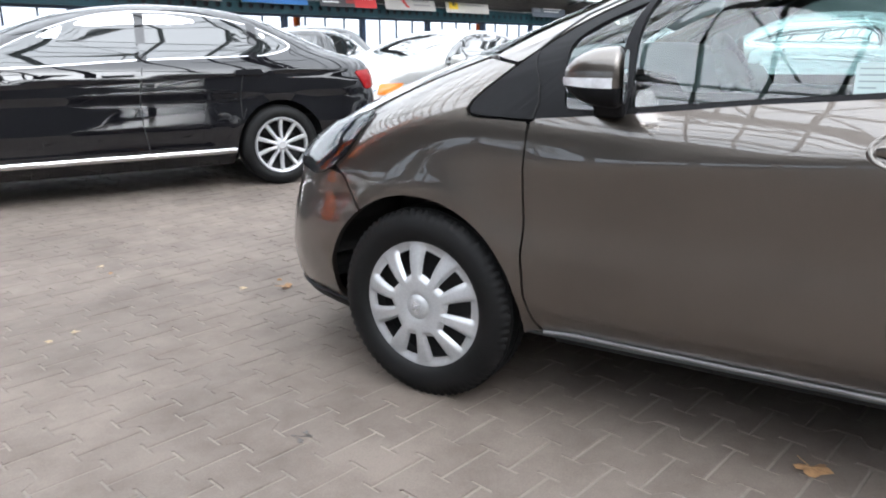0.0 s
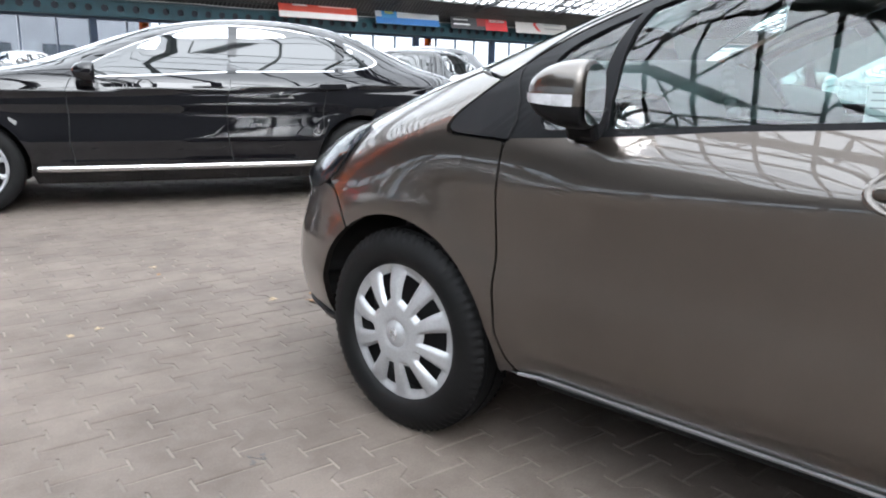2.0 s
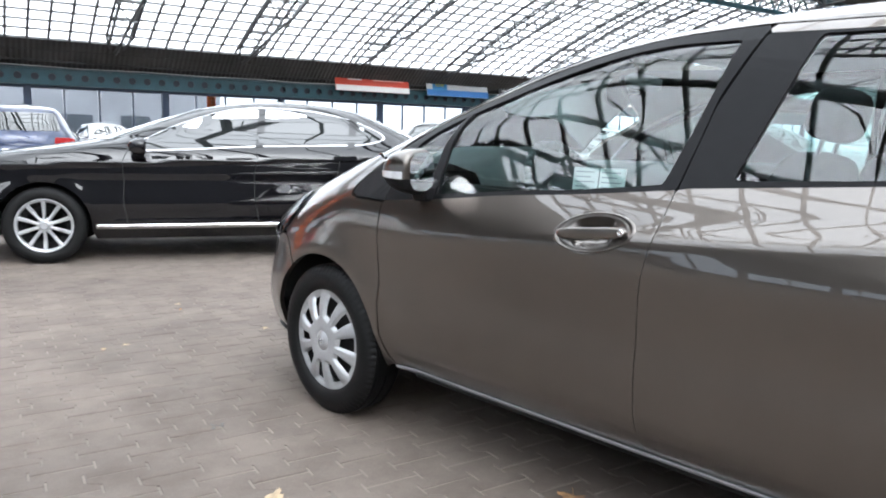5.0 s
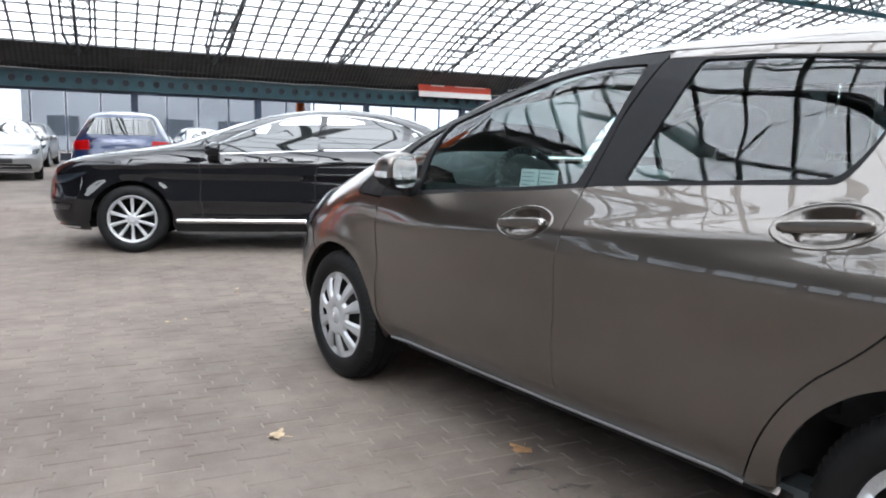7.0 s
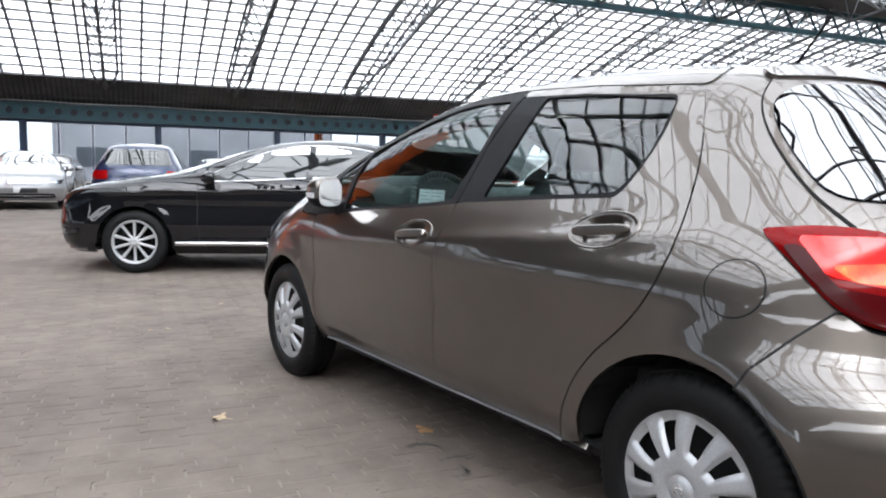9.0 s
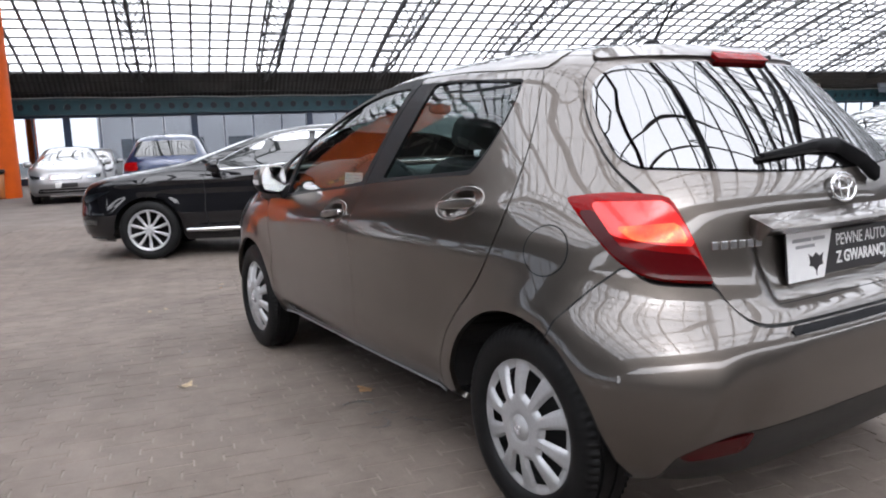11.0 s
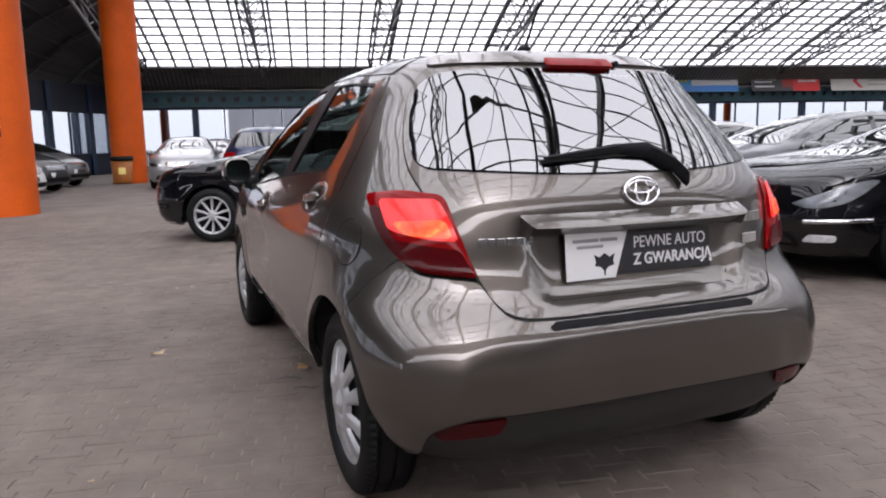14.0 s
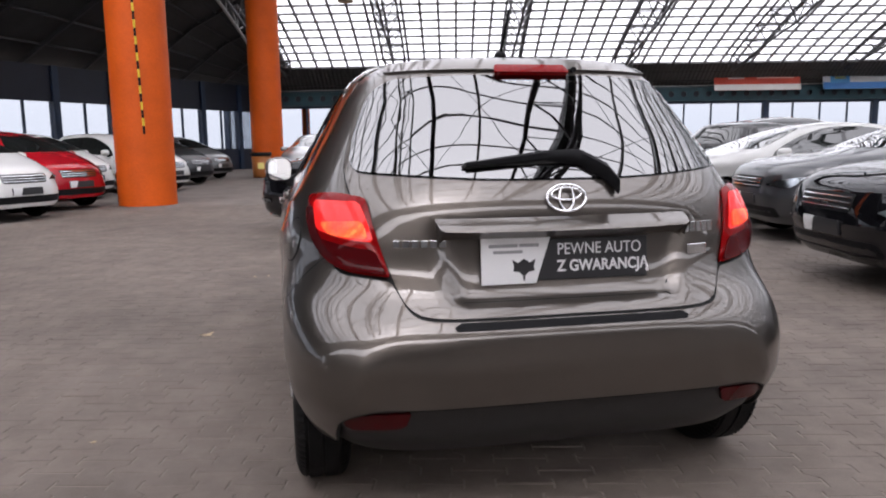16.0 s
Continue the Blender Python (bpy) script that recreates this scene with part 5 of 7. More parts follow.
def bumper_shape(s, z, p):
    x = np.abs(p[:, 0])
    line = 0.575 + 0.36 * (0.613 - z)
    fade = np.clip((z - 0.34) / 0.08, 0, 1) * np.clip((0.60 - z) / 0.12, 0, 1)
    corner = 0.012 * np.where(x > line, np.exp(-np.abs(x - line) / 0.05), np.exp(-np.abs(x - line) / 0.022)) * fade - 0.006 * np.exp(-(((x - line + 0.10) / 0.05) ** 2)) * fade
    return 0.006 * np.exp(-(((z - 0.60) / 0.03) ** 2)) * np.clip((0.45 - x) / 0.2, 0, 1) + corner


car.panel("bumper_gap", car.whole(bmp_l, rm), M["liner"], lift=0.002, gap=-0.003, depth=0.01, step=0.03, shape=bumper_shape)
rbump = car.panel("rear_bumper", car.whole(bmp_l, rm), PAINT, shape=bumper_shape, step=0.018, lift=0.0045, depth=0.03)
dif_l = car.sz([keep((-0.2, -0.58, 0.412), 0.06), keep((-0.57, -0.53, 0.412), 0.05), keep((-0.685, -0.45, 0.38), 0.03), keep((-0.72, -0.38, 0.262), 0.02), keep((-0.69, -0.36, 0.215), 0.02), keep((-0.3, -0.50, 0.225), 0.05)])
M["valance"] = Mat("grey_black_plastic", (0.015, 0.0145, 0.0145), 0.5).vary(20, 0.85, 1.15, 400, 0.05).m
car.panel("bumper_valance", car.whole(dif_l, rm), M["valance"], lift=-0.015, gap=0.0, step=0.05)
refl = car.sz([keep((-0.668, -0.455, 0.345), 0.010), keep((-0.645, -0.48, 0.376), 0.012), keep((-0.475, -0.555, 0.385), 0.008), keep((-0.50, -0.55, 0.330), 0.012), keep((-0.655, -0.47, 0.318), 0.012)])
car.panel("reflector", refl, M["deep_red"], rbump, lift=-0.004, both=True, depth=0.01, step=0.04)
pad = car.sz([keep((-0.35, -0.56, 0.637), 0.01), keep((-0.36, -0.56, 0.616), 0.01)])
car.panel("bumper_pad", car.whole(pad, rm), M["trim"], rbump, lift=0.010, gap=0.0, depth=0.01, step=0.05)
garn = car.sz([keep((-0.40, -0.47, 0.928), 0.006), keep((-0.372, -0.47, 0.888), 0.008)])
car.panel("garnish", car.whole(garn, rm), PAINT, gate, lift=0.008, gap=0.0, depth=0.05, step=0.01, shape=lambda s, z, p: 0.045 * np.clip((0.925 - z) / 0.03, 0, 1))
spo = car.sz([keep((-0.2, -0.06, 1.425), 0.1), keep((-0.46, 0.06, 1.405), 0.02), keep((-0.463, 0.03, 1.375), 0.02), keep((-0.2, -0.11, 1.378), 0.1)])
car.panel("roof_spoiler", car.whole(spo, rm), PAINT, gate, lift=0.022, gap=0.0, depth=0.03, step=0.03, dome=0.008)
stop = car.sz([keep((-0.118, -0.09, 1.382), 0.006), keep((-0.125, -0.1, 1.356), 0.008)])
car.panel("stop_lamp", car.whole(stop, rm), M["red_lens"], gate, lift=0.031, gap=0.0, depth=0.02, step=0.012, dome=0.003)

# filler flap, handles
cap = [(float(-0.117 + 0.0) + 0.068 * math.cos(a), 0.842 + 0.07 * math.sin(a)) for a in np.linspace(0, 2 * math.pi, 45)[:-1]]
capz = car.sz(cap)
car.panel("filler_gap", [(p, 0.0) for p in capz], M["liner"], lift=0.0012, gap=-0.0014, depth=0.002, step=0.05)
car.panel("filler_flap", [(p, 0.0) for p in capz], PAINT, lift=0.0022, gap=0.0026, depth=0.003, step=0.03)
for doors, hy, hz in ((front_doors, 1.233, 0.870), (rear_doors, 0.302, 0.953)):
    for sg, dr in zip((-1, 1), doors):
        hx = float(car.form.half(np.array(hy), np.array(hz)))
        bm = bmesh.new()
        bmesh.ops.create_uvsphere(bm, u_segments=24, v_segments=12, radius=1.0)
        for v in bm.verts:
            c = v.co
            e = [math.copysign(abs(q) ** 0.55, q) for q in c]
            v.co = Vector((e[0] * 0.010 - 0.012 * (1 - (e[1]) ** 2) * 0.5, e[1] * 0.110, e[2] * 0.0155))
        fl = Matrix.Diagonal((1 if sg < 0 else -1, 1, 1, 1))
        bmesh.ops.transform(bm, matrix=fl, verts=bm.verts)
        bmesh.ops.transform(bm, matrix=pose(sg * (hx + 0.009), hy, hz, -6, 0, 0), verts=bm.verts)
        handle_cup(hy, hz, sg, dr)
        h = part("door_handle", bm, PAINT, dr, smooth=70)
        if dr is front_doors[0]:
            v, f = lathe([(0.0, 0.0), (0.003, 0.0), (0.004, -0.002), (0.008, -0.002), (0.0095, 0.0), (0.0095, 0.01)], 20)
            mesh_object("key_lock", [(a + sg * (hx + 0.0185), b + hy - 0.095, c + hz + 0.010) for a, b, c in v], f, M["chrome"], h, smooth=True)
mirror_unit(car, 0.81, 1.89, 1.003, PAINT, M["mirror"], (0.15, 0.145, 0.12), True)
cache = {}
made = wheel_meshes(0.304, 0.205, 0.175, "cover")
for x in (-1, 1):
    for y, track in ((-0.015, 0.728), (2.495, 0.74)):
        put_wheel(car, made, x * track, y, 0.303, cache)

# ---- the other cars ----
SEDAN = [
    (0.18, 0.80, 3.55, -0.93, 3.6, 3.6, 0.7, 0.7),
    (0.30, 0.89, 3.66, -1.02, 3.6, 3.6, 0.7, 0.7),
    (0.50, 0.922, 3.70, -1.06, 3.6, 3.6, 0.7, 0.7),
    (0.65, 0.907, 3.68, -1.06, 3.6, 3.6, 0.7, 0.7),
    (0.78, 0.893, 3.64, -1.05, 3.6, 3.4, 0.65, 0.7),
    (0.85, 0.899, 3.56, -1.045, 3.6, 3.4, 0.65, 0.7),
    (0.92, 0.885, 3.36, -1.04, 3.4, 3.2, 0.6, 0.75),
    (0.97, 0.868, 3.05, -1.03, 2.7, 3.0, 0.7, 0.8),
    (1.00, 0.845, 2.80, -1.00, 2.8, 3.0, 0.65, 0.8),
    (1.03, 0.822, 2.58, -0.92, 3.0, 3.0, 0.6, 0.8),
    (1.06, 0.795, 2.43, -0.76, 3.0, 3.0, 0.6, 0.75),
    (1.10, 0.765, 2.30, -0.62, 3.2, 3.2, 0.6, 0.7),
    (1.20, 0.705, 2.03, -0.40, 3.2, 3.2, 0.6, 0.65),
    (1.30, 0.645, 1.74, -0.17, 3.2, 3.2, 0.6, 0.6),
    (1.37, 0.595, 1.50, 0.03, 3.0, 3.0, 0.6, 0.6),
    (1.41, 0.535, 1.28, 0.22, 2.8, 2.8, 0.6, 0.5),
    (1.435, 0.45, 1.10, 0.42, 2.6, 2.6, 0.45, 0.4),
    (1.45, 0.30, 0.98, 0.60, 2.4, 2.4, 0.3, 0.25),
    (1.456, 0.04, 0.85, 0.74, 2.0, 2.0, 0.1, 0.1),
]
SEDAN_PLAN = ((-1.2, 0.97), (-0.3, 0.985), (0.6, 1.0), (1.6, 1.0), (2.2, 0.99), (2.8, 0.985), (3.8, 0.97))
BASE = {"sedan": (SEDAN, SEDAN_PLAN, 2.79, 0.91, 1.06, 0.913, 1.456), "hatch": (HATCH, HATCH_PLAN, 2.51, 0.83, 0.60, 0.845, 1.50)}
# side windows of the two kinds, in the base's own places
GLASS_SIDE = {
    "sedan": [(((2.12, 0.965), 0.03), ((1.3, 1.005), 0.2), ((0.05, 1.045), 0.1), (-0.18, 1.10), (-0.12, 1.17), (0.15, 1.29), (0.55, 1.355), (0.95, 1.37), (1.35, 1.33), (1.72, 1.20), (1.98, 1.07))],
    "hatch": [(((2.15, 0.93), 0.03), ((1.05, 1.0), 0.1), ((0.31, 1.05), 0.05), (0.24, 1.2), ((0.235, 1.34), 0.03), ((0.93, 1.385), 0.1), (1.25, 1.38), (1.50, 1.32), (1.80, 1.205), (2.0, 1.09))],
}


def saloon_bump(y, z):
    """The sharp shoulder line of the black saloon, its haunches and the flare of its sills."""
    zc = 0.888 + 0.028 * (1.2 - y)
    ends = np.clip((3.25 - y) / 0.4, 0, 1) * np.clip((y + 0.95) / 0.3, 0, 1)
    line = 0.015 * np.where(z > zc, np.exp(-np.abs(z - zc) / 0.055), np.exp(-np.abs(z - zc) / 0.018)) * ends
    belly = 0.010 * np.exp(-(((z - 0.775) / 0.05) ** 2)) * ends
    foot = 0.018 * np.exp(-np.maximum(z - 0.35, 0) / 0.05) * np.clip((y - 0.42) / 0.15, 0, 1) * np.clip((2.37 - y) / 0.15, 0, 1)
    flare = 0
    for wy in (0.0, 2.79):
        flare = flare + 0.004 * np.exp(-(((np.hypot(y - wy, z - 0.326) - 0.40) / 0.05) ** 2)) * np.clip((z - 0.3) / 0.15, 0, 1)
    return line + belly + foot + flare


def other_car(name, kind, where, heading, paint_m, label, wb=None, fo=None, ro=None, w=None, h=None, wheel=(0.32, 0.22, (10, 0.0)), step=0.07, group="", chrome=False, rear=True, front=True, seams=True, rake=None, amber=False, strip=False, lamp=None, bump=None, bowl_m=None):
    """A car on one of the two base forms, stretched to its own size. where: the middle of its rear axle."""
    rows, plan, wb0, fo0, ro0, w0, h0 = BASE[kind]
    wb, fo, ro, w, h = wb or wb0, fo or fo0, ro or ro0, w or w0, h or h0

    def fy(y):
        return y * ro / ro0 if y < 0 else y * wb / wb0 if y < wb0 else wb + (y - wb0) * fo / fo0

    def fz(z):
        return z if z < 0.3 else 0.3 + (z - 0.3) * (h - 0.3) / (h0 - 0.3)

    form = Form([(fz(r[0]), r[1] * w / w0, fy(r[2]), fy(r[3]), *r[4:]) for r in rows], [(fy(a), b) for a, b in plan], (0.55 * wb / wb0, 1.0 * wb / wb0), bump=bump)
    c = Car(name, form, pose(where[0], where[1], 0, 0, 0, heading), step, label=label, category="car", group=group)
    rt, rr, style = wheel
    ar = rt + 0.045
    P = lambda y, z: (fy(y), fz(z))
    zt = fz(1.405 if kind == "hatch" else 1.385)
    # body shell, one side from the middle of the tail to the middle of the nose
    low = 0.21
    sm0, sm1 = c.rear_mid(), c.front_mid()
    left = c.sz([*arc(0.0, rt, ar, 180, 0, 16), *arc(wb, rt, ar, 180, 0, 16)])
    body_l = [((sm0, low), 0.0), (c.sz([(-ar - 0.02, low)])[0], 0.0)] + left[:16] + [(c.sz([(ar + 0.02, low - 0.01)])[0], 0.0), (c.sz([(wb - ar - 0.02, low - 0.01)])[0], 0.0)] + left[16:] + [(c.sz([(wb + ar + 0.02, low)])[0], 0.0), ((sm1, low + 0.02), 0.0), ((sm1, zt), 0.0), ((sm0, zt), 0.0)]
    c.panel("body", body_l, paint_m, both=True, gap=0.0, depth=0.02)
    c.roof("roof", zt, paint_m)
    c.liner(0.2, 0.9, M["liner"], [(0.0, rt, ar), (wb, rt, ar)], 0.05)
    for poly in GLASS_SIDE[kind]:
        pts = c.sz([((fy(p[0][0]), fz(p[0][1])), p[1]) if isinstance(p[0], tuple) else P(*p) for p in poly])
        c.panel("side_window_trim", pts, M["chrome"] if chrome else M["trim"], both=True, lift=0.002, gap=-0.007, depth=0.006)
        c.panel("side_window", pts, M["car_glass"], both=True, lift=0.0045, gap=0.002, depth=0.004, step=0.09)
        for yy in ((1.02, 0.18) if kind == "sedan" else (1.0,)):
            pl = c.sz([((fy(yy + 0.035), fz(1.005)), 0.0), ((fy(yy - 0.035), fz(1.012)), 0.0), ((fy(yy - 0.085), fz(1.36 if yy > 0.5 else 1.28)), 0.0), ((fy(yy - 0.015), fz(1.362 if yy > 0.5 else 1.295)), 0.0)])
            c.panel("pillar", pl, M["gloss_black"], both=True, lift=0.0065, gap=0.0, depth=0.004)
    # windscreen and rear window
    a, b = (1.06, 1.37) if kind == "hatch" else (1.05, 1.36)
    ya, yb = (2.28, 1.66) if kind == "hatch" else (2.22, 1.46)
    ws = [((c.sz([P(ya, a)])[0][0] + 0.06, fz(a)), 0.05), ((c.sz([P(yb, b)])[0][0] + 0.08, fz(b)), 0.05)]
    c.panel("windscreen", c.whole(ws, sm1), M["car_glass"], lift=0.004, depth=0.004, step=0.1)
    if kind == "hatch":
        rwl = [((c.form.back([(-0.50 * w / w0, fz(1.35))])[0][0], fz(1.35)), 0.05), ((c.form.back([(-0.58 * w / w0, fz(1.06))])[0][0], fz(1.06)), 0.05)]
    else:
        rwl = [((c.form.back([(-0.50, fz(1.34))])[0][0], fz(1.34)), 0.05), ((c.form.back([(-0.60, fz(1.09))])[0][0], fz(1.09)), 0.05)]
    c.panel("rear_window", c.whole(rwl, sm0), M["car_glass"], lift=0.004, depth=0.004, step=0.1)
    if seams:
        for yy in ((2.12, 1.03, 0.28) if kind == "sedan" else (2.14, 1.05, 0.15)):
            zb = 0.30 if yy > 0.5 else 0.64
            sm = c.sz([((fy(yy), fz(0.96)), 0.0), ((fy(yy + 0.04), fz(0.75)), 0.0), ((fy(yy + 0.04), fz(0.55)), 0.0), ((fy(yy), zb), 0.0), ((fy(yy) + 0.006, zb), 0.0), ((fy(yy + 0.04) + 0.006, fz(0.55)), 0.0), ((fy(yy + 0.04) + 0.006, fz(0.75)), 0.0), ((fy(yy) + 0.006, fz(0.96)), 0.0)])
            c.panel("door_gap", sm, M["liner"], both=True, lift=0.001, gap=0.0, depth=0.002, step=0.2)
        for yy in (1.2, 0.25):
            hd = c.sz([(P(yy + 0.11, 0.90), 0.01), (P(yy - 0.11, 0.905), 0.01), (P(yy - 0.11, 0.93), 0.01), (P(yy + 0.11, 0.925), 0.01)])
            c.panel("door_handle", hd, paint_m, both=True, lift=0.03, gap=0.0, depth=0.012, dome=0.006, step=0.03)
    if strip:
        st = c.sz([((fy(2.39), 0.300), 0.005), ((fy(0.38), 0.300), 0.005), ((fy(0.38), 0.334), 0.005), ((fy(2.39), 0.334), 0.005)])
        c.panel("sill_strip", st, M["chrome"], both=True, lift=0.024, gap=0.0, depth=0.03, dome=0.009, step=0.008, label="bright chrome sill strip")
    k = w / w0
    if front:
        hl = []
        for xx, zz, rr_ in ((-0.84, 0.76, 0.03), (-0.55, 0.70, 0.03), (-0.45, 0.64, 0.03), (-0.78, 0.62, 0.05)):
            hl.append(((c.form.back([(xx * k * (0.93 if kind == "hatch" else 1.0), fz(zz))], 1)[0][0], fz(zz)), rr_))
        if lamp:
            hl = c.sz([((wb + a_, b_), r_) for a_, b_, r_ in lamp])
        c.panel("headlamp_bowl", hl, bowl_m or (M["lamp_white"] if lamp else M["lamp_silver"]), both=True, lift=0.003, gap=0.006, step=0.06)
        c.panel("headlamp", hl, M["clear_lens"], both=True, lift=0.012, dome=0.005, step=0.05, label="clear headlamp lens")
        gr = [((c.form.back([(-0.38 * k, fz(0.74))], 1)[0][0], fz(0.74)), 0.02), ((c.form.back([(-0.36 * k, fz(0.60))], 1)[0][0], fz(0.60)), 0.03)]
        c.panel("grille", c.whole(gr, sm1), M["trim"], lift=0.004, gap=0.0, step=0.1)
        for zz in (0.63, 0.67, 0.71):
            sl = [((c.form.back([(-0.36 * k, fz(zz))], 1)[0][0], fz(zz) + 0.006), 0.003), ((c.form.back([(-0.36 * k, fz(zz))], 1)[0][0], fz(zz) - 0.006), 0.003)]
            c.panel("grille_slat", c.whole(sl, sm1), M["chrome"], lift=0.012, gap=0.0, depth=0.008, step=0.1)
        ib = [((c.form.back([(-0.62 * k, 0.40)], 1)[0][0], 0.40), 0.03), ((c.form.back([(-0.66 * k, 0.29)], 1)[0][0], 0.29), 0.03)]
        c.panel("bumper_intake", c.whole(ib, sm1), M["trim"], lift=0.004, gap=0.0, step=0.1)
        pl = [((c.form.back([(-0.26, 0.52)], 1)[0][0], 0.53), 0.006), ((c.form.back([(-0.26, 0.42)], 1)[0][0], 0.42), 0.006)]
        np_ = c.panel("number_plate", c.whole(pl, sm1), M["plate_black"], lift=0.015, gap=0.0, step=0.1)
        q = [(c.form.back([(xx, zz)], 1)[0][0], zz) for xx, zz in ((-0.25, 0.535), (-0.09, 0.535), (-0.13, 0.42), (-0.25, 0.42))]
        c.panel("white_field", [((2 * sm1 - a_, b_), 0.004) for a_, b_ in q], M["plate_white"], np_, lift=0.018, gap=0.0, depth=0.003, step=0.1)
    if amber:
        am = []
        for xx, zz in ((-0.88, 0.75), (-0.80, 0.75), (-0.80, 0.61), (-0.88, 0.61)):
            am.append(((c.form.back([(xx * k, fz(zz))], 1)[0][0], fz(zz)), 0.02))
        c.panel("indicator", am, M["amber_lens"], both=True, lift=0.02, dome=0.006, step=0.05, label="amber indicator lens")
    if rear:
        tl = []
        top = 0.97 if kind == "hatch" else 0.93
        for xx, zz, rr_ in ((-0.86, top - 0.02, 0.03), (-0.55, top, 0.03), (-0.53, top - 0.16, 0.03), (-0.84, top - 0.18, 0.03)):
            tl.append(((c.form.back([(xx * k * (0.9 if kind == "hatch" else 0.97), fz(zz))])[0][0], fz(zz)), rr_))
        c.panel("tail_lamp", tl, M["red_lens"], both=True, lift=0.012, dome=0.006, step=0.05, label="red tail lamp")
        pl = [((c.form.back([(-0.26, 0.75)])[0][0], fz(0.78)), 0.006), ((c.form.back([(-0.26, 0.66)])[0][0], fz(0.67)), 0.006)]
        c.panel("number_plate", c.whole(pl, sm0), M["plate_white"], lift=0.01, gap=0.0, step=0.1)
        va = [((c.form.back([(-0.6 * k, 0.36)])[0][0], 0.36), 0.03), ((c.form.back([(-0.6 * k, 0.25)])[0][0], 0.25), 0.03)]
        c.panel("bumper_valance", c.whole(va, sm0), M["trim"], lift=0.004, gap=0.0, step=0.1)
    hx = float(form.half(np.array(fy(2.03)), np.array(fz(0.98))))
    mirror_unit(c, hx + 0.03, fy(2.0), fz(1.0), paint_m, M["mirror"], (0.2, 0.15, 0.11))
    key = (rt, rr, style)
    if key not in WHEELS:
        WHEELS[key] = (wheel_meshes(rt, rr, 0.2, style, False), {})
    md, ca = WHEELS[key]
    hw = w - 0.125
    for x in (-hw, hw):
        for y in (0.0, wb):
            put_wheel(c, md, x, y, rt, ca)
    return c


WHEELS = {}
M["car_glass"] = Mat("dark_car_glass", (0.012, 0.014, 0.014), 0.03, 0.0, **{"Specular IOR Level": 0.6, "Coat Weight": 1.0, "Coat Roughness": 0.0, "Coat IOR": 1.55}).m

saloon = other_car("saloon_car", "sedan", (2.25, 6.40), 64.1, M["black_paint"], "glossy black four-door saloon with chrome window trim and ten-spoke wheels", fo=0.85, wheel=(0.326, 0.228, (10, 0.0)), step=0.024, chrome=True, strip=True, bump=saloon_bump, bowl_m=M["lamp_inside"], lamp=((0.34, 0.775, 0.02), (0.55, 0.755, 0.06), (0.74, 0.715, 0.04), (0.77, 0.65, 0.03), (0.58, 0.655, 0.05)))
# its fog lamps and the bright lip of its bumper
lip = saloon.sz([((3.27, 0.238), 0.003), ((3.55, 0.240), 0.003), ((3.55, 0.256), 0.003), ((3.27, 0.254), 0.003)])
saloon.panel("bumper_lip", lip, M["chrome"], both=True, lift=0.01, gap=0.0, depth=0.01, step=0.05)
for nm, mt, pts, lf_ in (("fog_lamp", "clear_lens", ((-0.86, 0.46), (-0.72, 0.47), (-0.72, 0.41), (-0.84, 0.41)), 0.02), ("fog_lamp_bowl", "lamp_silver", ((-0.86, 0.46), (-0.72, 0.47), (-0.72, 0.41), (-0.84, 0.41)), 0.008)):
    saloon.panel(nm, [((saloon.form.back([(x, z)], 1)[0][0], z), 0.006) for x, z in pts], M[mt], both=True, lift=lf_, gap=0.0, depth=0.01, step=0.04)
other_car("saloon_car", "sedan", (7.5, 6.75), 84, M["beige_paint"], "old pale silver saloon with amber indicators", wb=2.66, fo=0.78, ro=0.98, w=0.84, h=1.38, wheel=(0.31, 0.2, (8, 0.0)), amber=True, rear=False)
other_car("saloon_car", "sedan", (7.9, 4.46), 78.5, M["dark_grey_paint"], "dark grey saloon parked in the row", wb=2.81, fo=0.8, ro=1.0, w=0.905, h=1.43, wheel=(0.325, 0.225, (5, 0.0)), rear=False)
black = other_car("saloon_car", "sedan", (6.9, 1.75), 78.5, M["black_paint"], "glossy black saloon with chrome bumper strip and five-spoke wheels", wb=2.73, fo=1.0, ro=1.0, w=0.905, h=1.45, wheel=(0.325, 0.235, (5, 0.0)), step=0.055, rear=False, lamp=((0.34, 0.80, 0.03), (0.50, 0.80, 0.1), (0.80, 0.70, 0.05), (0.93, 0.62, 0.03), (0.86, 0.575, 0.05), (0.62, 0.61, 0.1)))
st = black.sz([((3.17, 0.485), 0.004), ((3.62, 0.475), 0.004), ((3.62, 0.503), 0.004), ((3.17, 0.510), 0.004)])
fog = black.sz([((3.42, 0.33), 0.02), ((3.60, 0.33), 0.02), ((3.58, 0.39), 0.02), ((3.42, 0.385), 0.02)])
black.panel("fog_lamp", fog, M["lamp_white"], both=True, lift=0.006, gap=0.0, depth=0.01, dome=0.004, step=0.03, label="clear fog lamp")
black.panel("bumper_strip", st, M["chrome"], both=True, lift=0.02, gap=0.0, depth=0.02, dome=0.006, step=0.01, label="bright chrome bumper strip")
other_car("hatchback_car", "hatch", (6.6, -0.75), 78.5, M["black_paint"], "black hatchback parked at the end of the row", wb=2.6, fo=0.85, ro=0.7, w=0.88, h=1.5, wheel=(0.32, 0.22, (5, 0.0)), rear=False)
other_car("crossover_car", "hatch", (1.15, 14.45), -18, M["blue_paint"], "dark blue crossover with red tail lamps", wb=2.65, fo=0.95, ro=0.78, w=0.90, h=1.60, wheel=(0.345, 0.23, (10, 0.0)), front=False)
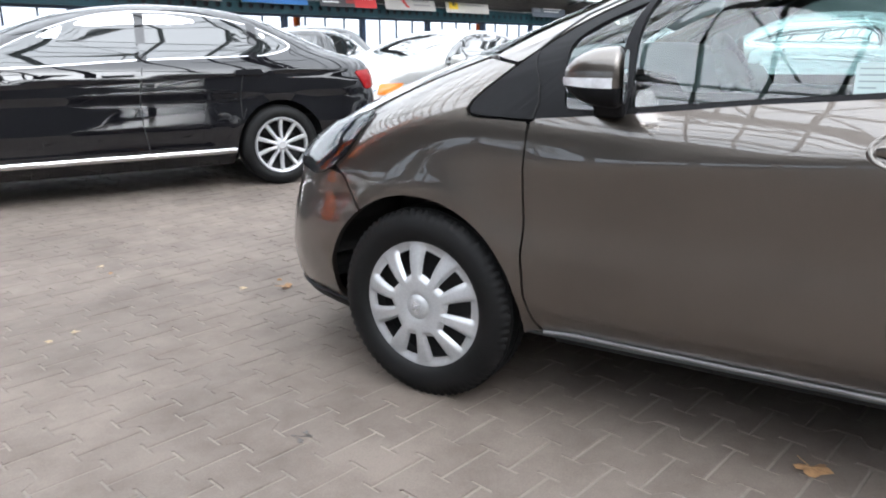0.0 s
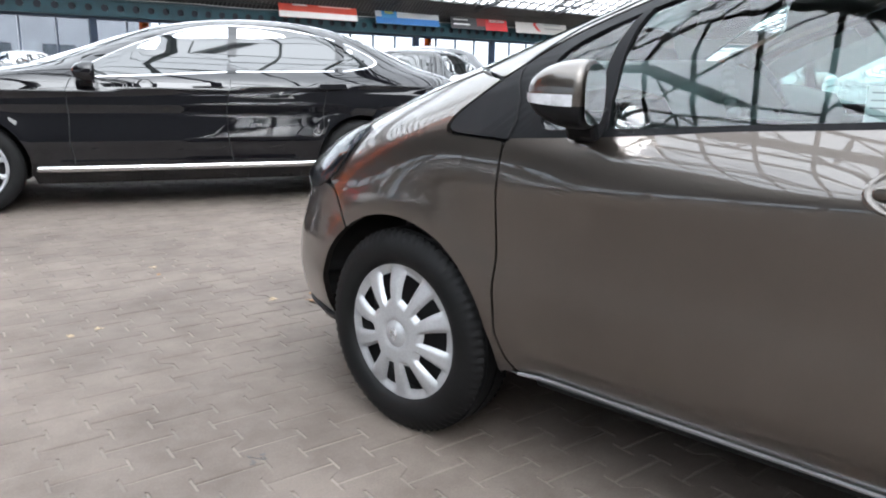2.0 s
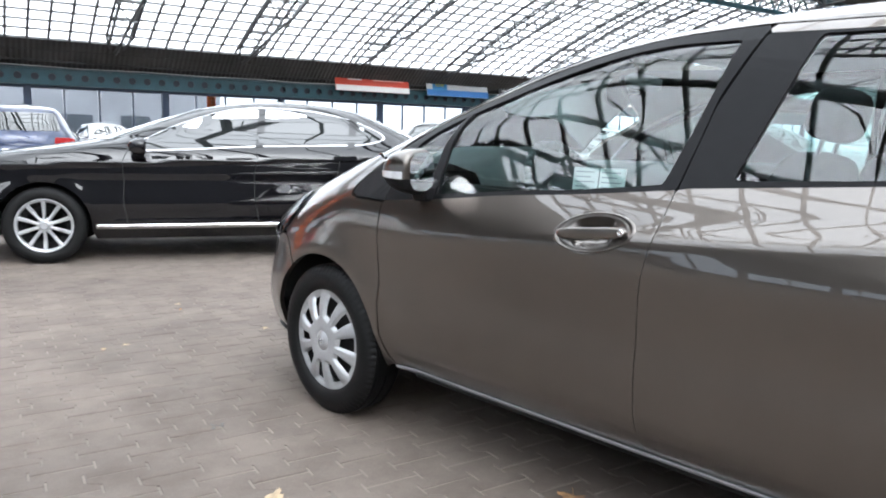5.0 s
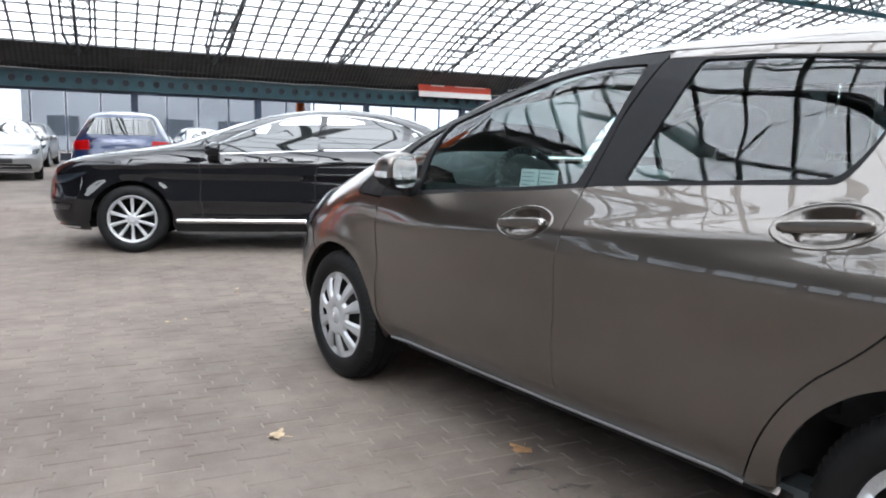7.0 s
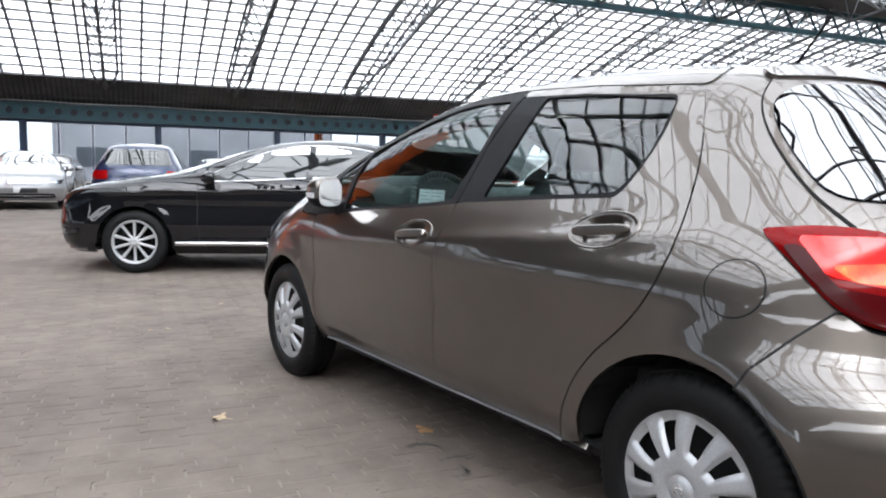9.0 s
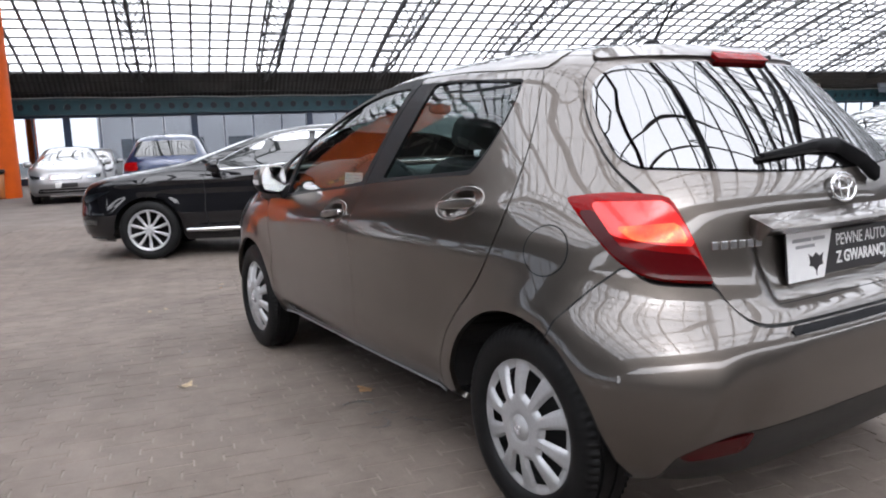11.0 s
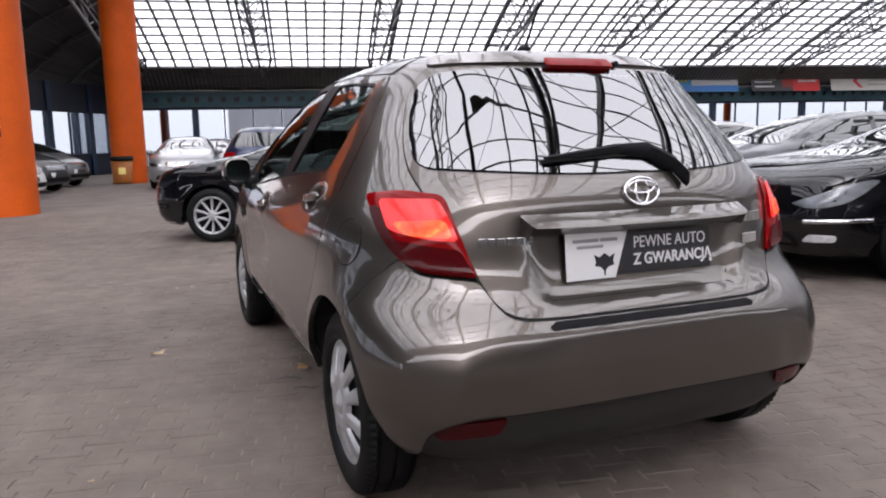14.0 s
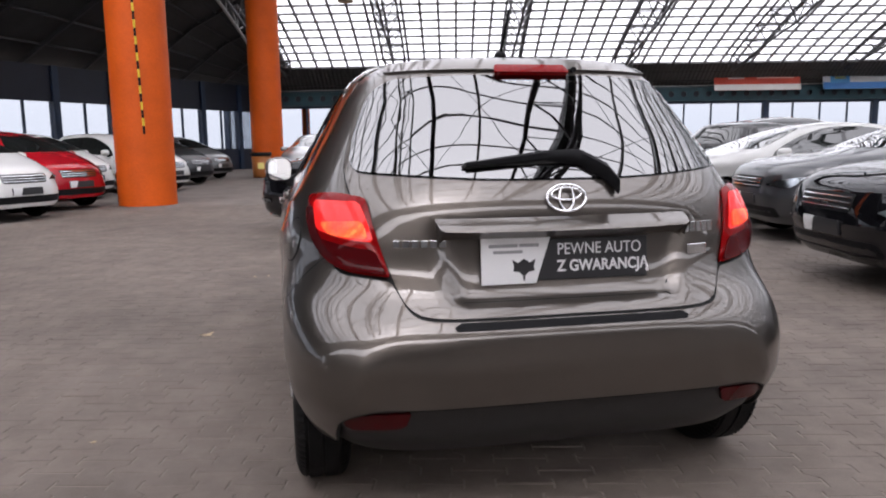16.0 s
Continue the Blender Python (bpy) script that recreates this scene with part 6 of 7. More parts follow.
other_car("saloon_car", "sedan", (0.06, 22.6), 172, M["silver_paint"], "silver saloon seen from its front", wb=2.7, fo=0.95, ro=1.05, w=0.905, h=1.48, wheel=(0.32, 0.22, (10, 0.0)), rear=False)
other_car("hatchback_car", "hatch", (7.4, 10.6), -70, M["black_paint"], "black hatchback with red tail lamps", wb=2.6, fo=0.9, ro=0.7, w=0.88, h=1.5, front=False)
other_car("crossover_car", "hatch", (10.5, 12.0), 80, M["dark_grey_paint"], "dark grey crossover with a roof rail", wb=2.65, fo=0.9, ro=0.75, w=0.9, h=1.62, rear=False)
# the row along the side wall
ROW = [(-4.9, 9.9, "white_paint", "white"), (-4.65, 11.9, "red_paint", "red"), (-5.1, 14.6, "white_paint", "white"), (-3.75, 16.8, "white_paint", "white"), (-3.5, 20.0, "dark_grey_paint", "dark grey"), (-3.2, 23.1, "grey_paint", "grey"), (-6.6, 7.6, "silver_paint", "silver")]
for x, y, c_, word in ROW:
    f = Vector((0.83, -0.56)) * 3.4
    other_car("hatchback_car", "hatch", (x - f.x, y - f.y), -124, M[c_], f"{word} hatchback parked with its nose to the aisle", wb=2.55, fo=0.85, ro=0.65, w=0.87, h=1.5, group="cars along the side wall", rear=False)
# the row along the front wall
for i, (c_, word) in enumerate((("silver_paint", "silver"), ("white_paint", "white"), ("dark_grey_paint", "dark grey"), ("silver_paint", "silver"), ("black_paint", "black"), ("white_paint", "white"), ("grey_paint", "grey"), ("silver_paint", "silver"))):
    u = -1.5 + i * 5.6
    p = HALL @ Vector((u, -5.2, 0))
    other_car("hatchback_car", "hatch", (p.x, p.y), -12 + 180 + (6 if i % 2 else -4), M[c_], f"{word} hatchback parked before the glazed wall", wb=2.55, fo=0.85, ro=0.65, w=0.87, h=1.5, group="cars along the front wall", rear=False, step=0.09)

# ---- inside the hatchback ----
def soft_box(lo, hi, k=0.6, taper=0.0, m=None):
    """A cushion: a box with full, rounded sides."""
    bm = bmesh.new()
    bmesh.ops.create_uvsphere(bm, u_segments=28, v_segments=18, radius=1.0)
    c, h = [(a + b) / 2 for a, b in zip(lo, hi)], [(b - a) / 2 for a, b in zip(lo, hi)]
    for v in bm.verts:
        e = [math.copysign(abs(q) ** k, q) for q in v.co]
        f = 1 - taper * (e[2] + 1) / 2
        v.co = Vector((c[0] + e[0] * h[0] * f, c[1] + e[1] * h[1], c[2] + e[2] * h[2]))
    if m is not None:
        bmesh.ops.transform(bm, matrix=m, verts=bm.verts)
    return bm


def seat(x, y, rest_z=1.20):
    part("seat_cushion", soft_box((x - 0.25, y - 0.25, 0.42), (x + 0.25, y + 0.28, 0.60)), M["fabric"], car.root, smooth=70)
    tilt = Matrix.Translation((x, y - 0.24, 0.52)) @ pose(0, 0, 0, 14)
    part("seat_back", soft_box((-0.25, -0.07, -0.05), (0.25, 0.07, 0.585), 0.45, 0.12, tilt), M["fabric"], car.root, smooth=70)
    part("headrest", soft_box((-0.13, -0.055, 0.62), (0.13, 0.055, 0.76), 0.6, 0.15, tilt), M["fabric"], car.root, smooth=70)
    bm = bmesh.new()
    for s in (-0.06, 0.06):
        add_bar(bm, tilt @ Vector((s, 0, 0.55)), tilt @ Vector((s, 0, 0.66)), 0.006, 8)
    part("headrest_post", bm, M["chrome"], car.root)


seat(-0.36, 1.22)
seat(0.36, 1.22)
part("rear_bench", soft_box((-0.62, 0.12, 0.40), (0.62, 0.55, 0.58)), M["fabric"], car.root, smooth=70)
tl = Matrix.Translation((0, 0.12, 0.5)) @ pose(0, 0, 0, 18)
part("rear_backrest", soft_box((-0.60, -0.07, -0.05), (0.60, 0.07, 0.56), 0.45, 0.08, tl), M["fabric"], car.root, smooth=70)
for x in (-0.38, 0.0, 0.38):
    part("rear_headrest", soft_box((x - 0.12, -0.05, 0.54), (x + 0.12, 0.05, 0.68), 0.6, 0.15, tl), M["fabric"], car.root, smooth=70)
dash = [(2.35, 1.0), (2.15, 1.03), (1.92, 1.035), (1.80, 1.01), (1.76, 0.95), (1.80, 0.80), (1.95, 0.60), (2.3, 0.55)]
bm = bmesh.new()
rings = []
for x in np.linspace(-0.70, 0.70, 15):
    hood = 0.055 * math.exp(-(((x + 0.37) / 0.19) ** 4))
    rings.append([bm.verts.new((x, y - (0.06 if (hood > 0.02 and z > 0.9 and y < 2.0) else 0), z + (hood if z > 0.94 and y < 2.2 else 0) - 0.02 * abs(x) ** 2)) for y, z in dash])
for a, b in zip(rings, rings[1:]):
    for k in range(len(dash) - 1):
        bm.faces.new((a[k], a[k + 1], b[k + 1], b[k]))
part("dashboard", bm, M["interior"], car.root, smooth=60)
wm = Matrix.Translation((-0.36, 1.685, 0.93)) @ pose(0, 0, 0, 64)
ring = [wm @ Vector((0.185 * math.cos(a), 0.185 * math.sin(a), 0)) for a in np.linspace(0, 2 * math.pi, 49)[:-1]]
v, f = bars_mesh([(tuple(a), tuple(b)) for a, b in zip(ring, ring[1:] + ring[:1])], 0.016, 10)
sw = mesh_object("steering_wheel", v, f, M["interior"], car.root, smooth=True)
bm = soft_box((-0.075, -0.065, -0.03), (0.075, 0.06, 0.02), 0.7, 0.0, wm)
for a in (math.radians(175), math.radians(5), math.radians(270)):
    add_bar(bm, wm @ Vector((0.05 * math.cos(a), 0.05 * math.sin(a), 0)), wm @ Vector((0.18 * math.cos(a), 0.18 * math.sin(a), 0)), 0.017, 8)
part("steering_wheel_hub", bm, M["interior"], sw, smooth=60)
part("steering_column", add_bar(bmesh.new(), wm @ Vector((0, 0, -0.02)), wm @ Vector((0, 0, -0.30)), 0.045, 14), M["interior"], car.root, smooth=60)
part("inner_mirror", soft_box((-0.12, 1.60, 1.30), (0.12, 1.63, 1.36)), M["interior"], car.root, smooth=70)
part("headlining", box((-0.50, 0.15, 1.385), (0.50, 1.40, 1.395)), Mat("pale_roof_fabric", (0.46, 0.46, 0.45), 0.9).vary(12, 0.92, 1.08, 500, 0.1).m, car.root, "pale grey fabric roof lining")
part("cabin_floor", box((-0.70, 0.2, 0.24), (0.70, 2.3, 0.28)), M["interior"], car.root)
for sg in (-1, 1):
    part("door_card", box((sg * 0.70 - 0.02, 0.45, 0.3), (sg * 0.70 + 0.02, 2.1, 0.93), 0.015), M["interior"], car.root)
part("parcel_shelf", box((-0.55, -0.38, 0.97), (0.55, -0.02, 0.985), 0.004), M["fabric"], car.root)
sheet_m = pose(-0.705, 1.318, 0.985, 83, 0, -88)
for k in (-1, 1):
    pp = tagged(part("price_card", box((k * 0.0435 - 0.0415, -0.05, -0.001), (k * 0.0435 + 0.0415, 0.05, 0.001), 0, sheet_m), M["paper"]), label="pale printed price card inside the side window", category="card", group="price cards")
    for i in range(5):
        part("print_line", box((k * 0.0435 - 0.034, 0.036 - 0.014 * i, 0.0012), (k * 0.0435 - 0.034 + (0.06, 0.05, 0.064, 0.035, 0.06)[i], 0.039 - 0.014 * i, 0.0016), 0, sheet_m), M["grey_print"], pp)

# ---- details on the tail ----
def rear_y(x, z, lift=0.0):
    """How far back the tailgate lies at a place."""
    p = car.form.skin(car.form.back([(x, z)]))
    return float(p[0, 1]) - lift


FACE = lambda x, z, lift: pose(x, rear_y(x, z, lift), z, 90 - 4)  # lettering that faces back
plate_y = rear_y(0, 0.80) + 0.008
PM = pose(0, plate_y, 0.80, 90 - 5)
pl = part("number_plate", box((-0.262, -0.062, -0.004), (0.262, 0.062, 0.004), 0.003, PM), M["plate_black"], gate, "black showroom plate with white lettering")
bm = bmesh.new()
q = [bm.verts.new(p) for p in ((-0.262, -0.068, 0.0045), (-0.095, -0.068, 0.0045), (-0.048, 0.070, 0.0045), (-0.262, 0.070, 0.0045))]
bm.faces.new(q)
ex = bmesh.ops.extrude_face_region(bm, geom=bm.faces[:])
bmesh.ops.translate(bm, vec=(0, 0, 0.002), verts=[v for v in ex["geom"] if isinstance(v, bmesh.types.BMVert)])
bmesh.ops.transform(bm, matrix=PM, verts=bm.verts)
part("white_field", bm, M["plate_white"], pl)
text_mesh("PEWNE AUTO", 0.049, PM @ Matrix.Translation((-0.028, 0.014, 0.0045)), M["plate_white"], pl, "plate_lettering", 0.86)
text_mesh("Z GWARANCJĄ", 0.047, PM @ Matrix.Translation((-0.028, -0.036, 0.0045)), M["plate_white"], pl, "plate_lettering", 0.88, bold=0.0011)
for x0, y0, x1, y1 in ((-0.238, 0.040, -0.150, 0.050), (-0.145, 0.040, -0.085, 0.050), (-0.225, 0.022, -0.135, 0.031)):
    part("print_bar", box((x0, y0, 0.0066), (x1, y1, 0.0070), 0, PM), M["grey_print"], pl)
bm = bmesh.new()
mark = [(-0.168, 0.004), (-0.150, -0.006), (-0.132, 0.006), (-0.114, -0.006), (-0.096, 0.004), (-0.102, -0.018), (-0.098, -0.030), (-0.118, -0.034), (-0.128, -0.044), (-0.130, -0.060), (-0.134, -0.060), (-0.136, -0.044), (-0.146, -0.034), (-0.166, -0.030), (-0.162, -0.018)]
top_ = bm.faces.new([bm.verts.new(PM @ Vector((x, y, 0.0071))) for x, y in mark])
bmesh.ops.triangulate(bm, faces=[top_])
part("print_mark", bm, M["plate_black"], pl)


def oval(rx, rz, r, m, name, parent):
    v, f, n, k = [], [], 48, 8
    for i in range(n):
        a = 2 * math.pi * i / n
        out = Vector((math.cos(a) / rx, math.sin(a) / rz, 0)).normalized()
        for j in range(k):
            b = 2 * math.pi * j / k
            v.append(m @ (Vector((rx * math.cos(a), rz * math.sin(a), 0)) + out * r * math.cos(b) + Vector((0, 0, 0.6 * r * math.sin(b)))))
    f = [(i * k + j, ((i + 1) % n) * k + j, ((i + 1) % n) * k + (j + 1) % k, i * k + (j + 1) % k) for i in range(n) for j in range(k)]
    return mesh_object(name, v, f, M["chrome"], parent, smooth=True)


EM = pose(0, rear_y(0, 0.982, 0.018), 0.982, 90 - 12)
em = oval(0.060, 0.040, 0.005, EM, "emblem", gate)
oval(0.022, 0.037, 0.004, EM, "emblem_ring", em)
oval(0.046, 0.018, 0.004, EM @ Matrix.Translation((0, 0.012, 0)), "emblem_ring", em)
# maker's and model badges, as plain chrome bars
for i in range(6):
    x = -0.508 + i * 0.0262
    part("badge", box((-0.010, -0.0105, -0.002), (0.010, 0.0105, 0.002), 0.001, pose(x + 0.005, rear_y(x, 0.857, 0.008), 0.857, 90 - 4, 0, -14)), M["chrome"], gate)
for i in range(5):
    x = 0.400 + i * 0.0235
    part("badge", box((-0.0095, -0.016, -0.002), (0.0095, 0.016, 0.002), 0.001, pose(x, rear_y(x, 0.880, 0.008), 0.880, 90 - 4, 0, 14)), M["chrome"], gate)
part("badge_plate", box((-0.038, -0.016, -0.002), (0.038, 0.016, 0.002), 0.002, pose(0.437, rear_y(0.437, 0.812, 0.008), 0.812, 90 - 4, 0, 14)), M["chrome"], gate)
# small white lettering bars under the stop lamp, inside the glass
for i in range(16):
    if i == 5:
        continue
    x = -0.15 + i * 0.0215
    part("window_print", box((-0.0075, -0.006, -0.0005), (0.0075, 0.006, 0.0005), 0, pose(x, rear_y(x, 1.345, 0.016), 1.345, 90 - 50)), M["plate_white"], gate)
# wiper
wip = [(-0.29, 1.082), (-0.05, 1.105), (0.06, 1.10), (0.135, 1.055), (0.162, 1.015)]
pts = []
for a, b in zip(wip, wip[1:]):
    for k in range(5):
        x, z = a[0] + (b[0] - a[0]) * k / 5, a[1] + (b[1] - a[1]) * k / 5
        pts.append((x, rear_y(x, z, 0.034), z))
pts.append((0.162, rear_y(0.162, 1.015, 0.034), 1.015))
bm = bmesh.new()
n_p = len(pts)
rings = []
for i, p in enumerate(pts):
    q = i / (n_p - 1)
    hz, hy = 0.008 + 0.019 * min(1, 1.7 * q), 0.008 + 0.009 * q
    rings.append([bm.verts.new((p[0], p[1] + dy * hy, p[2] + dz * hz)) for dy, dz in ((-1, -0.6), (-1, 0.6), (-0.2, 1), (1, 0.6), (1, -0.6), (-0.2, -1))])
for a, b in zip(rings, rings[1:]):
    for k in range(6):
        bm.faces.new((a[k], a[(k + 1) % 6], b[(k + 1) % 6], b[k]))
bm.faces.new(rings[0])
bm.faces.new(rings[-1][::-1])
wipo = part("rear_wiper", bm, M["trim"], gate, smooth=50)
bl = [(x, rear_y(x, z, 0.02), z) for x, z in ((-0.30, 1.075), (-0.15, 1.085), (0.0, 1.09), (0.09, 1.083))]
v, f = bars_mesh(list(zip(bl, bl[1:])), 0.007, 6)
mesh_object("wiper_blade", v, f, M["rubber_seal"], wipo)
part("washer_jet", add_bar(bmesh.new(), (0.155, -0.115, 1.388), (0.155, -0.135, 1.388), 0.009, 14), M["trim"], gate)
# aerial
bm = bmesh.new()
bmesh.ops.create_uvsphere(bm, u_segments=20, v_segments=10, radius=1.0)
for v in bm.verts:
    v.co = Vector((v.co.x * 0.022, 0.235 + v.co.y * 0.042, 1.470 + max(v.co.z, -0.5) * 0.022))
ae = part("aerial_base", bm, M["trim"], car.root, smooth=60)
part("aerial_rod", add_bar(bmesh.new(), (0, 0.225, 1.478), (0.0, 0.115, 1.622), 0.0055, 8, 0.004), M["trim"], ae)
# exhaust shade: the dark floor pan under the tail
part("floor_pan", box((-0.60, -0.22, 0.19), (0.60, 3.0, 0.33), 0.01), M["liner"], car.root)

for sg in (-1, 1):
    part("inner_sill", box((sg * 0.635 - 0.055, 0.41, 0.22), (sg * 0.635 + 0.055, 2.10, 0.31), 0.01), M["liner"], car.root)

# glow of the tail lamps, put in as emissive patches over the red lens
M["lamp_glow"] = Mat("emissive_lamp_core", (0.7, 0.05, 0.02), 0.25, 0.0, **{"Emission Color": (1.0, 0.16, 0.03, 1), "Emission Strength": 0.42, "Coat Weight": 0.3})
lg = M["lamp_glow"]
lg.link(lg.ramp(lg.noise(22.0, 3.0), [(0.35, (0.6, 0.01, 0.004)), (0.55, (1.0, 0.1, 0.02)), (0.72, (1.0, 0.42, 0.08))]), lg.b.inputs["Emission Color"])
M["lamp_red_glow"] = Mat("emissive_red_lens", (0.5, 0.01, 0.01), 0.15, 0.0, **{"Emission Color": (1.0, 0.02, 0.015, 1), "Emission Strength": 0.20, "Coat Weight": 0.3, "Coat Roughness": 0.03})
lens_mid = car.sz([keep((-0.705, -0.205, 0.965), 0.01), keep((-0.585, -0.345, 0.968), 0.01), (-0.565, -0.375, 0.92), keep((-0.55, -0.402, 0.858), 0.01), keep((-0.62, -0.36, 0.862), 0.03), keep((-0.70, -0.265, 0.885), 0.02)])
car.panel("lamp_lit_lens", lens_mid, M["lamp_red_glow"].m, both=True, lift=0.0265, gap=0.0, depth=0.004, step=0.03)
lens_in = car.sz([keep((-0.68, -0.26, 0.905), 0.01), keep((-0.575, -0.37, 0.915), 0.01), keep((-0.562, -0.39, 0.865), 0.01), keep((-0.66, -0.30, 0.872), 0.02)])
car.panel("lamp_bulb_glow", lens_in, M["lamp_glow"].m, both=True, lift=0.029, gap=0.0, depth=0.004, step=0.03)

dark_in = car.sz([keep((-0.732, -0.185, 0.945), 0.01), keep((-0.708, -0.225, 0.948), 0.01), keep((-0.695, -0.275, 0.88), 0.01), keep((-0.64, -0.352, 0.79), 0.02), keep((-0.70, -0.292, 0.826), 0.01), (-0.726, -0.232, 0.89)])
car.panel("lamp_dark_insert", dark_in, M["deep_red"], both=True, lift=0.0275, gap=0.002, depth=0.004, step=0.03)

# ---- loose things on the ground ----
M["leaf"] = Mat("dry_leaf", (0.2808, 0.156, 0.0702), 0.8).vary(30, 0.6, 1.3, 300, 0.2).m
M["pale_leaf"] = Mat("pale_dry_leaf", (0.429, 0.3276, 0.2106), 0.8).vary(30, 0.6, 1.2, 300, 0.2).m
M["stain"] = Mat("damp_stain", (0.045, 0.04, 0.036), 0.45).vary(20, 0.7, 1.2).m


def leaf(x, y, size, turn, mat, seed):
    """A curled dry leaf with lobes and a stalk."""
    rng = random.Random(seed)
    bm = bmesh.new()
    c = bm.verts.new((0, 0, 0.012))
    n = 22
    ring = []
    for i in range(n):
        a = 2 * math.pi * i / n
        lobe = 0.55 + 0.45 * abs(math.cos(2.5 * a)) + rng.uniform(-0.08, 0.08)
        r = size * lobe * (0.75 if math.sin(a) < -0.8 else 1)
        curl = 0.004 + 0.55 * size * (abs(math.cos(a)) ** 3) * rng.uniform(0.3, 0.6)
        ring.append(bm.verts.new((r * math.cos(a), r * 0.72 * math.sin(a), curl)))
    for i in range(n):
        bm.faces.new((c, ring[i], ring[(i + 1) % n]))
    ex = bmesh.ops.extrude_face_region(bm, geom=bm.faces[:])
    bmesh.ops.translate(bm, vec=(0, 0, -0.0008), verts=[v for v in ex["geom"] if isinstance(v, bmesh.types.BMVert)])
    add_bar(bm, (0, -size * 0.3, 0.006), (size * 0.2, -size * 1.3, 0.004), 0.0012, 5)
    o = part("dry_leaf", bm, mat)
    o.matrix_world = pose(x, y, 0.0, 0, 0, turn)
    return tagged(o, label="curled brown dry leaf lying on the pavers", category="leaf", group="dry leaves")


for i, (x, y, s, c_) in enumerate(((-1.36, 1.99, 0.036, "pale_leaf"), (-0.665, 1.38, 0.04, "leaf"), (-0.21, 3.65, 0.03, "leaf"), (-0.33, 3.80, 0.018, "pale_leaf"), (-0.15, 3.75, 0.012, "leaf"), (-1.07, 3.96, 0.013, "pale_leaf"), (-1.18, 3.95, 0.012, "pale_leaf"), (-0.45, 4.7, 0.014, "pale_leaf"), (-0.5, 4.55, 0.01, "leaf"), (2.1, 3.2, 0.02, "pale_leaf"), (2.4, 2.2, 0.018, "pale_leaf"), (-2.3, 1.2, 0.012, "leaf"), (-1.6, 0.4, 0.01, "pale_leaf"))):
    leaf(x, y, s * 1.3, 40 + 77 * i, M[c_], i)


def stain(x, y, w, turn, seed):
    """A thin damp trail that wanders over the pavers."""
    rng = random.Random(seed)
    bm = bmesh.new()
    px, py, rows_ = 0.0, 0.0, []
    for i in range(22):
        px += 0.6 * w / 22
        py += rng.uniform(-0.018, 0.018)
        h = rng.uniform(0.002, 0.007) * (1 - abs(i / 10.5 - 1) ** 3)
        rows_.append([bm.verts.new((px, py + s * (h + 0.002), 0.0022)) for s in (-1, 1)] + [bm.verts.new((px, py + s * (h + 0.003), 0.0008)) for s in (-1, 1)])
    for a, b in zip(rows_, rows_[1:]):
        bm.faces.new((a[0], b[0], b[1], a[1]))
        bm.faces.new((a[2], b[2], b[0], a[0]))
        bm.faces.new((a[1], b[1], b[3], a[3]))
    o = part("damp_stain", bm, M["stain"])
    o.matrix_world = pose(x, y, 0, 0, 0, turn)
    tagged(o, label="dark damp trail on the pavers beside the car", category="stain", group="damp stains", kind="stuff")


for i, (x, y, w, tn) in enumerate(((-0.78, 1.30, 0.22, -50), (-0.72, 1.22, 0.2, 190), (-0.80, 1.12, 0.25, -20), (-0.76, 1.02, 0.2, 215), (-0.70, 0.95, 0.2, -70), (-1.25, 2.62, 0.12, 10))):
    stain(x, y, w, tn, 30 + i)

# litter bin by the column
bin_ = empty("litter_bin", pose(-2.02, 23.9, 0) @ Matrix.Scale(1.08, 4), label="small orange litter bin with a dark rim beside the column", category="bin")
v, f = lathe([(0.0, 0.02), (0.25, 0.02), (0.27, 0.06), (0.31, 0.72), (0.29, 0.72), (0.25, 0.1), (0.0, 0.1)], 20)
mesh_object("tub", [(b, c2, a) for a, b, c2 in v], f, Mat("orange_bin", (0.36, 0.115, 0.022), 0.5).vary(4).m, bin_, smooth=True)
v, f = lathe([(0.29, 0.70), (0.335, 0.71), (0.34, 0.82), (0.30, 0.83), (0.29, 0.70)], 20)
mesh_object("rim", [(b, c2, a) for a, b, c2 in v], f, M["trim"], bin_, smooth=True)
part("bin_label", box((-0.1, -0.315, 0.3), (0.1, -0.292, 0.5), 0.004), Mat("bin_label", (0.75, 0.65, 0.2), 0.5).m, bin_)

# pale beige object hanging under the glass roof, given a made-up flared shape
hs = empty("hanging_beige_object", pose(1.2, 25.7, 6.35), label="pale beige flared object hanging under the glass roof", category="lamp")
v, f = lathe([(0.05, 0.55), (0.16, 0.5), (0.30, 0.0), (0.28, 0.0), (0.14, 0.48)], 20)
mesh_object("shade", [(b, c2, a) for a, b, c2 in v], f, Mat("beige_surface", (0.5, 0.42, 0.3), 0.6).vary(4).m, hs, smooth=True)
mesh_object("rod", *bars_mesh([((0, 0, 0.5), (0, 0, 1.6))], 0.015, 6), M["steel"], hs)

# striped chain hanging on the near column
ch = empty("barrier_chain", label="black and yellow barrier chain hanging on the column", category="chain")
yel = Mat("yellow_plastic", (0.7, 0.5, 0.03), 0.5).m
ang = math.atan2(-2.57 - 12.85, -0.78 + 3.72) - 0.0
for i in range(52):
    z = 1.38 + 0.075 * i
    a = ang + 0.02 - 0.16 * (i / 52)
    cx, cy = -3.72 + 0.565 * math.cos(a), 12.85 + 0.565 * math.sin(a)
    v, f = bars_mesh([((cx, cy, z), (cx, cy, z + 0.07))], 0.022, 6)
    mesh_object("link", v, f, yel if (i // 2) % 2 else M["trim"], ch)

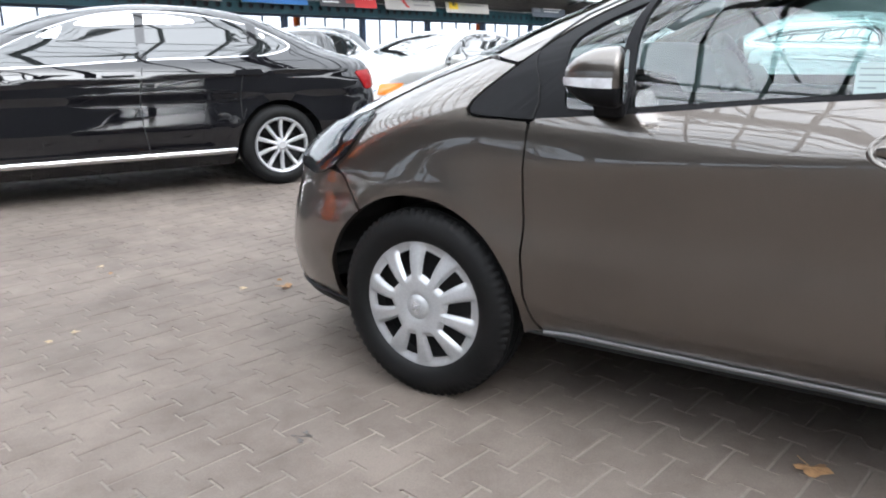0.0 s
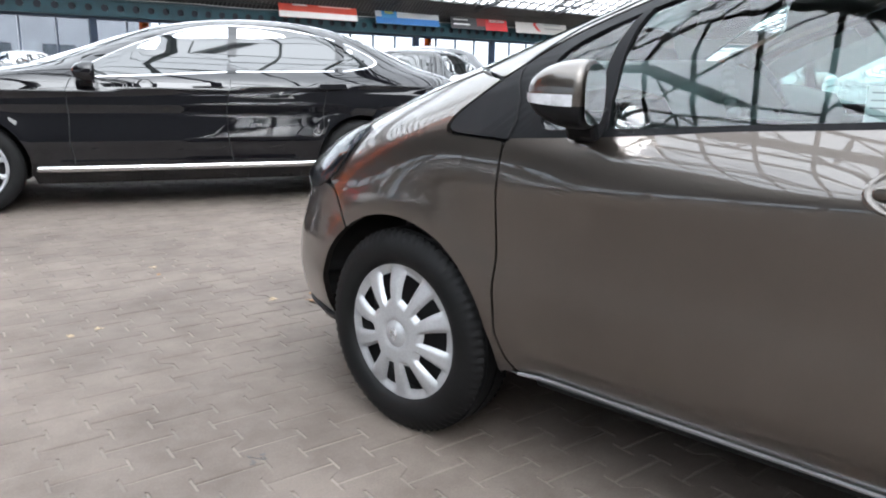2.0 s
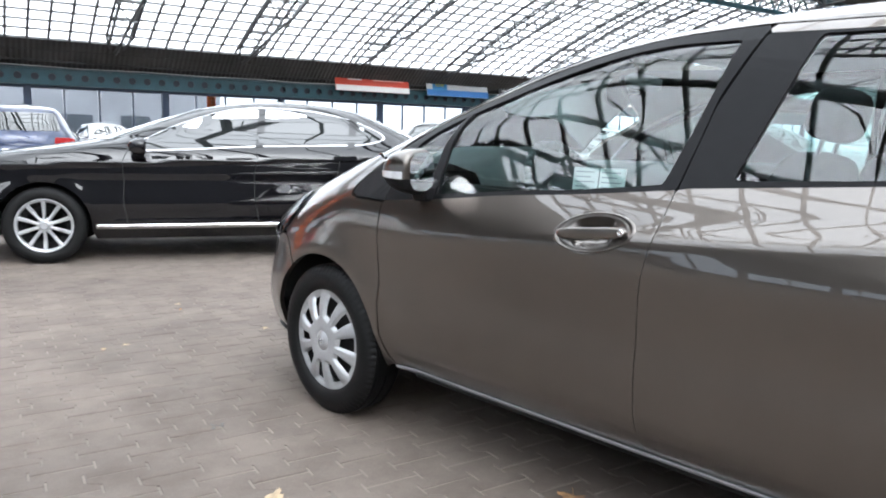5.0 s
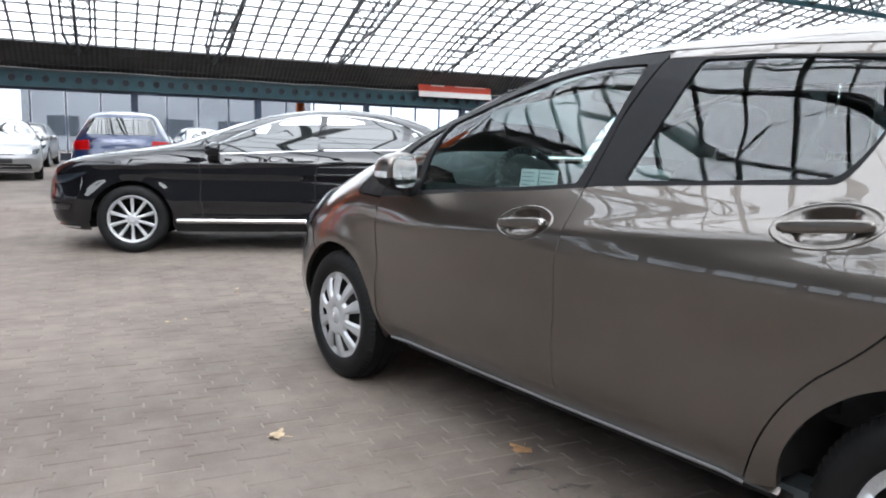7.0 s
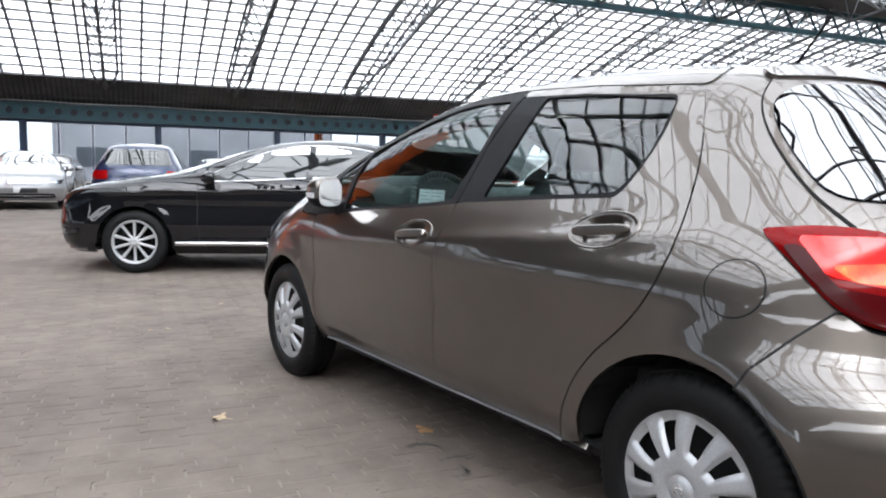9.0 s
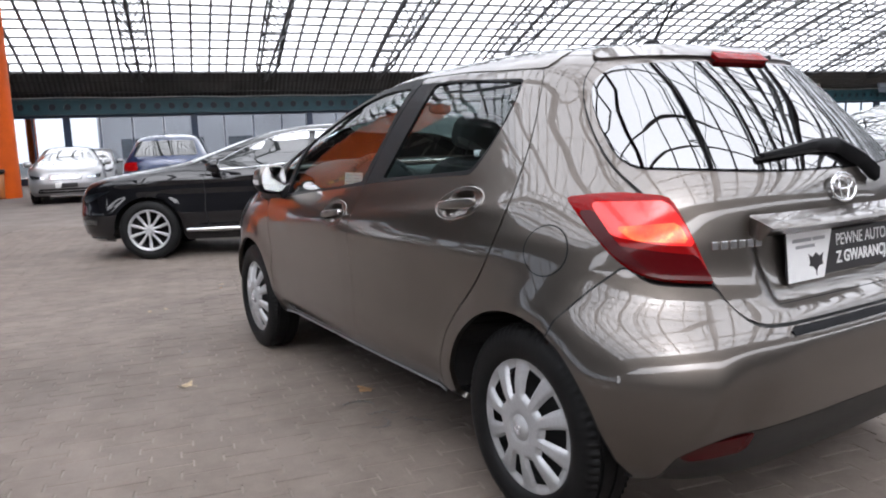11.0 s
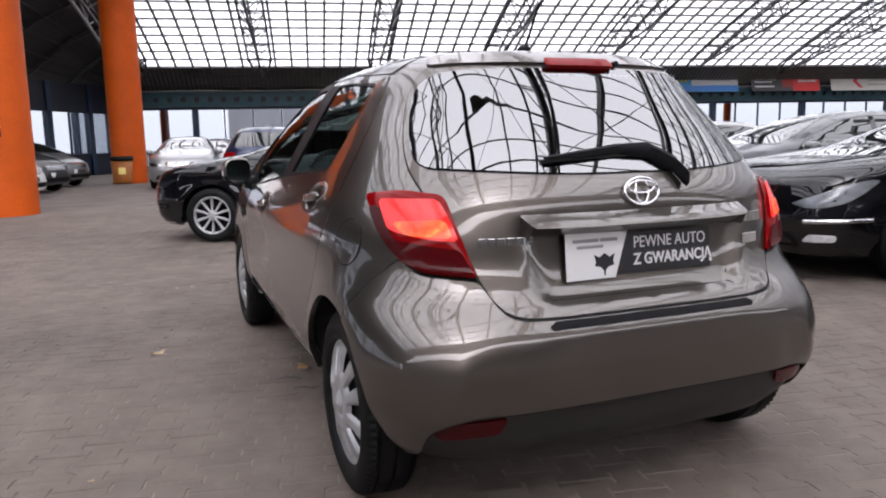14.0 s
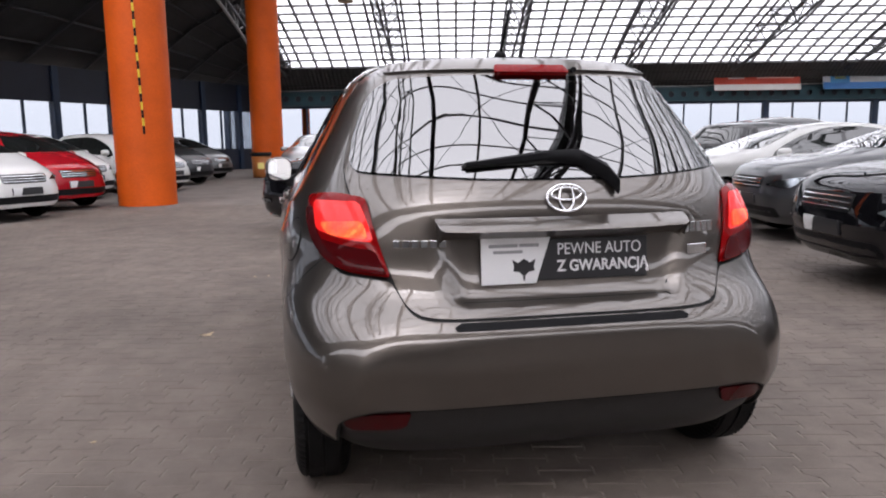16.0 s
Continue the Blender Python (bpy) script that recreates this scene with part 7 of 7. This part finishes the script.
# ---- pavers ----
M["paver"] = Mat("concrete_paver", (0.1666, 0.1386, 0.1218), 0.85)
pv = M["paver"]
big = pv.ramp(pv.noise(0.55, 5.0, 0.65, "Position"), [(0.30, (0.090, 0.072, 0.060)), (0.5, (0.139, 0.113, 0.095)), (0.75, (0.168, 0.137, 0.115))])
dirt = pv.ramp(pv.noise(3.5, 6.0, 0.7, "Position"), [(0.35, (0.72, 0.70, 0.68)), (0.6, (1.0, 1.0, 1.0))])
grain = pv.ramp(pv.noise(180.0, 3.0, 0.6, "Position"), [(0.3, (0.85, 0.85, 0.85)), (0.7, (1.08, 1.08, 1.08))])
rnd = pv.node("ShaderNodeNewGeometry").outputs["Random Per Island"]
obr = pv.node("ShaderNodeObjectInfo").outputs["Random"]
add = pv.node("ShaderNodeMath")
add.operation = "ADD"
pv.link(rnd, add.inputs[0])
pv.link(obr, add.inputs[1])
fr = pv.node("ShaderNodeMath")
fr.operation = "FRACT"
pv.link(add.outputs[0], fr.inputs[0])
each = pv.ramp(fr.outputs[0], [(0.0, (0.95, 0.95, 0.95)), (1.0, (1.05, 1.045, 1.04))])
pv.link(pv.mixed(pv.mixed(pv.mixed(big, dirt, 1.0, "MULTIPLY"), grain, 1.0, "MULTIPLY"), each, 1.0, "MULTIPLY"), pv.b.inputs["Base Color"])
bmpn = pv.node("ShaderNodeBump", Strength=0.25, Distance=0.004)
pv.link(pv.noise(140.0, 4.0, 0.6, "Position"), bmpn.inputs["Height"])
pv.link(bmpn.outputs[0], pv.b.inputs["Normal"])
PL, PW, AMP = 0.20, 0.152, 0.022


def paver_outline():
    """One interlocking block, long side along y: wide ends and a narrow waist."""
    g = 0.0035
    h, w = PL / 2 - g, PW / 2 - g
    right = [(w + AMP, -h), (w + AMP, -h * 0.62), (w - AMP, -h * 0.34), (w - AMP, h * 0.34), (w + AMP, h * 0.62), (w + AMP, h)]
    return right + [(-x, y) for x, y in right[::-1]]


OUT = paver_outline()


def paver_mesh(x, y, tilt, verts, faces, lift=0.0):
    k, n = len(verts), len(OUT)
    for s, z in ((1.0, -0.03), (1.0, -0.0022), (0.965, 0.0)):
        verts += [(x + px * s, y + py * s, z + lift + tilt[0] * px + tilt[1] * py) for px, py in OUT]
    for r in (0, 1):
        faces += [(k + r * n + i, k + r * n + (i + 1) % n, k + (r + 1) * n + (i + 1) % n, k + (r + 1) * n + i) for i in range(n)]
    faces.append(tuple(k + 2 * n + i for i in range(n)))


GROUND = pose(0, 0, 0, 0, 0, -12)
inv = GROUND.inverted()
rng = random.Random(4)
one = []
for variant in range(4):
    v, f = [], []
    paver_mesh(0, 0, (rng.uniform(-0.007, 0.007), rng.uniform(-0.007, 0.007)), v, f)
    me = bpy.data.meshes.new("paver")
    me.from_pydata(v, [], f)
    me.materials.append(pv.m)
    one.append(me)
vs, fs, n_near = [], [], 0
for i in range(-48, 60):
    for j in range(-22, 82):
        x, y = i * PW, j * PL + (PL / 2 if i % 2 else 0)
        p = GROUND @ Vector((x, y, 0))
        if not (-5.0 < p.x < 4.2 and -2.2 < p.y < 12.0):
            continue
        if -1.95 < p.x < -0.85 and 0.9 < p.y < 3.2 and n_near < 300:
            o = new("paver", one[rng.randrange(4)])
            o.parent = floor
            o.matrix_world = Matrix.Translation((p.x, p.y, rng.uniform(-0.001, 0.001))) @ pose(0, 0, 0, 0, 0, -12)
            n_near += 1
        else:
            paver_mesh(x, y, (rng.uniform(-0.007, 0.007), rng.uniform(-0.007, 0.007)), vs, fs, rng.uniform(-0.0007, 0.0007))
joints = mesh_object("joint_sand", [(-4.9, -2.1, -0.0030), (4.1, -2.1, -0.0030), (4.1, 11.9, -0.0030), (-4.9, 11.9, -0.0030)], [(0, 1, 2, 3)], Mat("joint_sand", (0.205, 0.172, 0.148), 0.95).vary(1.5, 0.45, 1.15, 60, 0.3, "Position").m, floor, "pale sand in the paver joints")
joints["kind"] = "stuff"
rest = mesh_object("pavers", [tuple(GROUND @ Vector(v)) for v in vs], fs, pv.m, floor)
rest["kind"] = "stuff"
